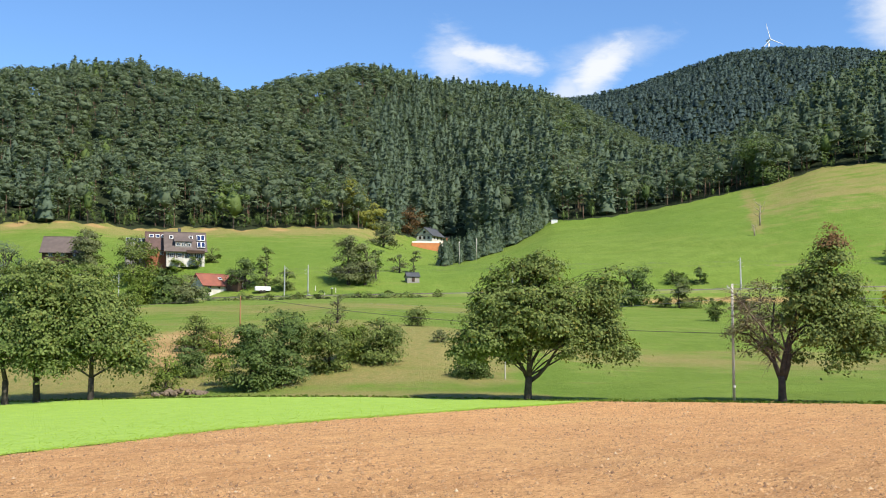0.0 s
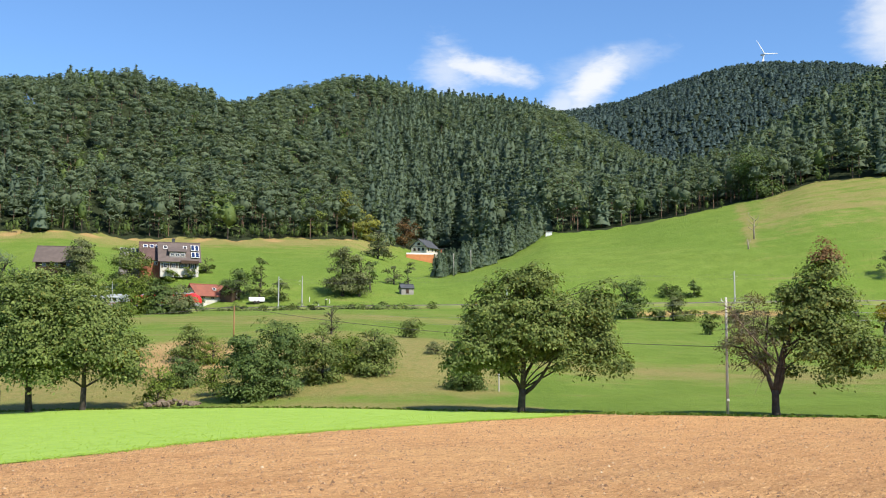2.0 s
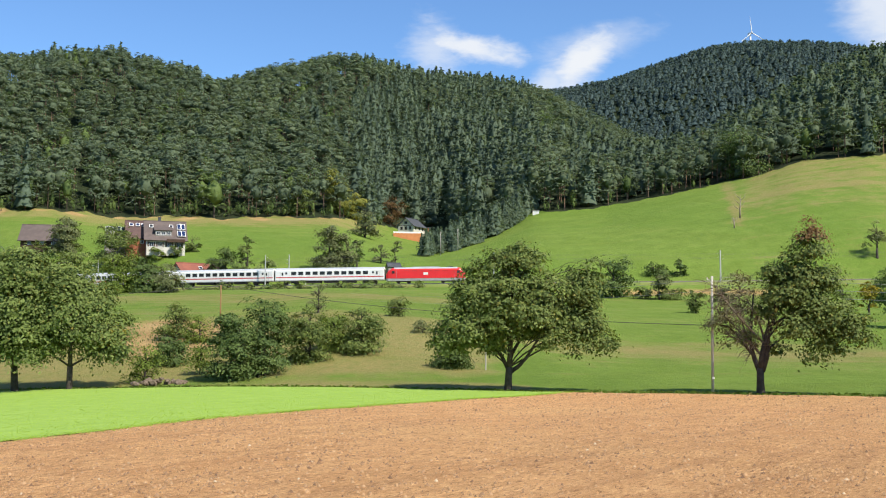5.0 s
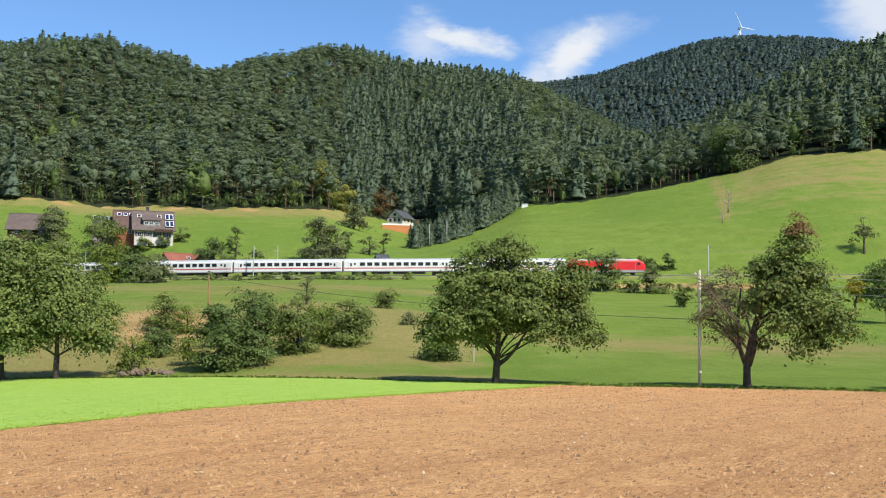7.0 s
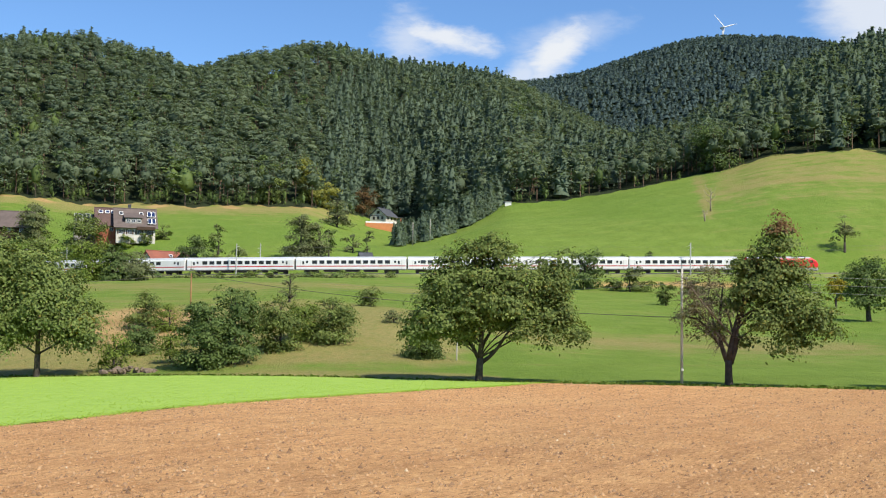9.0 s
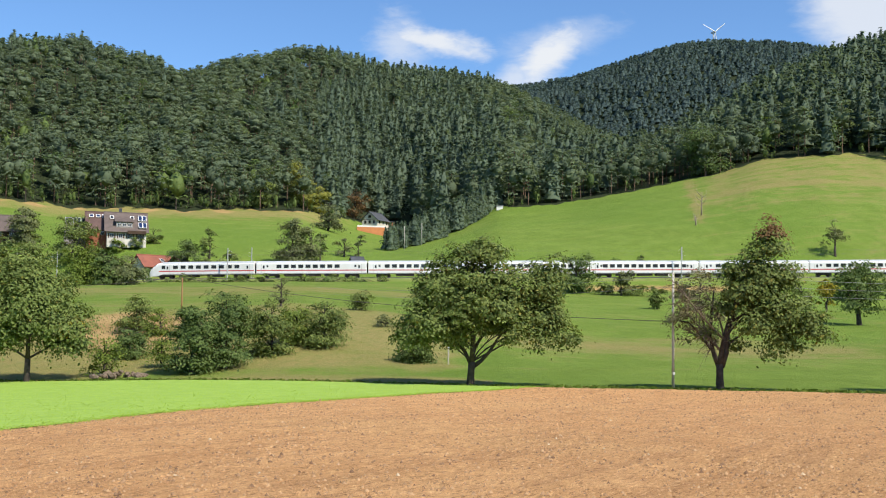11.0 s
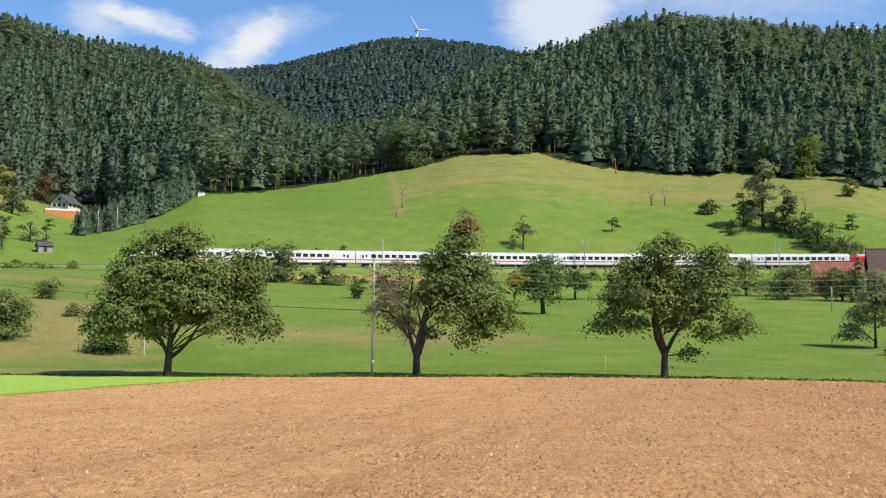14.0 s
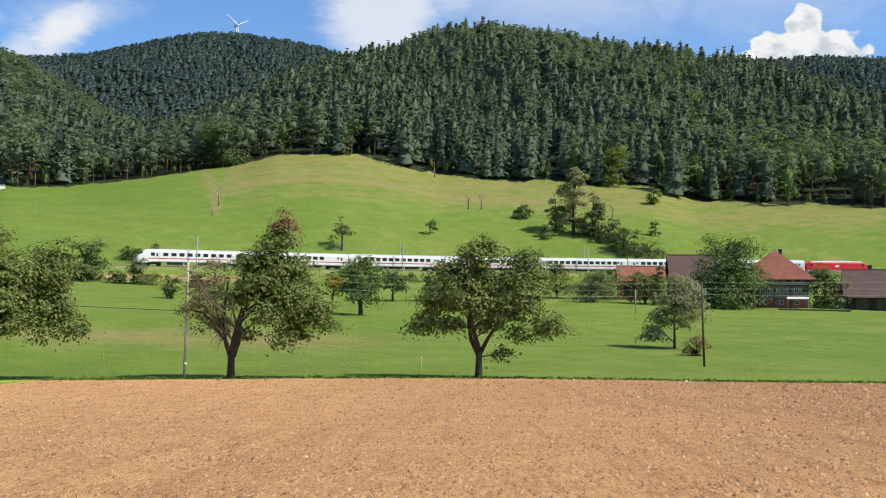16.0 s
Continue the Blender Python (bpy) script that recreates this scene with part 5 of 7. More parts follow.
def make_woods():
    rng = np.random.default_rng(77)
    p = scatter(rng, -26, 55, 400, 930, 7.35)
    az, d = p[:, 0], p[:, 1]
    i = np.clip(((az + 180) / 0.25).astype(int), 0, len(FINE) - 1)
    ok = (wood_mask(az, d) > 0.5) & (d < LAND_D[8][i] + 14)
    # the chalet's clearing
    ok &= ~((np.abs(az + 0.5) < 1.6) & (d < 532))
    az, d = az[ok], d[ok]
    x, y = d * np.sin(np.radians(az)), d * np.cos(np.radians(az))
    mixn = np.sin(x / 37 + 1.1) + np.sin(y / 41 + x / 90) + 0.9 * rng.standard_normal(len(x))
    i = np.clip(((az + 180) / 0.25).astype(int), 0, len(FINE) - 1)
    deep = (d - LAND_D[7][i])
    spruce = np.where(az < 8, mixn > 1.7, mixn > -0.3) | ((az > 18.5) & (az < 33) & (mixn > -1.2)) | ((np.abs(az - 1) < 5) & (mixn > -0.4))
    leafy = (~spruce) & ((rng.random(len(x)) < 0.07) | ((az > 41) & (mixn < 0.9) & (rng.random(len(x)) < 0.55)))
    pine = ~(spruce | leafy)
    h = 15.5 + 6.0 * rng.random(len(x)) + 2.0 * np.sin(x / 23) - 2.5 * (deep > 150)
    edge = pine & (deep < 17)
    pine &= ~edge
    wood("pine_forest", x[pine], y[pine], h[pine], "pine", [M_PINE, M_PINE_BARK], "dense dark green pine forest on the steep hillside", 1, 1.42)
    wood("wood_edge", x[edge], y[edge], h[edge], "edge_pine", [M_PINE, M_PINE_BARK], "row of pines with bare lower trunks at the wood's edge", 6, 1.2)
    wood("spruce_forest", x[spruce], y[spruce], h[spruce] * 1.12, "spruce", [M_SPRUCE, M_PINE_BARK], "dense dark spruce forest with pointed tops", 2, 1.55)
    wood("leafy_forest", x[leafy], y[leafy], h[leafy] * 0.95, "leafy", [M_LEAF_DARK, M_BARK], "green leafy trees mixed into the forest", 3, 1.25)
    # undergrowth along the wood's edge
    az = np.concatenate([-26 + 82 * rng.random(140), -25 + 22 * rng.random(70)])
    i = np.clip(((az + 180) / 0.25).astype(int), 0, len(FINE) - 1)
    d = LAND_D[7][i] - 2 + 11 * rng.random(len(az))
    ok = np.abs(az + 0.5) > 1.8
    az, d = az[ok], d[ok]
    x, y = d * np.sin(np.radians(az)), d * np.cos(np.radians(az))
    wood("edge_undergrowth", x, y, 3.0 + 5.0 * rng.random(len(x)) ** 1.5, "leafy", [M_LEAF_DARK, M_BARK], "low leafy undergrowth along the wood's edge", 7, 1.1)
    # young firs along the meadow's lower edge
    t = rng.random(150)
    a0 = -0.2 + 5.9 * t
    d0 = 318 + 105 * t + 4 + 26 * rng.random(150) * (1.1 - 0.5 * t)
    x, y = d0 * np.sin(np.radians(a0)), d0 * np.cos(np.radians(a0))
    wood("young_firs", x, y, 5 + 6 * t + 4 * rng.random(150), "spruce", [M_SPRUCE, M_PINE_BARK], "young dark green firs along the meadow", 4, 1.5)
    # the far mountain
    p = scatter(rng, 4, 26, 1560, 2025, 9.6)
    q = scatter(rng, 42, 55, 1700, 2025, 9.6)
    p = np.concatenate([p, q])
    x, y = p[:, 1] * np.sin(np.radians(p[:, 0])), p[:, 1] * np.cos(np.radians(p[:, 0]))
    wood("mountain_forest", x, y, 10 + 5 * rng.random(len(x)), "far", [M_FAR], "spruce forest on the distant mountain, bluish haze put into its colour", 5, 2.0)


make_woods()


# ---- more materials ----
M_TRAIN_WHITE = surface("coach_white", (0.80, 0.80, 0.79), (0.70, 0.69, 0.66), 0.35, 0.5, bump=0.0, spec=0.5)
M_TRAIN_RED = surface("traffic_red", (0.72, 0.028, 0.03), (0.62, 0.022, 0.025), 0.32, 0.5, bump=0.0, spec=0.5)
M_STRIPE = surface("stripe_red", (0.60, 0.06, 0.06), None, 0.4, 0.5, bump=0.0)
M_TRAIN_ROOF = surface("coach_roof", (0.50, 0.53, 0.55), (0.38, 0.40, 0.42), 0.5, 0.4, bump=0.05)
M_UNDER = surface("dirty_underframe", (0.075, 0.065, 0.055), (0.04, 0.035, 0.03), 0.8, 2.0)
M_SKIRT = surface("grey_skirt", (0.36, 0.36, 0.36), (0.26, 0.26, 0.26), 0.5, 1.0)
M_GLASS = glass_dark("tinted_glass")
M_STEEL = surface("rail_steel", (0.30, 0.26, 0.23), (0.2, 0.15, 0.12), 0.4, 3.0, metal=0.7)
M_BALLAST = surface("ballast", (0.25, 0.21, 0.175), (0.16, 0.13, 0.11), 0.95, 1.5, bump=0.8, fine=8.0)
M_BANK = surface("bank_grass", (0.20, 0.22, 0.06), (0.12, 0.17, 0.03), 0.95, 0.25, bump=0.7, fine=3.0)
M_MAST = surface("galvanised_mast", (0.44, 0.45, 0.44), (0.36, 0.36, 0.34), 0.5, 2.0)
M_POLE = surface("weathered_pole", (0.50, 0.47, 0.41), (0.38, 0.35, 0.29), 0.85, 1.2)
M_POLE_DARK = surface("dark_wooden_pole", (0.13, 0.095, 0.06), (0.08, 0.06, 0.04), 0.85, 1.2)
M_POLE_ORANGE = surface("orange_wooden_pole", (0.36, 0.20, 0.09), (0.26, 0.14, 0.06), 0.85, 1.2)
M_WIRE = surface("wire", (0.10, 0.09, 0.08), None, 0.5, 2.0, bump=0)
M_WIRE_PALE = surface("aluminium_wire", (0.28, 0.28, 0.27), None, 0.4, 2.0, bump=0)
M_WHITE = surface("white_paint", (0.80, 0.79, 0.76), (0.68, 0.67, 0.63), 0.6, 1.0)
M_PLASTER = surface("pale_plaster", (0.62, 0.59, 0.52), (0.48, 0.45, 0.39), 0.9, 0.6, bump=0.2)
M_GREY_WALL = surface("grey_boards", (0.32, 0.30, 0.265), (0.23, 0.215, 0.19), 0.85, 0.8, bump=0.2)
M_DARK_WOOD = surface("dark_timber", (0.075, 0.045, 0.028), (0.04, 0.026, 0.018), 0.85, 1.0, bump=0.3)
M_BRICK_RED = surface("red_wall", (0.42, 0.15, 0.09), (0.32, 0.11, 0.065), 0.9, 0.9, bump=0.3)
M_ORANGE = surface("orange_render", (0.56, 0.22, 0.085), (0.46, 0.18, 0.07), 0.85, 0.7, bump=0.15)
M_ROOF_RED = surface("red_roof_tile", (0.30, 0.105, 0.066), (0.20, 0.072, 0.05), 0.8, 0.7, bump=0.5, fine=5.0, random=0.35)
M_ROOF_BROWN = surface("brown_roof_tile", (0.13, 0.08, 0.068), (0.085, 0.052, 0.045), 0.8, 0.7, bump=0.5, fine=5.0, random=0.35)
M_ROOF_GREY = surface("grey_roof_tile", (0.145, 0.112, 0.098), (0.10, 0.078, 0.068), 0.8, 0.7, bump=0.5, fine=5.0, random=0.35)
M_ROOF_DARK = surface("slate_roof", (0.085, 0.09, 0.10), (0.05, 0.055, 0.06), 0.7, 0.7, bump=0.4, fine=5.0, random=0.3)
M_SOLAR = glass_dark("solar_cell", (0.02, 0.035, 0.09))
M_ROAD = surface("pale_track", (0.52, 0.47, 0.38), (0.42, 0.37, 0.29), 0.95, 0.8)
M_YELLOW = surface("yellow_marker", (0.75, 0.62, 0.12), None, 0.6, 2.0)
M_STONE = surface("field_stone", (0.21, 0.16, 0.115), (0.12, 0.09, 0.06), 0.95, 3.0, bump=0.6)


# ---- the railway ----
def sweep(section, x0, x1, step, far=0.0):
    """Verts and quads of a section (offset away from the viewer, height over the rail) drawn along the line."""
    xs = np.arange(x0, x1 + 0.1, step)
    ys, ks = track_xy(xs)
    nx, ny = -ks / np.hypot(1, ks), 1 / np.hypot(1, ks)
    z = rail_z(xs)
    V = np.stack([np.stack([xs + nx * (o + far), ys + ny * (o + far), z + h], -1) for o, h in section], 1)
    n, m = V.shape[:2]
    idx = np.arange(n * m).reshape(n, m)
    return V.reshape(-1, 3), np.stack([idx[:-1, :-1], idx[:-1, 1:], idx[1:, 1:], idx[1:, :-1]], -1).reshape(-1, 4)[:, ::-1]


def make_railway():
    v, q = sweep([(-10.5, -6.0), (-6, -2.6), (-3.6, -0.7), (-2.7, -0.28), (6.8, -0.5), (7.6, -0.9), (12, -3.5)], -330, 560, 4.0)
    tagged(new("embankment", mesh_np("embankment", v, q, [M_BANK], smooth=True)), "low grassy railway embankment along the meadow", "embankment", kind="structure")
    v, q = sweep([(-2.4, -0.6), (-1.9, -0.22), (5.8, -0.22), (6.5, -0.75)], -330, 560, 4.0)
    tagged(new("ballast_bed", mesh_np("ballast_bed", v, q, [M_BALLAST])), "grey-brown stone ballast bed of the railway", "ballast", kind="structure")
    for far in (0.0, 4.0):
        root = empty("railway_track", Matrix.Identity(4), "pair of steel rails on the ballast bed", "railway track", "railway tracks")
        for off in (-0.75, 0.75):
            v, q = sweep([(off - 0.07, -0.32), (off - 0.04, -0.03), (off - 0.04, 0.0), (off + 0.04, 0.0), (off + 0.04, -0.03), (off + 0.07, -0.32)], -330, 560, 4.0, far)
            rail = new("rail", mesh_np("rail", v, q, [M_STEEL]))
            rail.parent = root
    # masts in pairs, with their arms
    for x in (-90, -36, 17.5, 71, 124, 175.5, 228, 280):
        y, k = track_xy(np.array(float(x)))
        h = math.degrees(math.atan(float(k)))
        for off, top in ((-3.1, 7.0), (7.4, 7.9)):
            root = empty("catenary_mast", pose(x, float(y), float(rail_z(x)), 0, 0, h) @ pose(-1.2 if off < 0 else 1.6, off, 0), "tall pale steel catenary mast beside the railway", "mast", "catenary masts")
            part("post", tube([(0, 0, -1.2), (0, 0, 3), (0, 0, top)], [0.16, 0.14, 0.11], 8), M_MAST, root)
            s = 1 if off < 0 else -1
            part("arm", tube([(0, 0, 6.2), (0, s * 1.6, 6.6), (0, s * 3.0, 6.3)], [0.035, 0.035, 0.03], 5), M_MAST, root)
            part("strut", tube([(0, 0, 5.5), (0, s * 2.9, 5.6)], [0.03, 0.03], 5), M_MAST, root)
            part("insulator", tube([(0, s * 0.25, 5.52), (0, s * 0.6, 5.53)], [0.07, 0.07], 6), M_ROOF_BROWN, root)
    for k, (far, h) in enumerate(((0.0, 5.6), (0.0, 6.5), (4.0, 5.6), (4.0, 6.5))):
        v, q = sweep([(-0.015, h), (0, h + 0.02), (0.015, h), (-0.015, h)], -330, 560, 6.0, far)
        tagged(new("contact_wire", mesh_np("contact_wire", v, q, [M_WIRE])), "thin overhead contact wire above the rails", "wire", "overhead wires")


make_railway()


def loft(sections, bm=None):
    """A vehicle's shell from (x, half width, z bottom, z shoulder, z top): straight flanks and an arched roof. Also used for its parts."""
    bm = bm or bmesh.new()
    rings = []
    for x, hw, zb, zs, zt in sections:
        pts = [(-hw, zb), (-hw * 1.0, (zb + zs) / 2)] + [(-hw * math.cos(q), zs + (zt - zs) * math.sin(q)) for q in np.linspace(0, math.pi, 9)] + [(hw, (zb + zs) / 2), (hw, zb)]
        rings.append([bm.verts.new((x, a, b)) for a, b in pts])
    for r0, r1 in zip(rings, rings[1:]):
        n = len(r0)
        for j in range(n):
            bm.faces.new((r0[j], r0[(j + 1) % n], r1[(j + 1) % n], r1[j]))
    bm.faces.new(rings[0])
    bm.faces.new(rings[-1][::-1])
    bmesh.ops.recalc_face_normals(bm, faces=bm.faces)
    return bm


def bogie(root, x):
    bm = box(x - 1.6, -1.15, 0.45, x + 1.6, -0.95, 0.85, bevel=0.05)
    box(x - 1.6, 0.95, 0.45, x + 1.6, 1.15, 0.85, bm, 0.05)
    box(x - 0.3, -1.0, 0.5, x + 0.3, 1.0, 0.8, bm)
    b = part("bogie", bm, M_UNDER, root)
    for dx in (-1.25, 1.25):
        w = bmesh.new()
        for s in (-0.78, 0.66):
            bmesh.ops.create_cone(w, cap_ends=True, segments=18, radius1=0.46, radius2=0.46, depth=0.12, matrix=pose(x + dx, s + 0.06, 0.46, 90))
        bmesh.ops.create_cone(w, cap_ends=True, segments=8, radius1=0.08, radius2=0.08, depth=1.4, matrix=pose(x + dx, 0, 0.46, 90))
        part("wheelset", w, M_UNDER, b)


def side_parts(root, name, mat, x, width, z0, z1, half, proud=0.012, parent=None):
    """The same panel on both flanks."""
    for s in (-1, 1):
        part(name, box(x - width / 2, s * (half - 0.05), z0, x + width / 2, s * (half + proud), z1, bevel=0.0), mat, parent or root)


def coach(windows=11, label="white passenger coach with a red stripe and dark windows", name="passenger_coach", short=0.0):
    """A 26.4 m coach along x, its middle at the origin, rails at z = 0."""
    root = empty(name, Matrix.Identity(4), label, "train coach", "train coaches")
    L = 13.05
    part("body", loft([(-L, 1.36, 0.95, 3.3, 3.95), (-L + 0.25, 1.41, 0.9, 3.3, 4.0), (L - 0.25, 1.41, 0.9, 3.3, 4.0), (L, 1.36, 0.95, 3.3, 3.95)]), M_TRAIN_WHITE, root, smooth=False)
    part("roof", loft([(-L + 0.1, 1.30, 3.52, 3.56, 4.03), (L - 0.1, 1.30, 3.52, 3.56, 4.03)]), M_TRAIN_ROOF, root, "grey coach roof")
    side_parts(root, "stripe", M_STRIPE, 0, 2 * L - 0.3, 1.62, 1.84, 1.41)
    side_parts(root, "sill_line", M_SKIRT, 0, 2 * L - 0.3, 0.92, 1.08, 1.41)
    span = 1.72 * (windows - 1)
    for k in range(windows):
        side_parts(root, "window", M_GLASS, -span / 2 + 1.72 * k - short, 1.18, 2.28, 3.08, 1.41)
    for x in (-L + 1.2, L - 1.2):
        side_parts(root, "door", M_SKIRT, x, 0.06, 1.1, 3.1, 1.41)
        side_parts(root, "door_window", M_GLASS, x + (0.55 if x < 0 else -0.55), 0.42, 2.2, 2.9, 1.41)
        side_parts(root, "small_window", M_GLASS, x + (1.45 if x < 0 else -1.45), 0.45, 2.45, 2.95, 1.41)
    for x in (-L - 0.09, L + 0.09):
        part("gangway", box(x - 0.11, -0.75, 1.1, x + 0.11, 0.75, 3.4, bevel=0.04), M_UNDER, root)
    for x0, x1 in ((-6.5, -2.2), (-1.4, 2.0), (3.0, 6.2)):
        part("equipment_box", box(x0, -1.2, 0.38, x1, 1.2, 0.95, bevel=0.08), M_UNDER, root)
    bogie(root, -9.5)
    bogie(root, 9.5)
    return root


def control_coach():
    """The last coach: its rear end is a rounded driving cab."""
    root = empty("control_coach", Matrix.Identity(4), "white control coach with a rounded cab nose and red stripe", "train coach", "train coaches")
    L = 13.05
    part("body", loft([(-L - 0.1, 0.75, 0.75, 1.25, 1.6), (-L + 0.25, 1.15, 0.6, 1.7, 2.25), (-L + 0.9, 1.30, 0.55, 2.2, 2.95), (-L + 1.9, 1.38, 0.6, 2.85, 3.7), (-L + 3.2, 1.41, 0.9, 3.3, 4.0), (L - 0.25, 1.41, 0.9, 3.3, 4.0), (L, 1.36, 0.95, 3.3, 3.95)]), M_TRAIN_WHITE, root)
    part("roof", loft([(-L + 3.4, 1.30, 3.52, 3.56, 4.03), (L - 0.1, 1.30, 3.52, 3.56, 4.03)]), M_TRAIN_ROOF, root, "grey coach roof")
    part("windscreen", loft([(-L + 0.75, 0.95, 2.45, 2.5, 2.85), (-L + 1.45, 1.1, 2.75, 3.0, 3.42)]), M_GLASS, root)
    side_parts(root, "stripe", M_STRIPE, 1.2, 2 * L - 2.7, 1.62, 1.84, 1.41)
    side_parts(root, "sill_line", M_SKIRT, 1.6, 2 * L - 3.5, 0.92, 1.08, 1.41)
    side_parts(root, "cab_window", M_GLASS, -L + 2.5, 0.6, 2.35, 2.95, 1.36)
    for k in range(9):
        side_parts(root, "window", M_GLASS, -6.4 + 1.9 * k, 1.2, 2.28, 3.08, 1.41)
    side_parts(root, "window", M_GLASS, -9.4, 0.9, 2.28, 3.08, 1.41)
    for x in (-7.9, L - 1.2):
        side_parts(root, "door", M_SKIRT, x, 0.06, 1.1, 3.1, 1.41)
        side_parts(root, "door_window", M_GLASS, x - 0.5, 0.4, 2.2, 2.9, 1.41)
    for s in (-0.75, 0.75):
        part("headlight", box(-L - 0.12 + 0.28, s - 0.18, 1.15, -L + 0.3, s + 0.18, 1.32, bevel=0.02), M_GLASS, root)
    part("gangway", box(L - 0.02, -0.75, 1.1, L + 0.2, 0.75, 3.4, bevel=0.04), M_UNDER, root)
    for x0, x1 in ((-5.5, -1.2), (1.4, 5.0)):
        part("equipment_box", box(x0, -1.2, 0.38, x1, 1.2, 0.95, bevel=0.08), M_UNDER, root)
    bogie(root, -9.0)
    bogie(root, 9.5)
    return root


def locomotive():
    root = empty("locomotive", Matrix.Identity(4), "bright red electric locomotive with grey skirt and roof", "locomotive")
    L = 9.4
    part("body", loft([(-L, 1.15, 1.25, 2.0, 2.35), (-L + 0.45, 1.36, 1.2, 2.6, 3.1), (-L + 1.5, 1.47, 1.2, 3.15, 3.75), (L - 1.5, 1.47, 1.2, 3.15, 3.75), (L - 0.45, 1.36, 1.2, 2.6, 3.1), (L, 1.15, 1.25, 2.0, 2.35)]), M_TRAIN_RED, root)
    part("skirt", loft([(-L + 0.05, 1.2, 0.55, 1.1, 1.24), (-L + 0.5, 1.44, 0.6, 1.15, 1.24), (L - 0.5, 1.44, 0.6, 1.15, 1.24), (L - 0.05, 1.2, 0.55, 1.1, 1.24)]), M_SKIRT, root, "grey locomotive skirt")
    part("roof", loft([(-L + 1.9, 1.28, 3.44, 3.5, 3.86), (L - 1.9, 1.28, 3.44, 3.5, 3.86)]), M_TRAIN_ROOF, root, "light grey locomotive roof")
    for s in (-1, 1):
        part("windscreen", loft([(s * (L - 0.42), 1.02, 2.55, 2.6, 2.86), (s * (L - 0.95), 1.15, 2.7, 2.95, 3.3)]), M_GLASS, root)
        side_parts(root, "cab_window", M_GLASS, s * (L - 1.7), 0.7, 2.35, 2.95, 1.47)
        side_parts(root, "door", M_SKIRT, s * (L - 2.5), 0.05, 1.25, 3.0, 1.47)
        part("bumper_patch", box(s * (L - 0.02), -0.9, 1.45, s * (L - 0.3), 0.9, 1.95, bevel=0.03), M_WHITE, root)
        for q in (-0.85, 0.85):
            part("buffer", tube([(s * (L - 0.05), q, 1.05), (s * (L + 0.12), q, 1.05), (s * (L + 0.13), q, 1.05)], [0.09, 0.09, 0.2], 10), M_UNDER, root)
            part("headlight", box(s * (L - 0.35), q - 0.16, 2.02, s * (L - 0.02), q + 0.16, 2.2, bevel=0.02), M_GLASS, root)
        bogie(root, s * 5.3)
    for k in range(6):
        side_parts(root, "vent_grille", M_STRIPE, -4.5 + 1.8 * k, 1.3, 2.95, 3.12, 1.47)
    side_parts(root, "emblem", M_WHITE, 0.0, 1.1, 2.0, 2.6, 1.47)
    for x, up in ((-5.6, 1.15), (5.6, 0.25)):
        bm = box(x - 0.8, -0.6, 3.84, x + 0.8, 0.6, 3.93)
        tube([(x - 0.6, 0, 3.92), (x + 0.7, 0, 3.92 + up * 0.5), (x - 0.1, 0, 3.92 + up)], [0.04, 0.04, 0.03], 5, bm)
        tube([(x - 0.1, -0.85, 3.92 + up), (x - 0.1, 0.85, 3.92 + up)], [0.035, 0.035], 5, bm)
        part("pantograph", bm, M_UNDER, root)
    part("roof_gear", box(-3.2, -0.5, 3.82, 3.2, 0.5, 4.0, bevel=0.06), M_SKIRT, root)
    return root


LOCO = locomotive()
first = coach(11)
CARS = [first, copy_thing(first, Matrix.Identity(4)), coach(12, "white open passenger coach with many dark windows and red stripe"), copy_thing(first, Matrix.Identity(4)), copy_thing(first, Matrix.Identity(4))]
CARS += [coach(9, "white first-class coach with wide gaps between dark windows", short=0.8), control_coach()]


# ---- wind turbine ----
def make_turbine():
    x, y = polar(17.74, 2000)
    g = float(land(x, y))
    hub = EYE + 2000 * math.tan(radians(15.5))
    root = empty("wind_turbine", pose(x, y, g - 2, 0, 0, -17.7), "white three-bladed wind turbine on the wooded summit", "wind turbine")
    h = hub - g + 2
    part("tower", tube([(0, 0, 0), (0, 0, h * 0.5), (0, 0, h - 1)], [2.2, 1.8, 1.3], 16), M_WHITE, root, smooth=True)
    head = part("nacelle", box(-1.8, -4, -1.7, 1.8, 6, 1.9, bevel=0.7), M_WHITE, root, at=pose(0, 0, h, 0, 0, 38))
    rotor = new("rotor")
    rotor.parent, rotor.matrix_basis = head, pose(0, -5.2, 0)
    bm = bmesh.new()
    bmesh.ops.create_uvsphere(bm, u_segments=14, v_segments=8, radius=1.7)
    part("hub", bm, M_WHITE, rotor, smooth=True)
    for k in range(3):
        bm = bmesh.new()
        rings = []
        for s, c in ((1.0, 0.7), (4, 0.95), (7, 1.15), (14, 0.9), (22, 0.6), (29, 0.4), (31, 0.12)):
            rings.append([bm.verts.new((a * c, b * c * 0.25, s)) for a, b in ((-1, 0), (-0.2, 0.9), (1, 0.2), (-0.2, -0.9))])
        for r0, r1 in zip(rings, rings[1:]):
            for j in range(4):
                bm.faces.new((r0[j], r0[(j + 1) % 4], r1[(j + 1) % 4], r1[j]))
        part("blade", bm, M_WHITE, rotor, at=pose(0, 0, 0, 0, 120 * k, 0), smooth=True)
    return rotor


ROTOR = make_turbine()


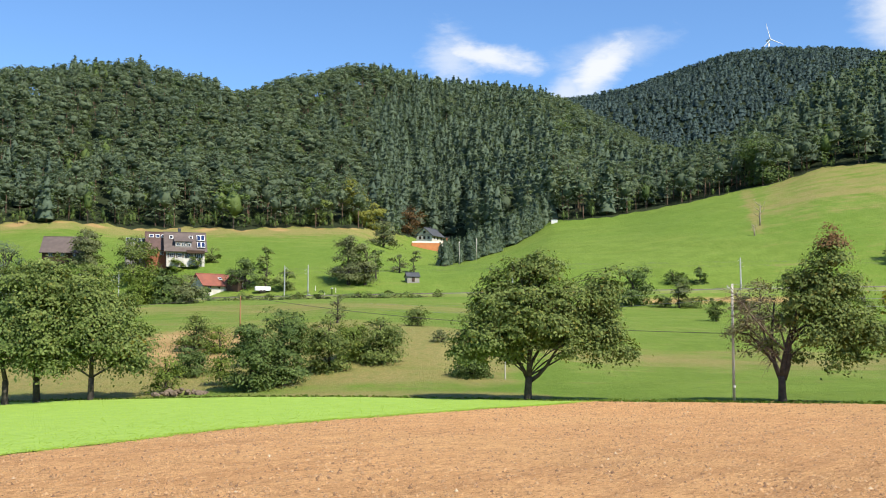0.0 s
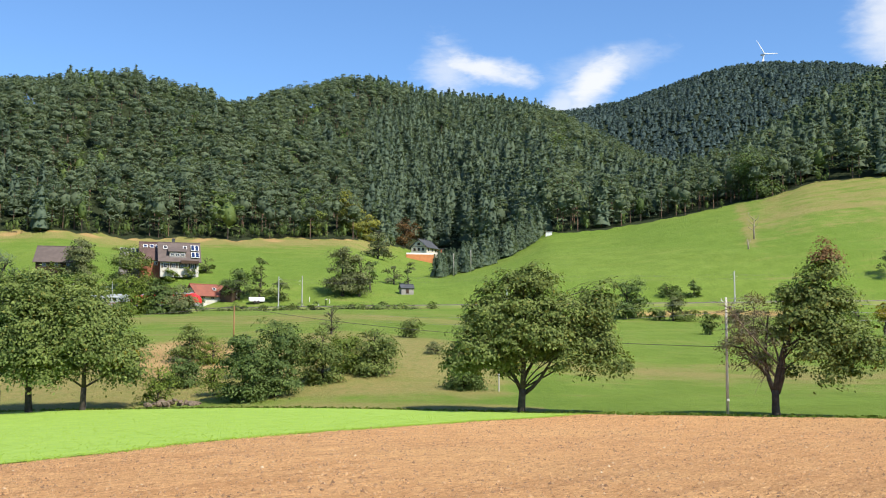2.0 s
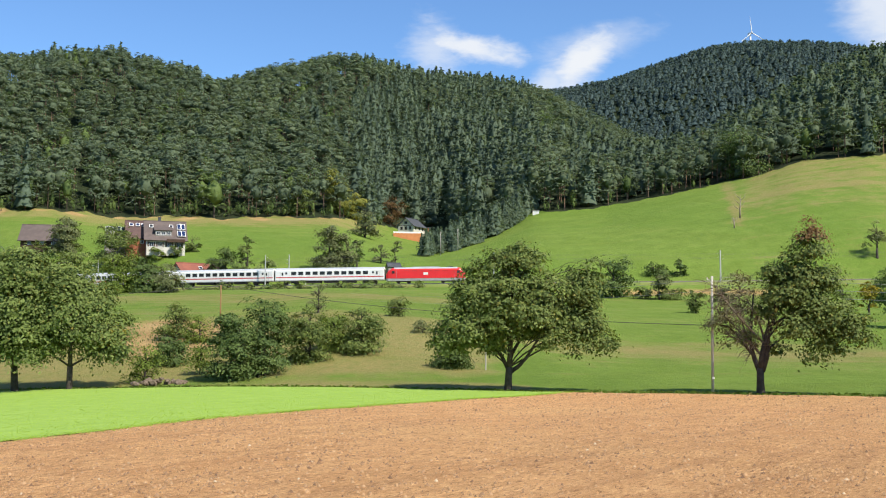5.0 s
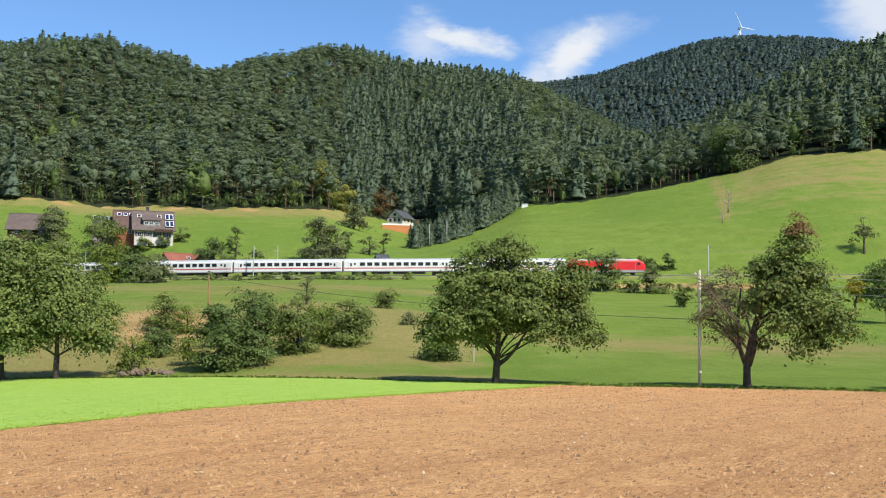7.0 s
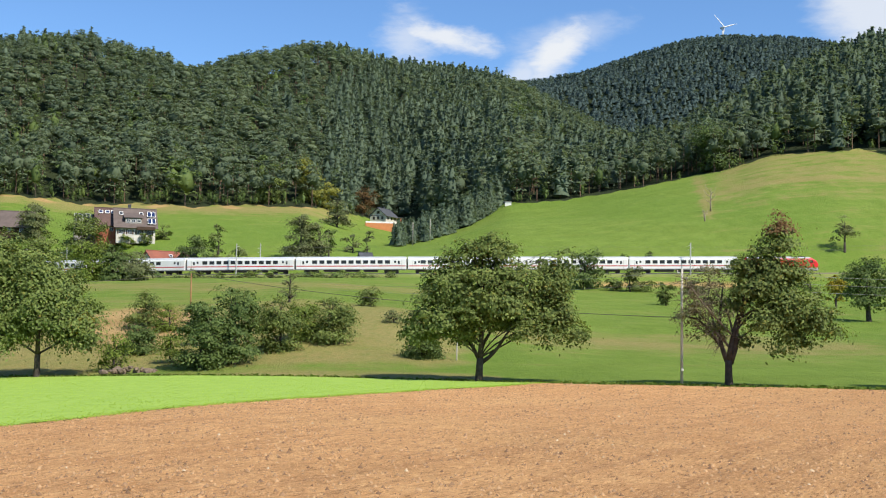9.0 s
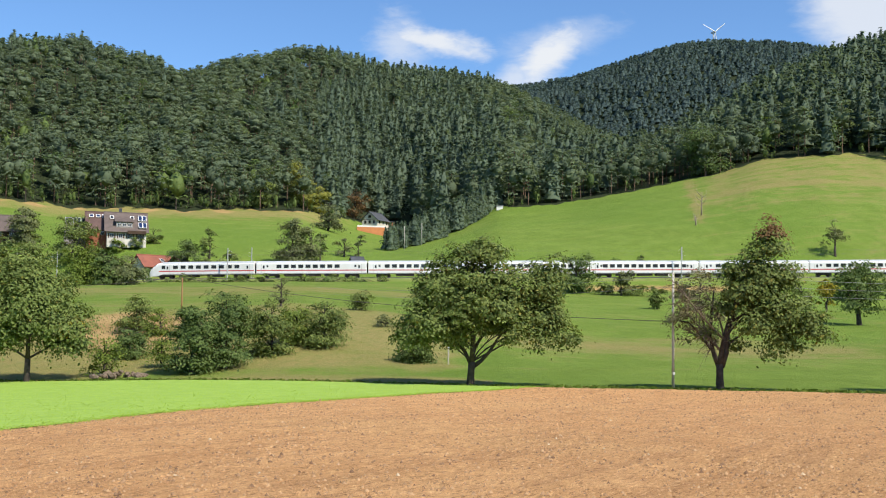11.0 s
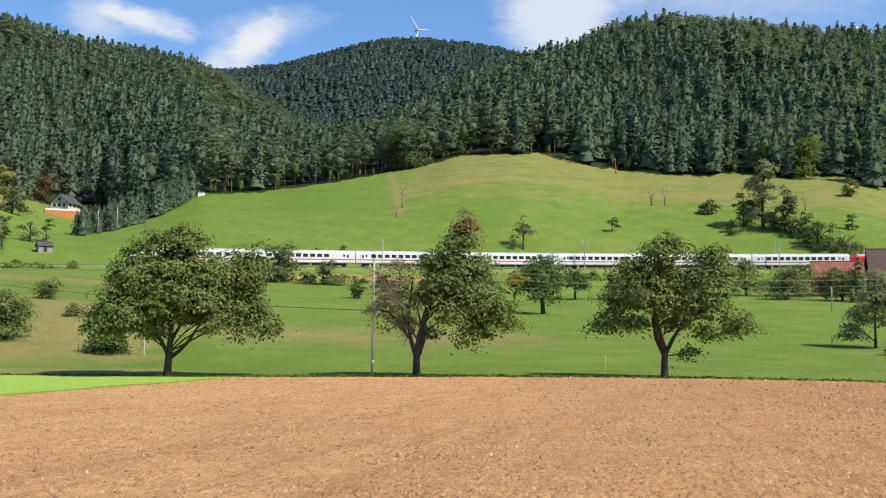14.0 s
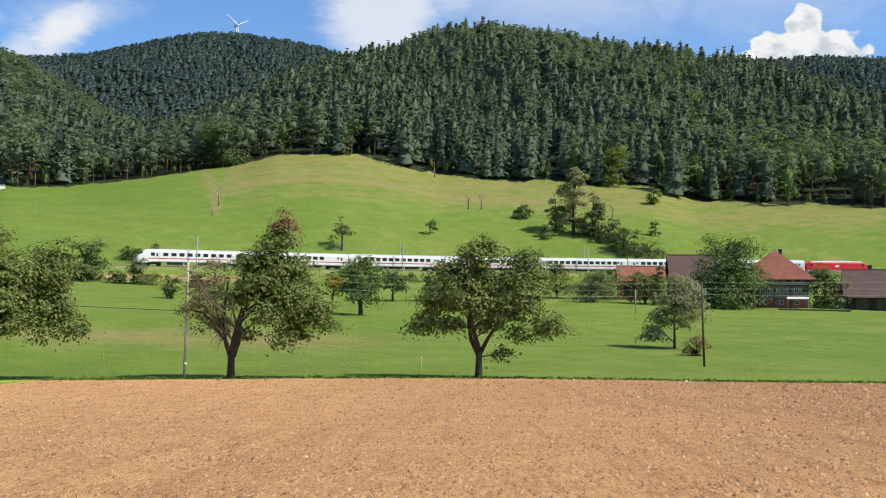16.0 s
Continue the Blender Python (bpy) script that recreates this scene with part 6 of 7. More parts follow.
# ---- buildings ----
def roof_slab(bm, a, b, c, d, thick):
    """A slab from four corners of its upper face."""
    a, b, c, d = (Vector(p) for p in (a, b, c, d))
    n = (b - a).cross(d - a).normalized()
    if n.z < 0:
        n = -n
    top = [bm.verts.new(p) for p in (a, b, c, d)]
    low = [bm.verts.new(p - n * thick) for p in (a, b, c, d)]
    bm.faces.new(top)
    bm.faces.new(low[::-1])
    for j in range(4):
        k = (j + 1) % 4
        bm.faces.new((top[j], low[j], low[k], top[k]))
    bmesh.ops.recalc_face_normals(bm, faces=bm.faces)
    return bm


def gable_house(name, m, L, W, wall_h, roof_h, walls, roof, label, over=0.6, hip=0.0, category="house", group=""):
    """Ridge along x; the front is -y. hip: how far the ridge's ends are drawn in. Returns the root."""
    root = empty(name, m, label, category, group)
    bm = bmesh.new()
    l, w = L / 2, W / 2
    lo = [bm.verts.new(p) for p in ((-l, -w, -1.2), (l, -w, -1.2), (l, w, -1.2), (-l, w, -1.2))]
    hi = [bm.verts.new(p) for p in ((-l, -w, wall_h), (l, -w, wall_h), (l, w, wall_h), (-l, w, wall_h))]
    bm.faces.new(lo[::-1])
    for j in range(4):
        k = (j + 1) % 4
        bm.faces.new((lo[j], lo[k], hi[k], hi[j]))
    if hip:
        bm.faces.new(hi)
    else:
        g = [bm.verts.new(p) for p in ((-l, 0, wall_h + roof_h - 0.15), (l, 0, wall_h + roof_h - 0.15))]
        bm.faces.new((hi[0], hi[3], g[0]))
        bm.faces.new((hi[2], hi[1], g[1]))
        bm.faces.new((hi[0], g[0], g[1], hi[1]))
        bm.faces.new((hi[3], hi[2], g[1], g[0]))
    bmesh.ops.recalc_face_normals(bm, faces=bm.faces)
    part("wall", bm, walls, root)
    s = roof_h / w
    ez, ey, ex = wall_h - over * s + 0.12, w + over, l + over * (1.0 if hip else 0.8)
    rz, rx = wall_h + roof_h + 0.12, (l - hip) if hip else ex
    for q in (-1, 1):
        part("roof", roof_slab(bmesh.new(), (-ex, q * ey, ez), (ex, q * ey, ez), (rx, 0, rz), (-rx, 0, rz), 0.22), roof, root)
    if hip:
        for q in (-1, 1):
            bm = bmesh.new()
            v = [bm.verts.new(p) for p in ((q * ex, -ey, ez), (q * ex, ey, ez), (q * rx, 0, rz))] + [bm.verts.new(p) for p in ((q * (ex - 0.02), -ey + 0.02, ez - 0.22), (q * (ex - 0.02), ey - 0.02, ez - 0.22), (q * (rx - 0.1), 0, rz - 0.22))]
            bm.faces.new(v[:3])
            bm.faces.new(v[3:][::-1])
            for j in range(3):
                k = (j + 1) % 3
                bm.faces.new((v[j], v[3 + j], v[3 + k], v[k]))
            bmesh.ops.recalc_face_normals(bm, faces=bm.faces)
            part("roof_hip", bm, roof, root)
    ridge = tube([(-rx, 0, rz + 0.02), (rx, 0, rz + 0.02)], [0.14, 0.14], 6)
    part("ridge", ridge, roof, root)
    return root


def window(root, m, w, h, frame_mat=None, glass=None, shutters=None):
    """A window on a face: m puts its centre, x along the wall, z up, -y outwards."""
    frame_mat = frame_mat or M_WHITE
    bm = bmesh.new()
    t = 0.09
    for a in ((-w / 2, -h / 2, w / 2, -h / 2 + t), (-w / 2, h / 2 - t, w / 2, h / 2), (-w / 2, -h / 2 + t, -w / 2 + t, h / 2 - t), (w / 2 - t, -h / 2 + t, w / 2, h / 2 - t), (-t / 3, -h / 2 + t, t / 3, h / 2 - t)):
        box(a[0], -0.06, a[1], a[2], 0.02, a[3], bm)
    win = part("window", bm, frame_mat, root, at=m)
    part("pane", box(-w / 2 + t / 2, -0.025, -h / 2 + t / 2, w / 2 - t / 2, 0.02, h / 2 - t / 2), glass or M_GLASS, win)
    if shutters:
        for s in (-1, 1):
            part("shutter", box(s * (w / 2 + 0.03), -0.07, -h / 2, s * (w / 2 + 0.42), 0.0, h / 2, bevel=0.01), shutters, win)
    return win


def chimney(root, x, y, z0, z1, mat=None):
    bm = box(x - 0.4, y - 0.4, z0, x + 0.4, y + 0.4, z1, bevel=0.03)
    box(x - 0.5, y - 0.5, z1, x + 0.5, y + 0.5, z1 + 0.15, bm)
    part("chimney", bm, mat or M_ROOF_DARK, root)


def facing(az, d, turn=0.0, lift=0.0):
    x, y, z = at_ground(az, d)
    return pose(x, y, z + lift, 0, 0, -az + turn)


def place_left_houses():
    h = gable_house("farmhouse", facing(-14.02, 310, 4, 0.4), 10.6, 11, 3.8, 5.2, M_PLASTER, M_ROOF_GREY, "large old house with big grey roof and white walls", 0.9)
    for x in (-4.0, -1.6, 0.9, 3.6):
        window(h, pose(x, -5.5, 2.0), 1.2, 1.3, shutters=M_DARK_WOOD)
    part("balcony", box(0.2, -6.6, 2.6, 5.2, -5.55, 3.5, bevel=0.03), M_DARK_WOOD, h)
    # dormer with its row of windows, lying on the front slope
    s = math.degrees(math.atan2(5.2, 5.5))
    part("dormer", box(-2.9, -5.0, 4.4, 1.6, -2.6, 6.1, bevel=0.04), M_GREY_WALL, h)
    part("dormer_roof", roof_slab(bmesh.new(), (-3.3, -5.4, 6.1), (2.0, -5.4, 6.1), (2.0, -1.9, 7.5), (-3.3, -1.9, 7.5), 0.18), M_ROOF_GREY, h)
    for x in (-2.1, -0.65, 0.8):
        window(h, pose(x, -5.04, 5.2), 1.1, 0.9)
    for i in range(2):
        for j in range(2):
            y, z = -4.9 + 2.3 * j, 4.6 + 2.17 * j
            p = part("solar_panel", box(-0.55, -1.2, 0.0, 0.55, 1.2, 0.1), M_WHITE, h, at=pose(3.75 + 1.15 * i, y + 0.2, z + 0.62, s))
            part("cells", box(-0.43, -1.05, 0.1, 0.43, 1.05, 0.115), M_SOLAR, p)
    for x in (-3.9, 1.6):
        p = part("roof_window", box(-0.55, -0.7, 0, 0.55, 0.7, 0.12), M_WHITE, h, at=pose(x, -2.0, 7.45, s))
        part("pane", box(-0.4, -0.55, 0.12, 0.4, 0.55, 0.13), M_GLASS, p)
    chimney(h, -1.5, 0.6, 8.0, 10.2)
    w = gable_house("house_wing", facing(-15.5, 312, 4, 0.6), 5.5, 9, 4.6, 5.0, M_BRICK_RED, M_ROOF_BROWN, "reddish house wing with glazed roof frames", 0.5)
    for x in (-1.4, 0.4, 2.0):
        p = part("roof_frame", box(-0.6, -0.6, 0, 0.6, 0.6, 0.12), M_WHITE, w, at=pose(x, -1.3, 8.45, math.degrees(math.atan2(5.0, 4.5))))
        part("pane", box(-0.45, -0.45, 0.12, 0.45, 0.45, 0.13), M_SOLAR, p)
    for x in (-1.6, 1.4):
        window(w, pose(x, -4.5, 3.3), 1.0, 1.1)
    t = empty("greenhouse_frame", facing(-16.45, 313, 4, -0.6), "white glazed frame on the house terrace", "greenhouse")
    for x in (-2.2, 0, 2.2):
        window(t, pose(x, 0, 9.0), 2.0, 1.5)
    part("base", box(-3.2, 0.03, -0.5, 3.2, 3.0, 8.2, bevel=0.03), M_GREY_WALL, t)
    r = gable_house("cottage", facing(-12.55, 283, 28, -0.6), 8.4, 7.0, 2.1, 2.7, M_PLASTER, M_ROOF_RED, "small white cottage with a red tiled roof", 0.8)
    for x in (-2.5, 0.2, 2.6):
        window(r, pose(x, -3.5, 1.3), 1.0, 1.0)
    p = part("roof_window", box(-0.5, -0.6, 0, 0.5, 0.6, 0.1), M_WHITE, r, at=pose(1.4, -2.0, 3.62, 37))
    part("pane", box(-0.38, -0.45, 0.1, 0.38, 0.45, 0.11), M_GLASS, p)
    sh = gable_house("wooden_shed", facing(-11.2, 281, 55), 4.6, 3.6, 2.0, 1.5, M_DARK_WOOD, M_ROOF_BROWN, "small dark wooden shed with brown roof", 0.35, category="shed")
    part("door", box(-0.5, -1.86, 0.0, 0.5, -1.81, 1.8), M_GREY_WALL, sh)
    far = gable_house("house", facing(-20.0, 338, -12, -1.6), 12, 9, 4.4, 4.4, M_DARK_WOOD, M_ROOF_GREY, "timber house with weathered grey-brown roof behind trees", 0.9)
    for x in (-3.5, 0, 3.5):
        window(far, pose(x, -4.5, 3.0), 1.1, 1.1)
    v = empty("utility_trailer", facing(-9.85, 275, 6), "white covered trailer parked beside the railway", "trailer")
    part("cover", loft([(-2.0, 0.95, 0.55, 1.3, 1.55), (-1.9, 1.0, 0.5, 1.35, 1.62), (1.9, 1.0, 0.5, 1.35, 1.62), (2.0, 0.95, 0.55, 1.3, 1.55)]), M_WHITE, v)
    for q in (-1.02, 1.02):
        for x in (-0.5, 0.35):
            bm = bmesh.new()
            bmesh.ops.create_cone(bm, cap_ends=True, segments=14, radius1=0.34, radius2=0.34, depth=0.2, matrix=pose(x, q, 0.33, 90))
            part("wheel", bm, M_UNDER, v)
    part("drawbar", tube([(2.0, 0, 0.5), (3.2, 0, 0.45)], [0.05, 0.04], 6), M_UNDER, v)


place_left_houses()


def place_chalet():
    t = empty("terrace_wall", facing(-0.95, 462, 8), "long orange terrace wall below the chalet", "wall")
    part("wall", box(-6.5, -1.5, -2, 6.5, 0, 2.5, bevel=0.05), M_ORANGE, t)
    part("railing", box(-6.4, -1.45, 2.5, 6.4, -1.38, 3.2), M_WHITE, t)
    h = gable_house("chalet", facing(-0.72, 477, 62, 2.0), 11, 8.0, 3.4, 3.4, M_PLASTER, M_ROOF_DARK, "white chalet with a dark steep roof", 0.9)
    for y in (-2.2, 0, 2.2):
        window(h, pose(-5.5, y, 2.1, 0, 0, -90), 1.1, 1.4, M_DARK_WOOD)
    window(h, pose(-5.5, 0, 4.6, 0, 0, -90), 1.4, 1.2, M_DARK_WOOD)
    for x in (-3.5, 0, 3.5):
        window(h, pose(x, -4.0, 2.0), 1.1, 1.2, M_DARK_WOOD)
    part("timber_frame", box(-5.56, -3.95, 3.2, -5.502, 3.95, 3.42), M_DARK_WOOD, h)
    chimney(h, 1.0, 0.8, 5.9, 7.6)
    b = empty("brick_outbuilding", facing(0.1, 484, 10, 2.0), "small reddish brick outbuilding beside the chalet", "outbuilding")
    part("wall", box(-1.8, -1.8, -1.5, 1.8, 1.8, 3.4, bevel=0.04), M_BRICK_RED, b)
    part("roof", box(-2.0, -2.0, 3.4, 2.0, 2.0, 3.65, bevel=0.03), M_ROOF_DARK, b)
    hut = gable_house("meadow_hut", facing(-1.7, 281, 15), 3.4, 2.4, 1.5, 0.9, M_GREY_WALL, M_ROOF_DARK, "small grey wooden hut in the meadow", 0.3, category="hut")
    part("door", box(-0.4, -1.26, 0, 0.4, -1.21, 1.4), M_DARK_WOOD, hut)
    wt = empty("water_trough_hut", facing(6.15, 424, 0), "small white box hut on the meadow's crest", "hut")
    part("wall", box(-1.3, -0.8, -0.5, 1.3, 0.8, 1.4, bevel=0.05), M_WHITE, wt)
    part("roof", box(-1.5, -1.0, 1.4, 1.5, 1.0, 1.55, bevel=0.02), M_GREY_WALL, wt)


place_chalet()


def place_farm():
    f = gable_house("farmhouse", facing(47.05, 244, 90, -0.2), 18, 14.0, 7.0, 5.6, M_GREY_WALL, M_ROOF_RED, "big farmhouse with red hipped roof and grey timber walls", 1.5, hip=5.5)
    # dark upper timber, with the shade under the eaves put into its colour
    part("timber_band", box(-9.06, -7.05, 5.3, -9.0, 7.05, 7.0), M_DARK_WOOD, f)
    part("base_wall", box(-9.07, -7.06, -1.2, -9.0, 7.06, 2.0), M_BRICK_RED, f)
    for y in np.linspace(-5.9, 5.9, 9):
        window(f, pose(-9.02, float(y), 3.6, 0, 0, -90), 0.85, 1.1, shutters=None)
    for y in np.linspace(-5.6, 5.6, 7):
        window(f, pose(-9.08, float(y), 5.0 + 1.0, 0, 0, -90), 0.8, 0.8)
    for y in (-4.5, -1.4, 2.0, 5.0):
        window(f, pose(-9.09, float(y), 1.0, 0, 0, -90), 0.9, 1.0)
    part("balcony", box(-10.1, -6.9, 4.55, -9.02, 6.9, 4.7), M_DARK_WOOD, f)
    part("balcony_rail", box(-10.12, -6.9, 4.7, -10.05, 6.9, 5.45), M_GREY_WALL, f)
    for y in np.linspace(-6.6, 6.6, 5):
        part("post", tube([(-10.05, float(y), -0.5), (-10.05, float(y), 4.6)], [0.09, 0.09], 6), M_DARK_WOOD, f)
    chimney(f, -3.2, -1.2, 10.6, 12.7)
    aw = empty("awning", facing(48.2, 231, 0), "white awning over the farm's terrace", "awning")
    part("cloth", roof_slab(bmesh.new(), (-2.2, -1.2, 2.0), (2.2, -1.2, 2.0), (2.2, 1.0, 2.5), (-2.2, 1.0, 2.5), 0.06), M_PLASTER, aw)
    for x in (-2.0, 2.0):
        for y in (-1.1, 0.9):
            part("post", tube([(x, y, -0.3), (x, y, 2.05)], [0.04, 0.04], 6), M_WHITE, aw)
    b = gable_house("barn", facing(40.1, 252, 5, 0.1), 10.5, 8, 4.2, 3.2, M_BRICK_RED, M_ROOF_RED, "brick-red barn with orange tiled roof", 0.6, category="barn")
    for x in (1.0, 2.6, 4.2):
        window(b, pose(x, -4.0, 1.8), 1.2, 2.0)
    part("gate", box(-4.2, -4.06, 0, -1.4, -4.01, 3.2), M_DARK_WOOD, b)
    c = gable_house("barn", facing(42.75, 256, 8, 0.3), 10, 9, 5.0, 5.0, M_DARK_WOOD, M_ROOF_BROWN, "tall dark timber barn with brown roof", 0.8, category="barn")
    part("gate", box(-2.0, -4.56, 0, 1.4, -4.51, 3.4), M_GREY_WALL, c)
    s = gable_house("farm_shed", facing(50.6, 240, 10), 4.6, 5.5, 2.6, 2.6, M_GREY_WALL, M_ROOF_RED, "farm shed with faded red tiled roof", 0.5, category="shed")
    part("door", box(-0.6, -2.81, 0, 0.6, -2.76, 2.0), M_DARK_WOOD, s)
    r = gable_house("barn", facing(53.1, 243, 6), 22, 11, 3.4, 5.2, M_DARK_WOOD, M_ROOF_BROWN, "long dark barn with a wide brown roof", 1.0, category="barn")
    chimney(r, -6.0, 0.5, 7.4, 9.6)
    for x in (-8, -4, 0, 4, 8):
        part("gate", box(x - 1.2, -5.56, 0, x + 1.2, -5.51, 2.6), M_POLE_DARK, r)
    w = empty("garden_wall", facing(49.0, 226, 0), "low pale stone wall in front of the farm", "wall")
    part("wall", box(-7, -0.2, -0.6, 7, 0.2, 0.3, bevel=0.05), M_STONE, w)
    k = empty("hay_rack", facing(37.2, 252, 10), "brown wooden hay rack in the meadow", "hay rack")
    for z in (0.7, 1.15, 1.6):
        part("rail", box(-1.5, -0.5, z, 1.5, -0.42, z + 0.22), M_POLE_ORANGE, k)
    for x in (-1.4, 1.4):
        for y in (-0.45, 0.45):
            part("leg", box(x - 0.06, y - 0.06, -0.3, x + 0.06, y + 0.06, 1.8), M_POLE_DARK, k)
    part("roof", roof_slab(bmesh.new(), (-1.8, -0.9, 1.75), (1.8, -0.9, 1.75), (1.8, 0.8, 2.2), (-1.8, 0.8, 2.2), 0.08), M_ROOF_BROWN, k)


place_farm()


# ---- poles and wires ----
def pole(az, d, h, r, mat, label, lean=0.0, arm=False):
    x, y, z = at_ground(az, d)
    root = empty("utility_pole", pose(x, y, z, 0, lean, -az), label, "utility pole", "utility poles")
    part("post", tube([(0, 0, -0.5), (0, 0, h * 0.5), (0, 0, h)], [r, r * 0.88, r * 0.75], 10), mat, root, smooth=True)
    if arm:
        for k, q in enumerate((-0.25, 0.25, 0.0)):
            zz = h - 0.25 - 0.45 * k
            part("insulator", tube([(q * 0.6, 0, zz), (q * 1.1, 0, zz + 0.02), (q * 1.1, 0, zz + 0.16)], [0.025, 0.03, 0.05], 6), M_WHITE, root)
    return (root.matrix_basis @ pose(0, 0, h)).translation


def wire(a, b, sag, r, mat, label):
    pts = [tuple(Vector(a).lerp(Vector(b), t) - Vector((0, 0, sag * 4 * t * (1 - t)))) for t in np.linspace(0, 1, 25)]
    return tagged(part("overhead_wire", tube(pts, [r] * 25, 4), mat), label, "wire", "overhead wires")


top_b = pole(15.52, 66.2, 7.2, 0.095, M_POLE, "weathered grey utility pole at the field's edge", 0.3, True)
x, y, z = at_ground(15.52, 66.2)
plate = tagged(new("pole_plate", bpy.data.meshes.new("pole_plate")), "small white marker plate on the utility pole", "plate")
bm = box(-0.02, -0.16, -0.07, 0.12, -0.13, 0.07, bevel=0.01)
bm.to_mesh(plate.data)
bm.free()
plate.data.materials.append(M_WHITE)
plate.matrix_basis = pose(x, y, z + 0.95, 0, 0, -15.5)
top_d = pole(43.45, 92, 7.2, 0.11, M_POLE_DARK, "dark wooden utility pole in the meadow", -1.6, True)
top_o = pole(-11.02, 110, 4.2, 0.09, M_POLE_ORANGE, "thin orange-brown wooden pole on the slope", 0.0)
top_g = pole(39.85, 190, 4.2, 0.10, M_POLE, "pale thin post near the farm")
pole(0.9, 334, 7.5, 0.12, M_POLE, "pale utility pole before the young firs")
pole(1.85, 349, 7.5, 0.12, M_POLE, "pale utility pole before the young firs")
right_end = Vector((*polar(66, 150), 8.5))
for k in range(3):
    o = Vector((0, 0, -0.05 - 0.5 * k))
    wire(top_b + o, top_d + o, 0.55, 0.009, M_WIRE_PALE, "thin bright power line above the meadow")
    wire(top_d + o, right_end + o * 2.0, 0.4, 0.009, M_WIRE_PALE, "thin bright power line above the meadow")
for k in range(2):
    wire(Vector((*polar(-4, 150), 6.6 - 0.8 * k)), top_b - Vector((0, 0, 0.2 + 0.7 * k)), 0.7, 0.009, M_WIRE_PALE, "thin bright power line above the meadow")
wire(top_o, Vector((*polar(15.5, 66), 1.95)), 0.7, 0.02, M_WIRE, "thin dark wire across the meadow")
wire(Vector((*polar(-30, 118), 4.0)), top_o, 0.7, 0.02, M_WIRE, "thin dark wire across the meadow")


# ---- small things on the meadows ----
def marker(az, d, h, mat, label, r=0.04):
    x, y, z = at_ground(az, d)
    root = empty("marker_post", pose(x, y, z, 0, 0, -az), label, "post", "marker posts")
    part("post", tube([(0, 0, -0.3), (0, 0, h * 0.94), (0, 0, h)], [r, r, r * 0.5], 6), mat, root)
    part("cap", tube([(0, 0, h * 0.8), (0, 0, h * 0.9)], [r * 1.25, r * 1.25], 6), M_WHITE, root)


marker(28.2, 75, 1.1, M_YELLOW, "short yellow marker post at the field")
for az, d in ((-7.3, 262), (-6.8, 263), (-6.5, 264), (-5.9, 268), (-7.9, 261), (-7.0, 272)):
    marker(az, d, 1.3, M_WHITE, "short white post beside the track", 0.07)
marker(-6.1, 266, 2.0, M_LEAF_LIGHT, "pale green signal post beside the track", 0.25)
marker(3.4, 84, 1.6, M_POLE, "grey fence post on the bank", 0.06)


def snag(az, d, h, mat, label, seed):
    """A dead tree: a bare, forked stem."""
    rng = np.random.default_rng(seed)
    x, y, z = at_ground(az, d)
    root = empty("dead_tree", pose(x, y, z, 0, 0, -az), label, "dead tree", "dead trees")
    part("stem", tube([(0, 0, -0.4), (rng.normal() * 0.1, 0, h * 0.4), (rng.normal() * 0.25, 0, h * 0.72), (rng.normal() * 0.5, 0.1, h)], [0.28, 0.2, 0.14, 0.04], 7), mat, root, smooth=True)
    for k in range(5):
        q = h * (0.35 + 0.12 * k)
        s = 1 if k % 2 else -1
        part("branch", tube([(0.02 * s, 0, q), (s * 0.25 * h * (0.6 + 0.3 * rng.random()), rng.normal() * 0.4, q + h * 0.16), (s * 0.3 * h * (0.6 + 0.4 * rng.random()), rng.normal() * 0.5, q + h * 0.34)], [0.1, 0.06, 0.02], 5), mat, root, smooth=True)


snag(17.05, 338, 7.5, M_BARK_PALE, "pale dead tree standing on the hillside meadow", 1)
snag(16.75, 323, 3.2, M_BARK_PALE, "short pale dead stump with twigs", 2)
snag(31.4, 363, 6.5, M_BARK_PALE, "pale dead tree on the hillside", 3)
snag(30.7, 362, 4.5, M_TWIG, "thin bare dead tree on the hillside", 4)
snag(28.8, 424, 6.5, M_POLE_ORANGE, "orange-brown dead tree below the wood", 5)
snag(38.6, 363, 4.0, M_BARK_PALE, "short pale dead tree on the hillside", 6)


def stone_pile(az, d, n, w, seed):
    rng = np.random.default_rng(seed)
    x, y, z = at_ground(az, d)
    root = empty("stone_pile", pose(x, y, z, 0, 0, -az), "heap of brown field stones under a bush", "stones")
    for k in range(n):
        bm = bmesh.new()
        bmesh.ops.create_icosphere(bm, subdivisions=1, radius=0.16 + 0.22 * rng.random())
        for v in bm.verts:
            v.co *= 0.75 + 0.5 * rng.random()
            v.co.z *= 0.7
        r = w * (rng.random() - 0.5)
        part("stone", bm, M_STONE, root, at=pose(r, rng.normal() * 0.5, 0.1 + 0.45 * rng.random() * (1 - abs(r) / w * 2), 0, 0, 360 * rng.random()))


stone_pile(-14.1, 80.5, 34, 4.0, 9)


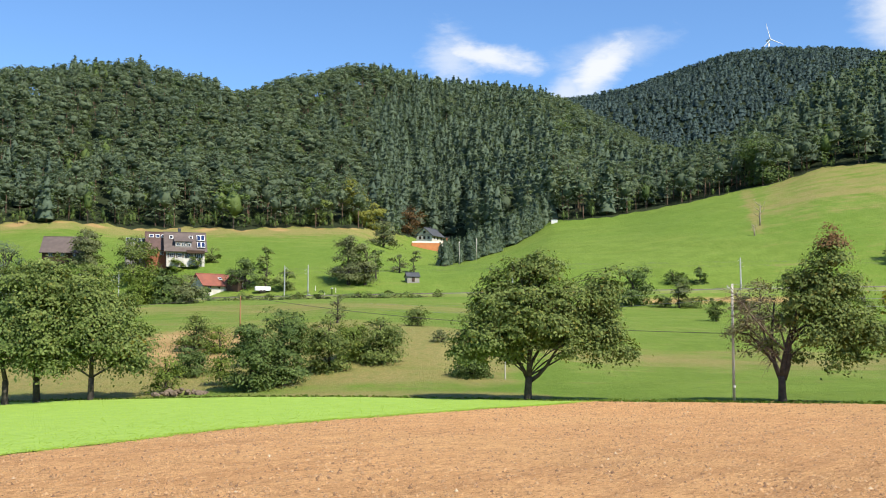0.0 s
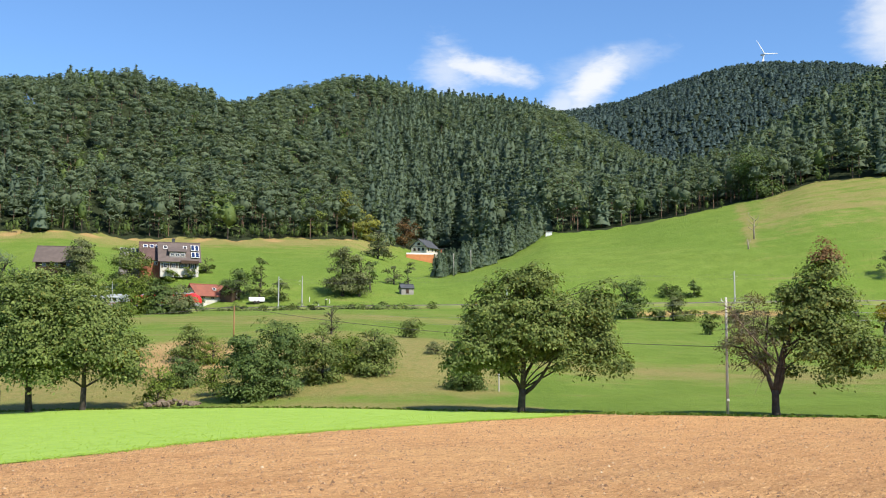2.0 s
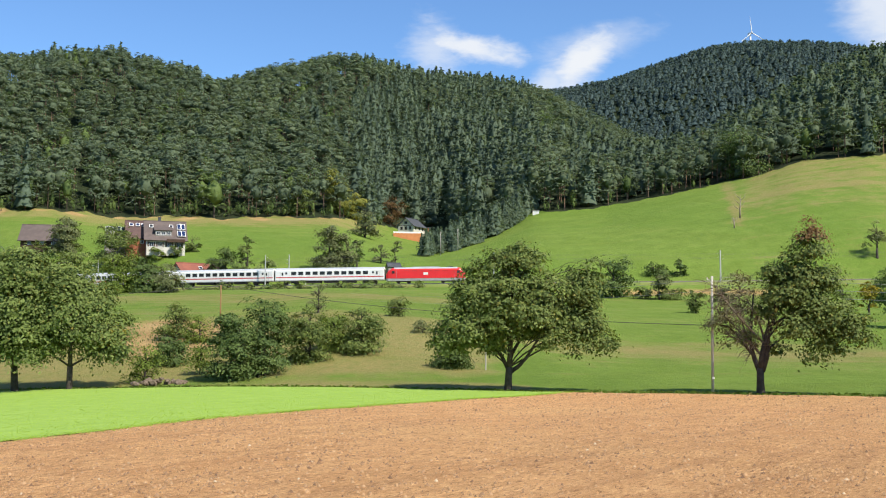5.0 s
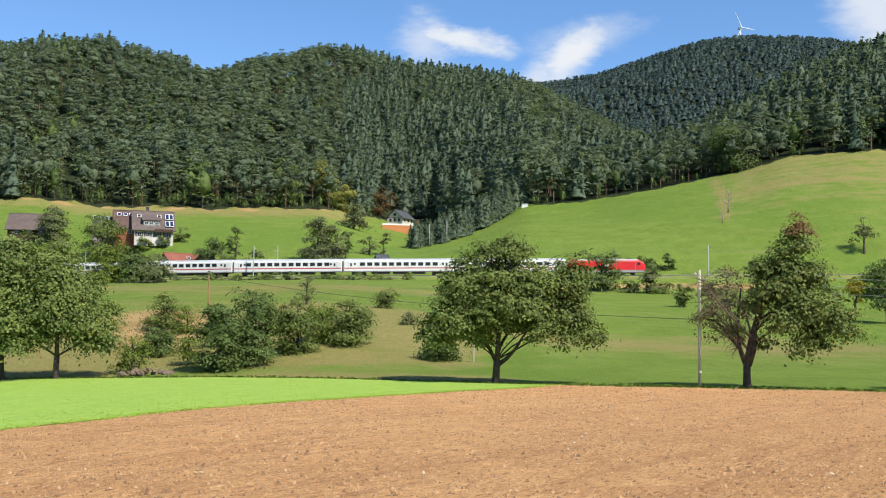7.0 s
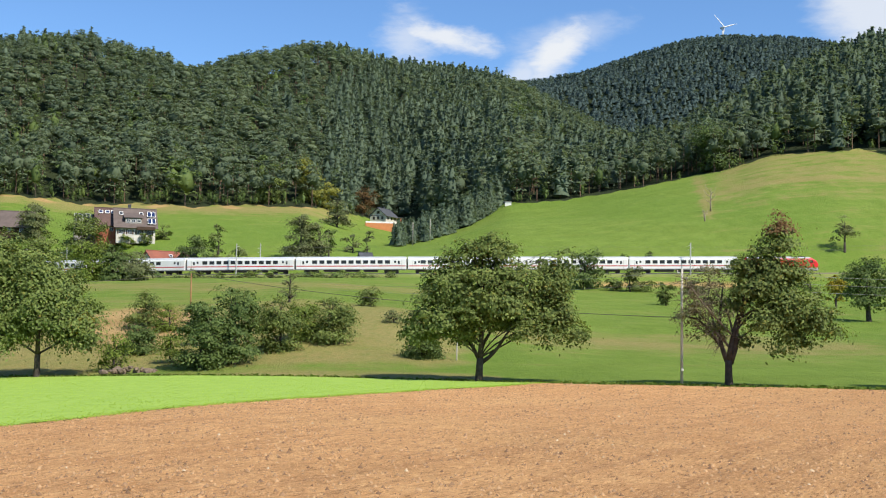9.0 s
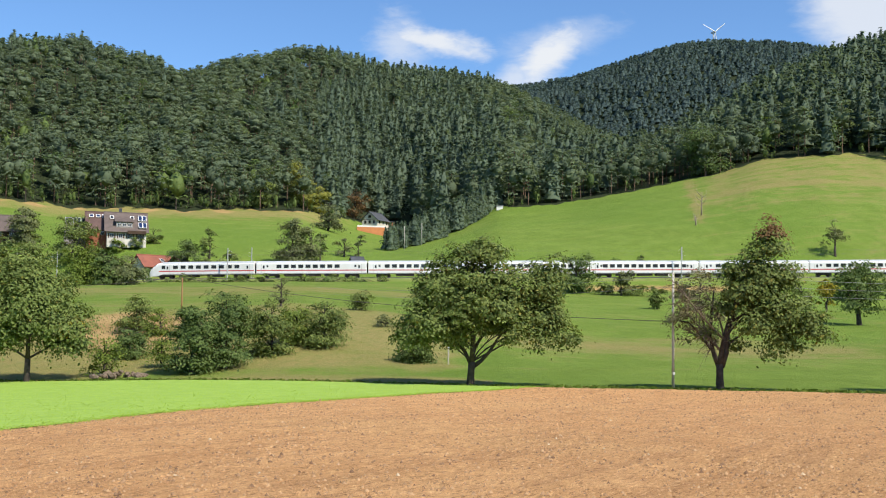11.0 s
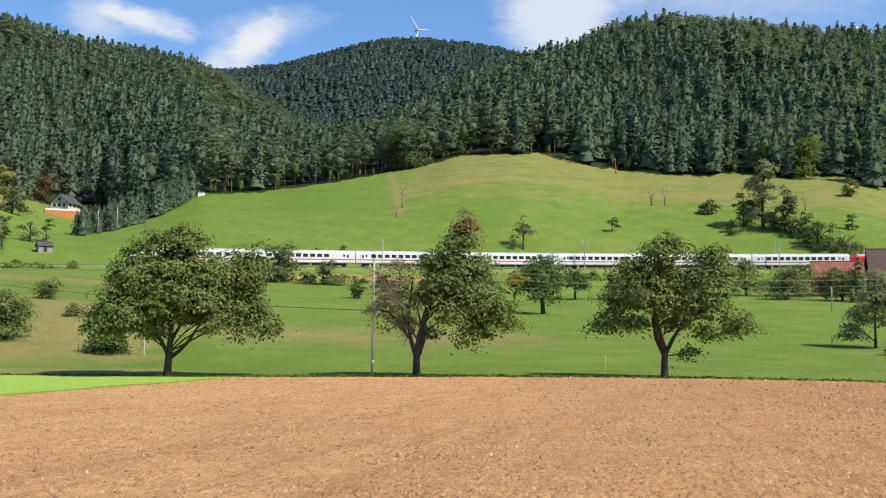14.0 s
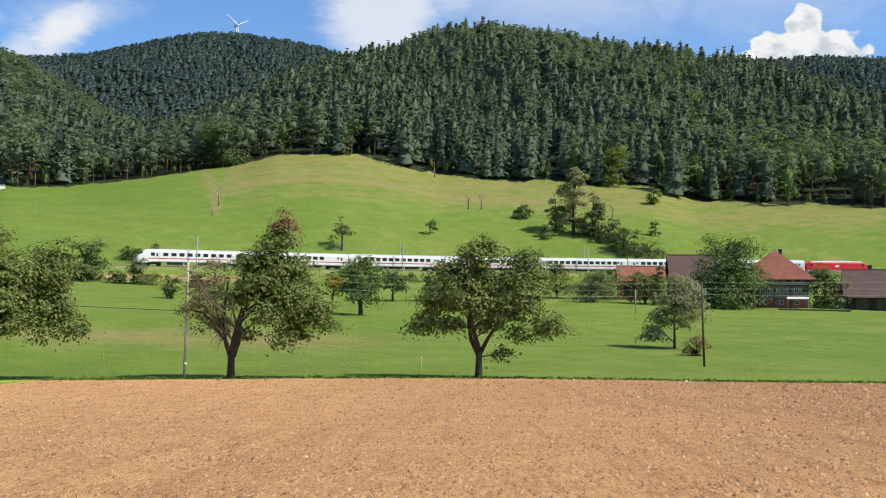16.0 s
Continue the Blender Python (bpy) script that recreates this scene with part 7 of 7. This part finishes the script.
def road_strip():
    a = np.linspace(-9.6, 1.5, 60)
    d = np.interp(a, FINE, d_track) + 9.5 + 1.5 * np.sin(a / 2.2)
    v = []
    for k, off in enumerate((-1.5, 1.5)):
        x, y = (d + off) * np.sin(np.radians(a)), (d + off) * np.cos(np.radians(a))
        v.append(np.stack([x, y, land(x, y) + 0.12], -1))
    V = np.stack(v, 1).reshape(-1, 3)
    i = np.arange(59) * 2
    tagged(new("farm_road", mesh_np("farm_road", V, np.stack([i, i + 1, i + 3, i + 2], -1)[:, ::-1], [M_ROAD])), "pale narrow farm road beside the railway", "road", kind="structure")


road_strip()
# scrub along the railway's foot
rng = np.random.default_rng(31)
for k in range(26):
    az = -12.5 + 0.62 * k + 0.25 * rng.normal() if k < 20 else 20 + 3.4 * (k - 20) + rng.normal()
    d = float(np.interp(az, FINE, d_track)) - 6.5 - 2.5 * rng.random()
    bush("shrub", az, d, 1.0 + 0.9 * rng.random(), 4.5 + 3 * rng.random(), "low weedy scrub along the railway bank", M_LEAF if k % 3 else M_LEAF_DARK, 900 + k, 330, 0.24, 0.02, category="shrub", group="railway scrub", trunk=0.05, n=6, sink=0.3)


def motions():
    """The train runs along its line; the turbine turns."""
    times = [float(t) for t in range(17)]

    def rows(middle, half):
        out = []
        for t in times:
            s = 101.06 + 22.74 * (t - 9) - 0.0033 * (t - 9) ** 2 - middle
            (x0, y0, z0, _), (x1, y1, z1, _) = on_track(s - half), on_track(s + half)
            yaw = math.degrees(math.atan2(y1 - y0, x1 - x0))
            climb = math.degrees(math.atan2(z1 - z0, math.hypot(x1 - x0, y1 - y0)))
            out.append((t, pose((x0 + x1) / 2, (y0 + y1) / 2, (z0 + z1) / 2, 0, -climb, yaw)))
        return out

    walk(LOCO, rows(9.6, 5.3))
    for k, car in enumerate(CARS):
        walk(car, rows(19.2 + 26.4 * (k + 0.5), 9.5))
    walk(ROTOR, [(t, pose(0, -5.2, 0, 0, -17 + 49.8 * t, 0)) for t in times])


motions()
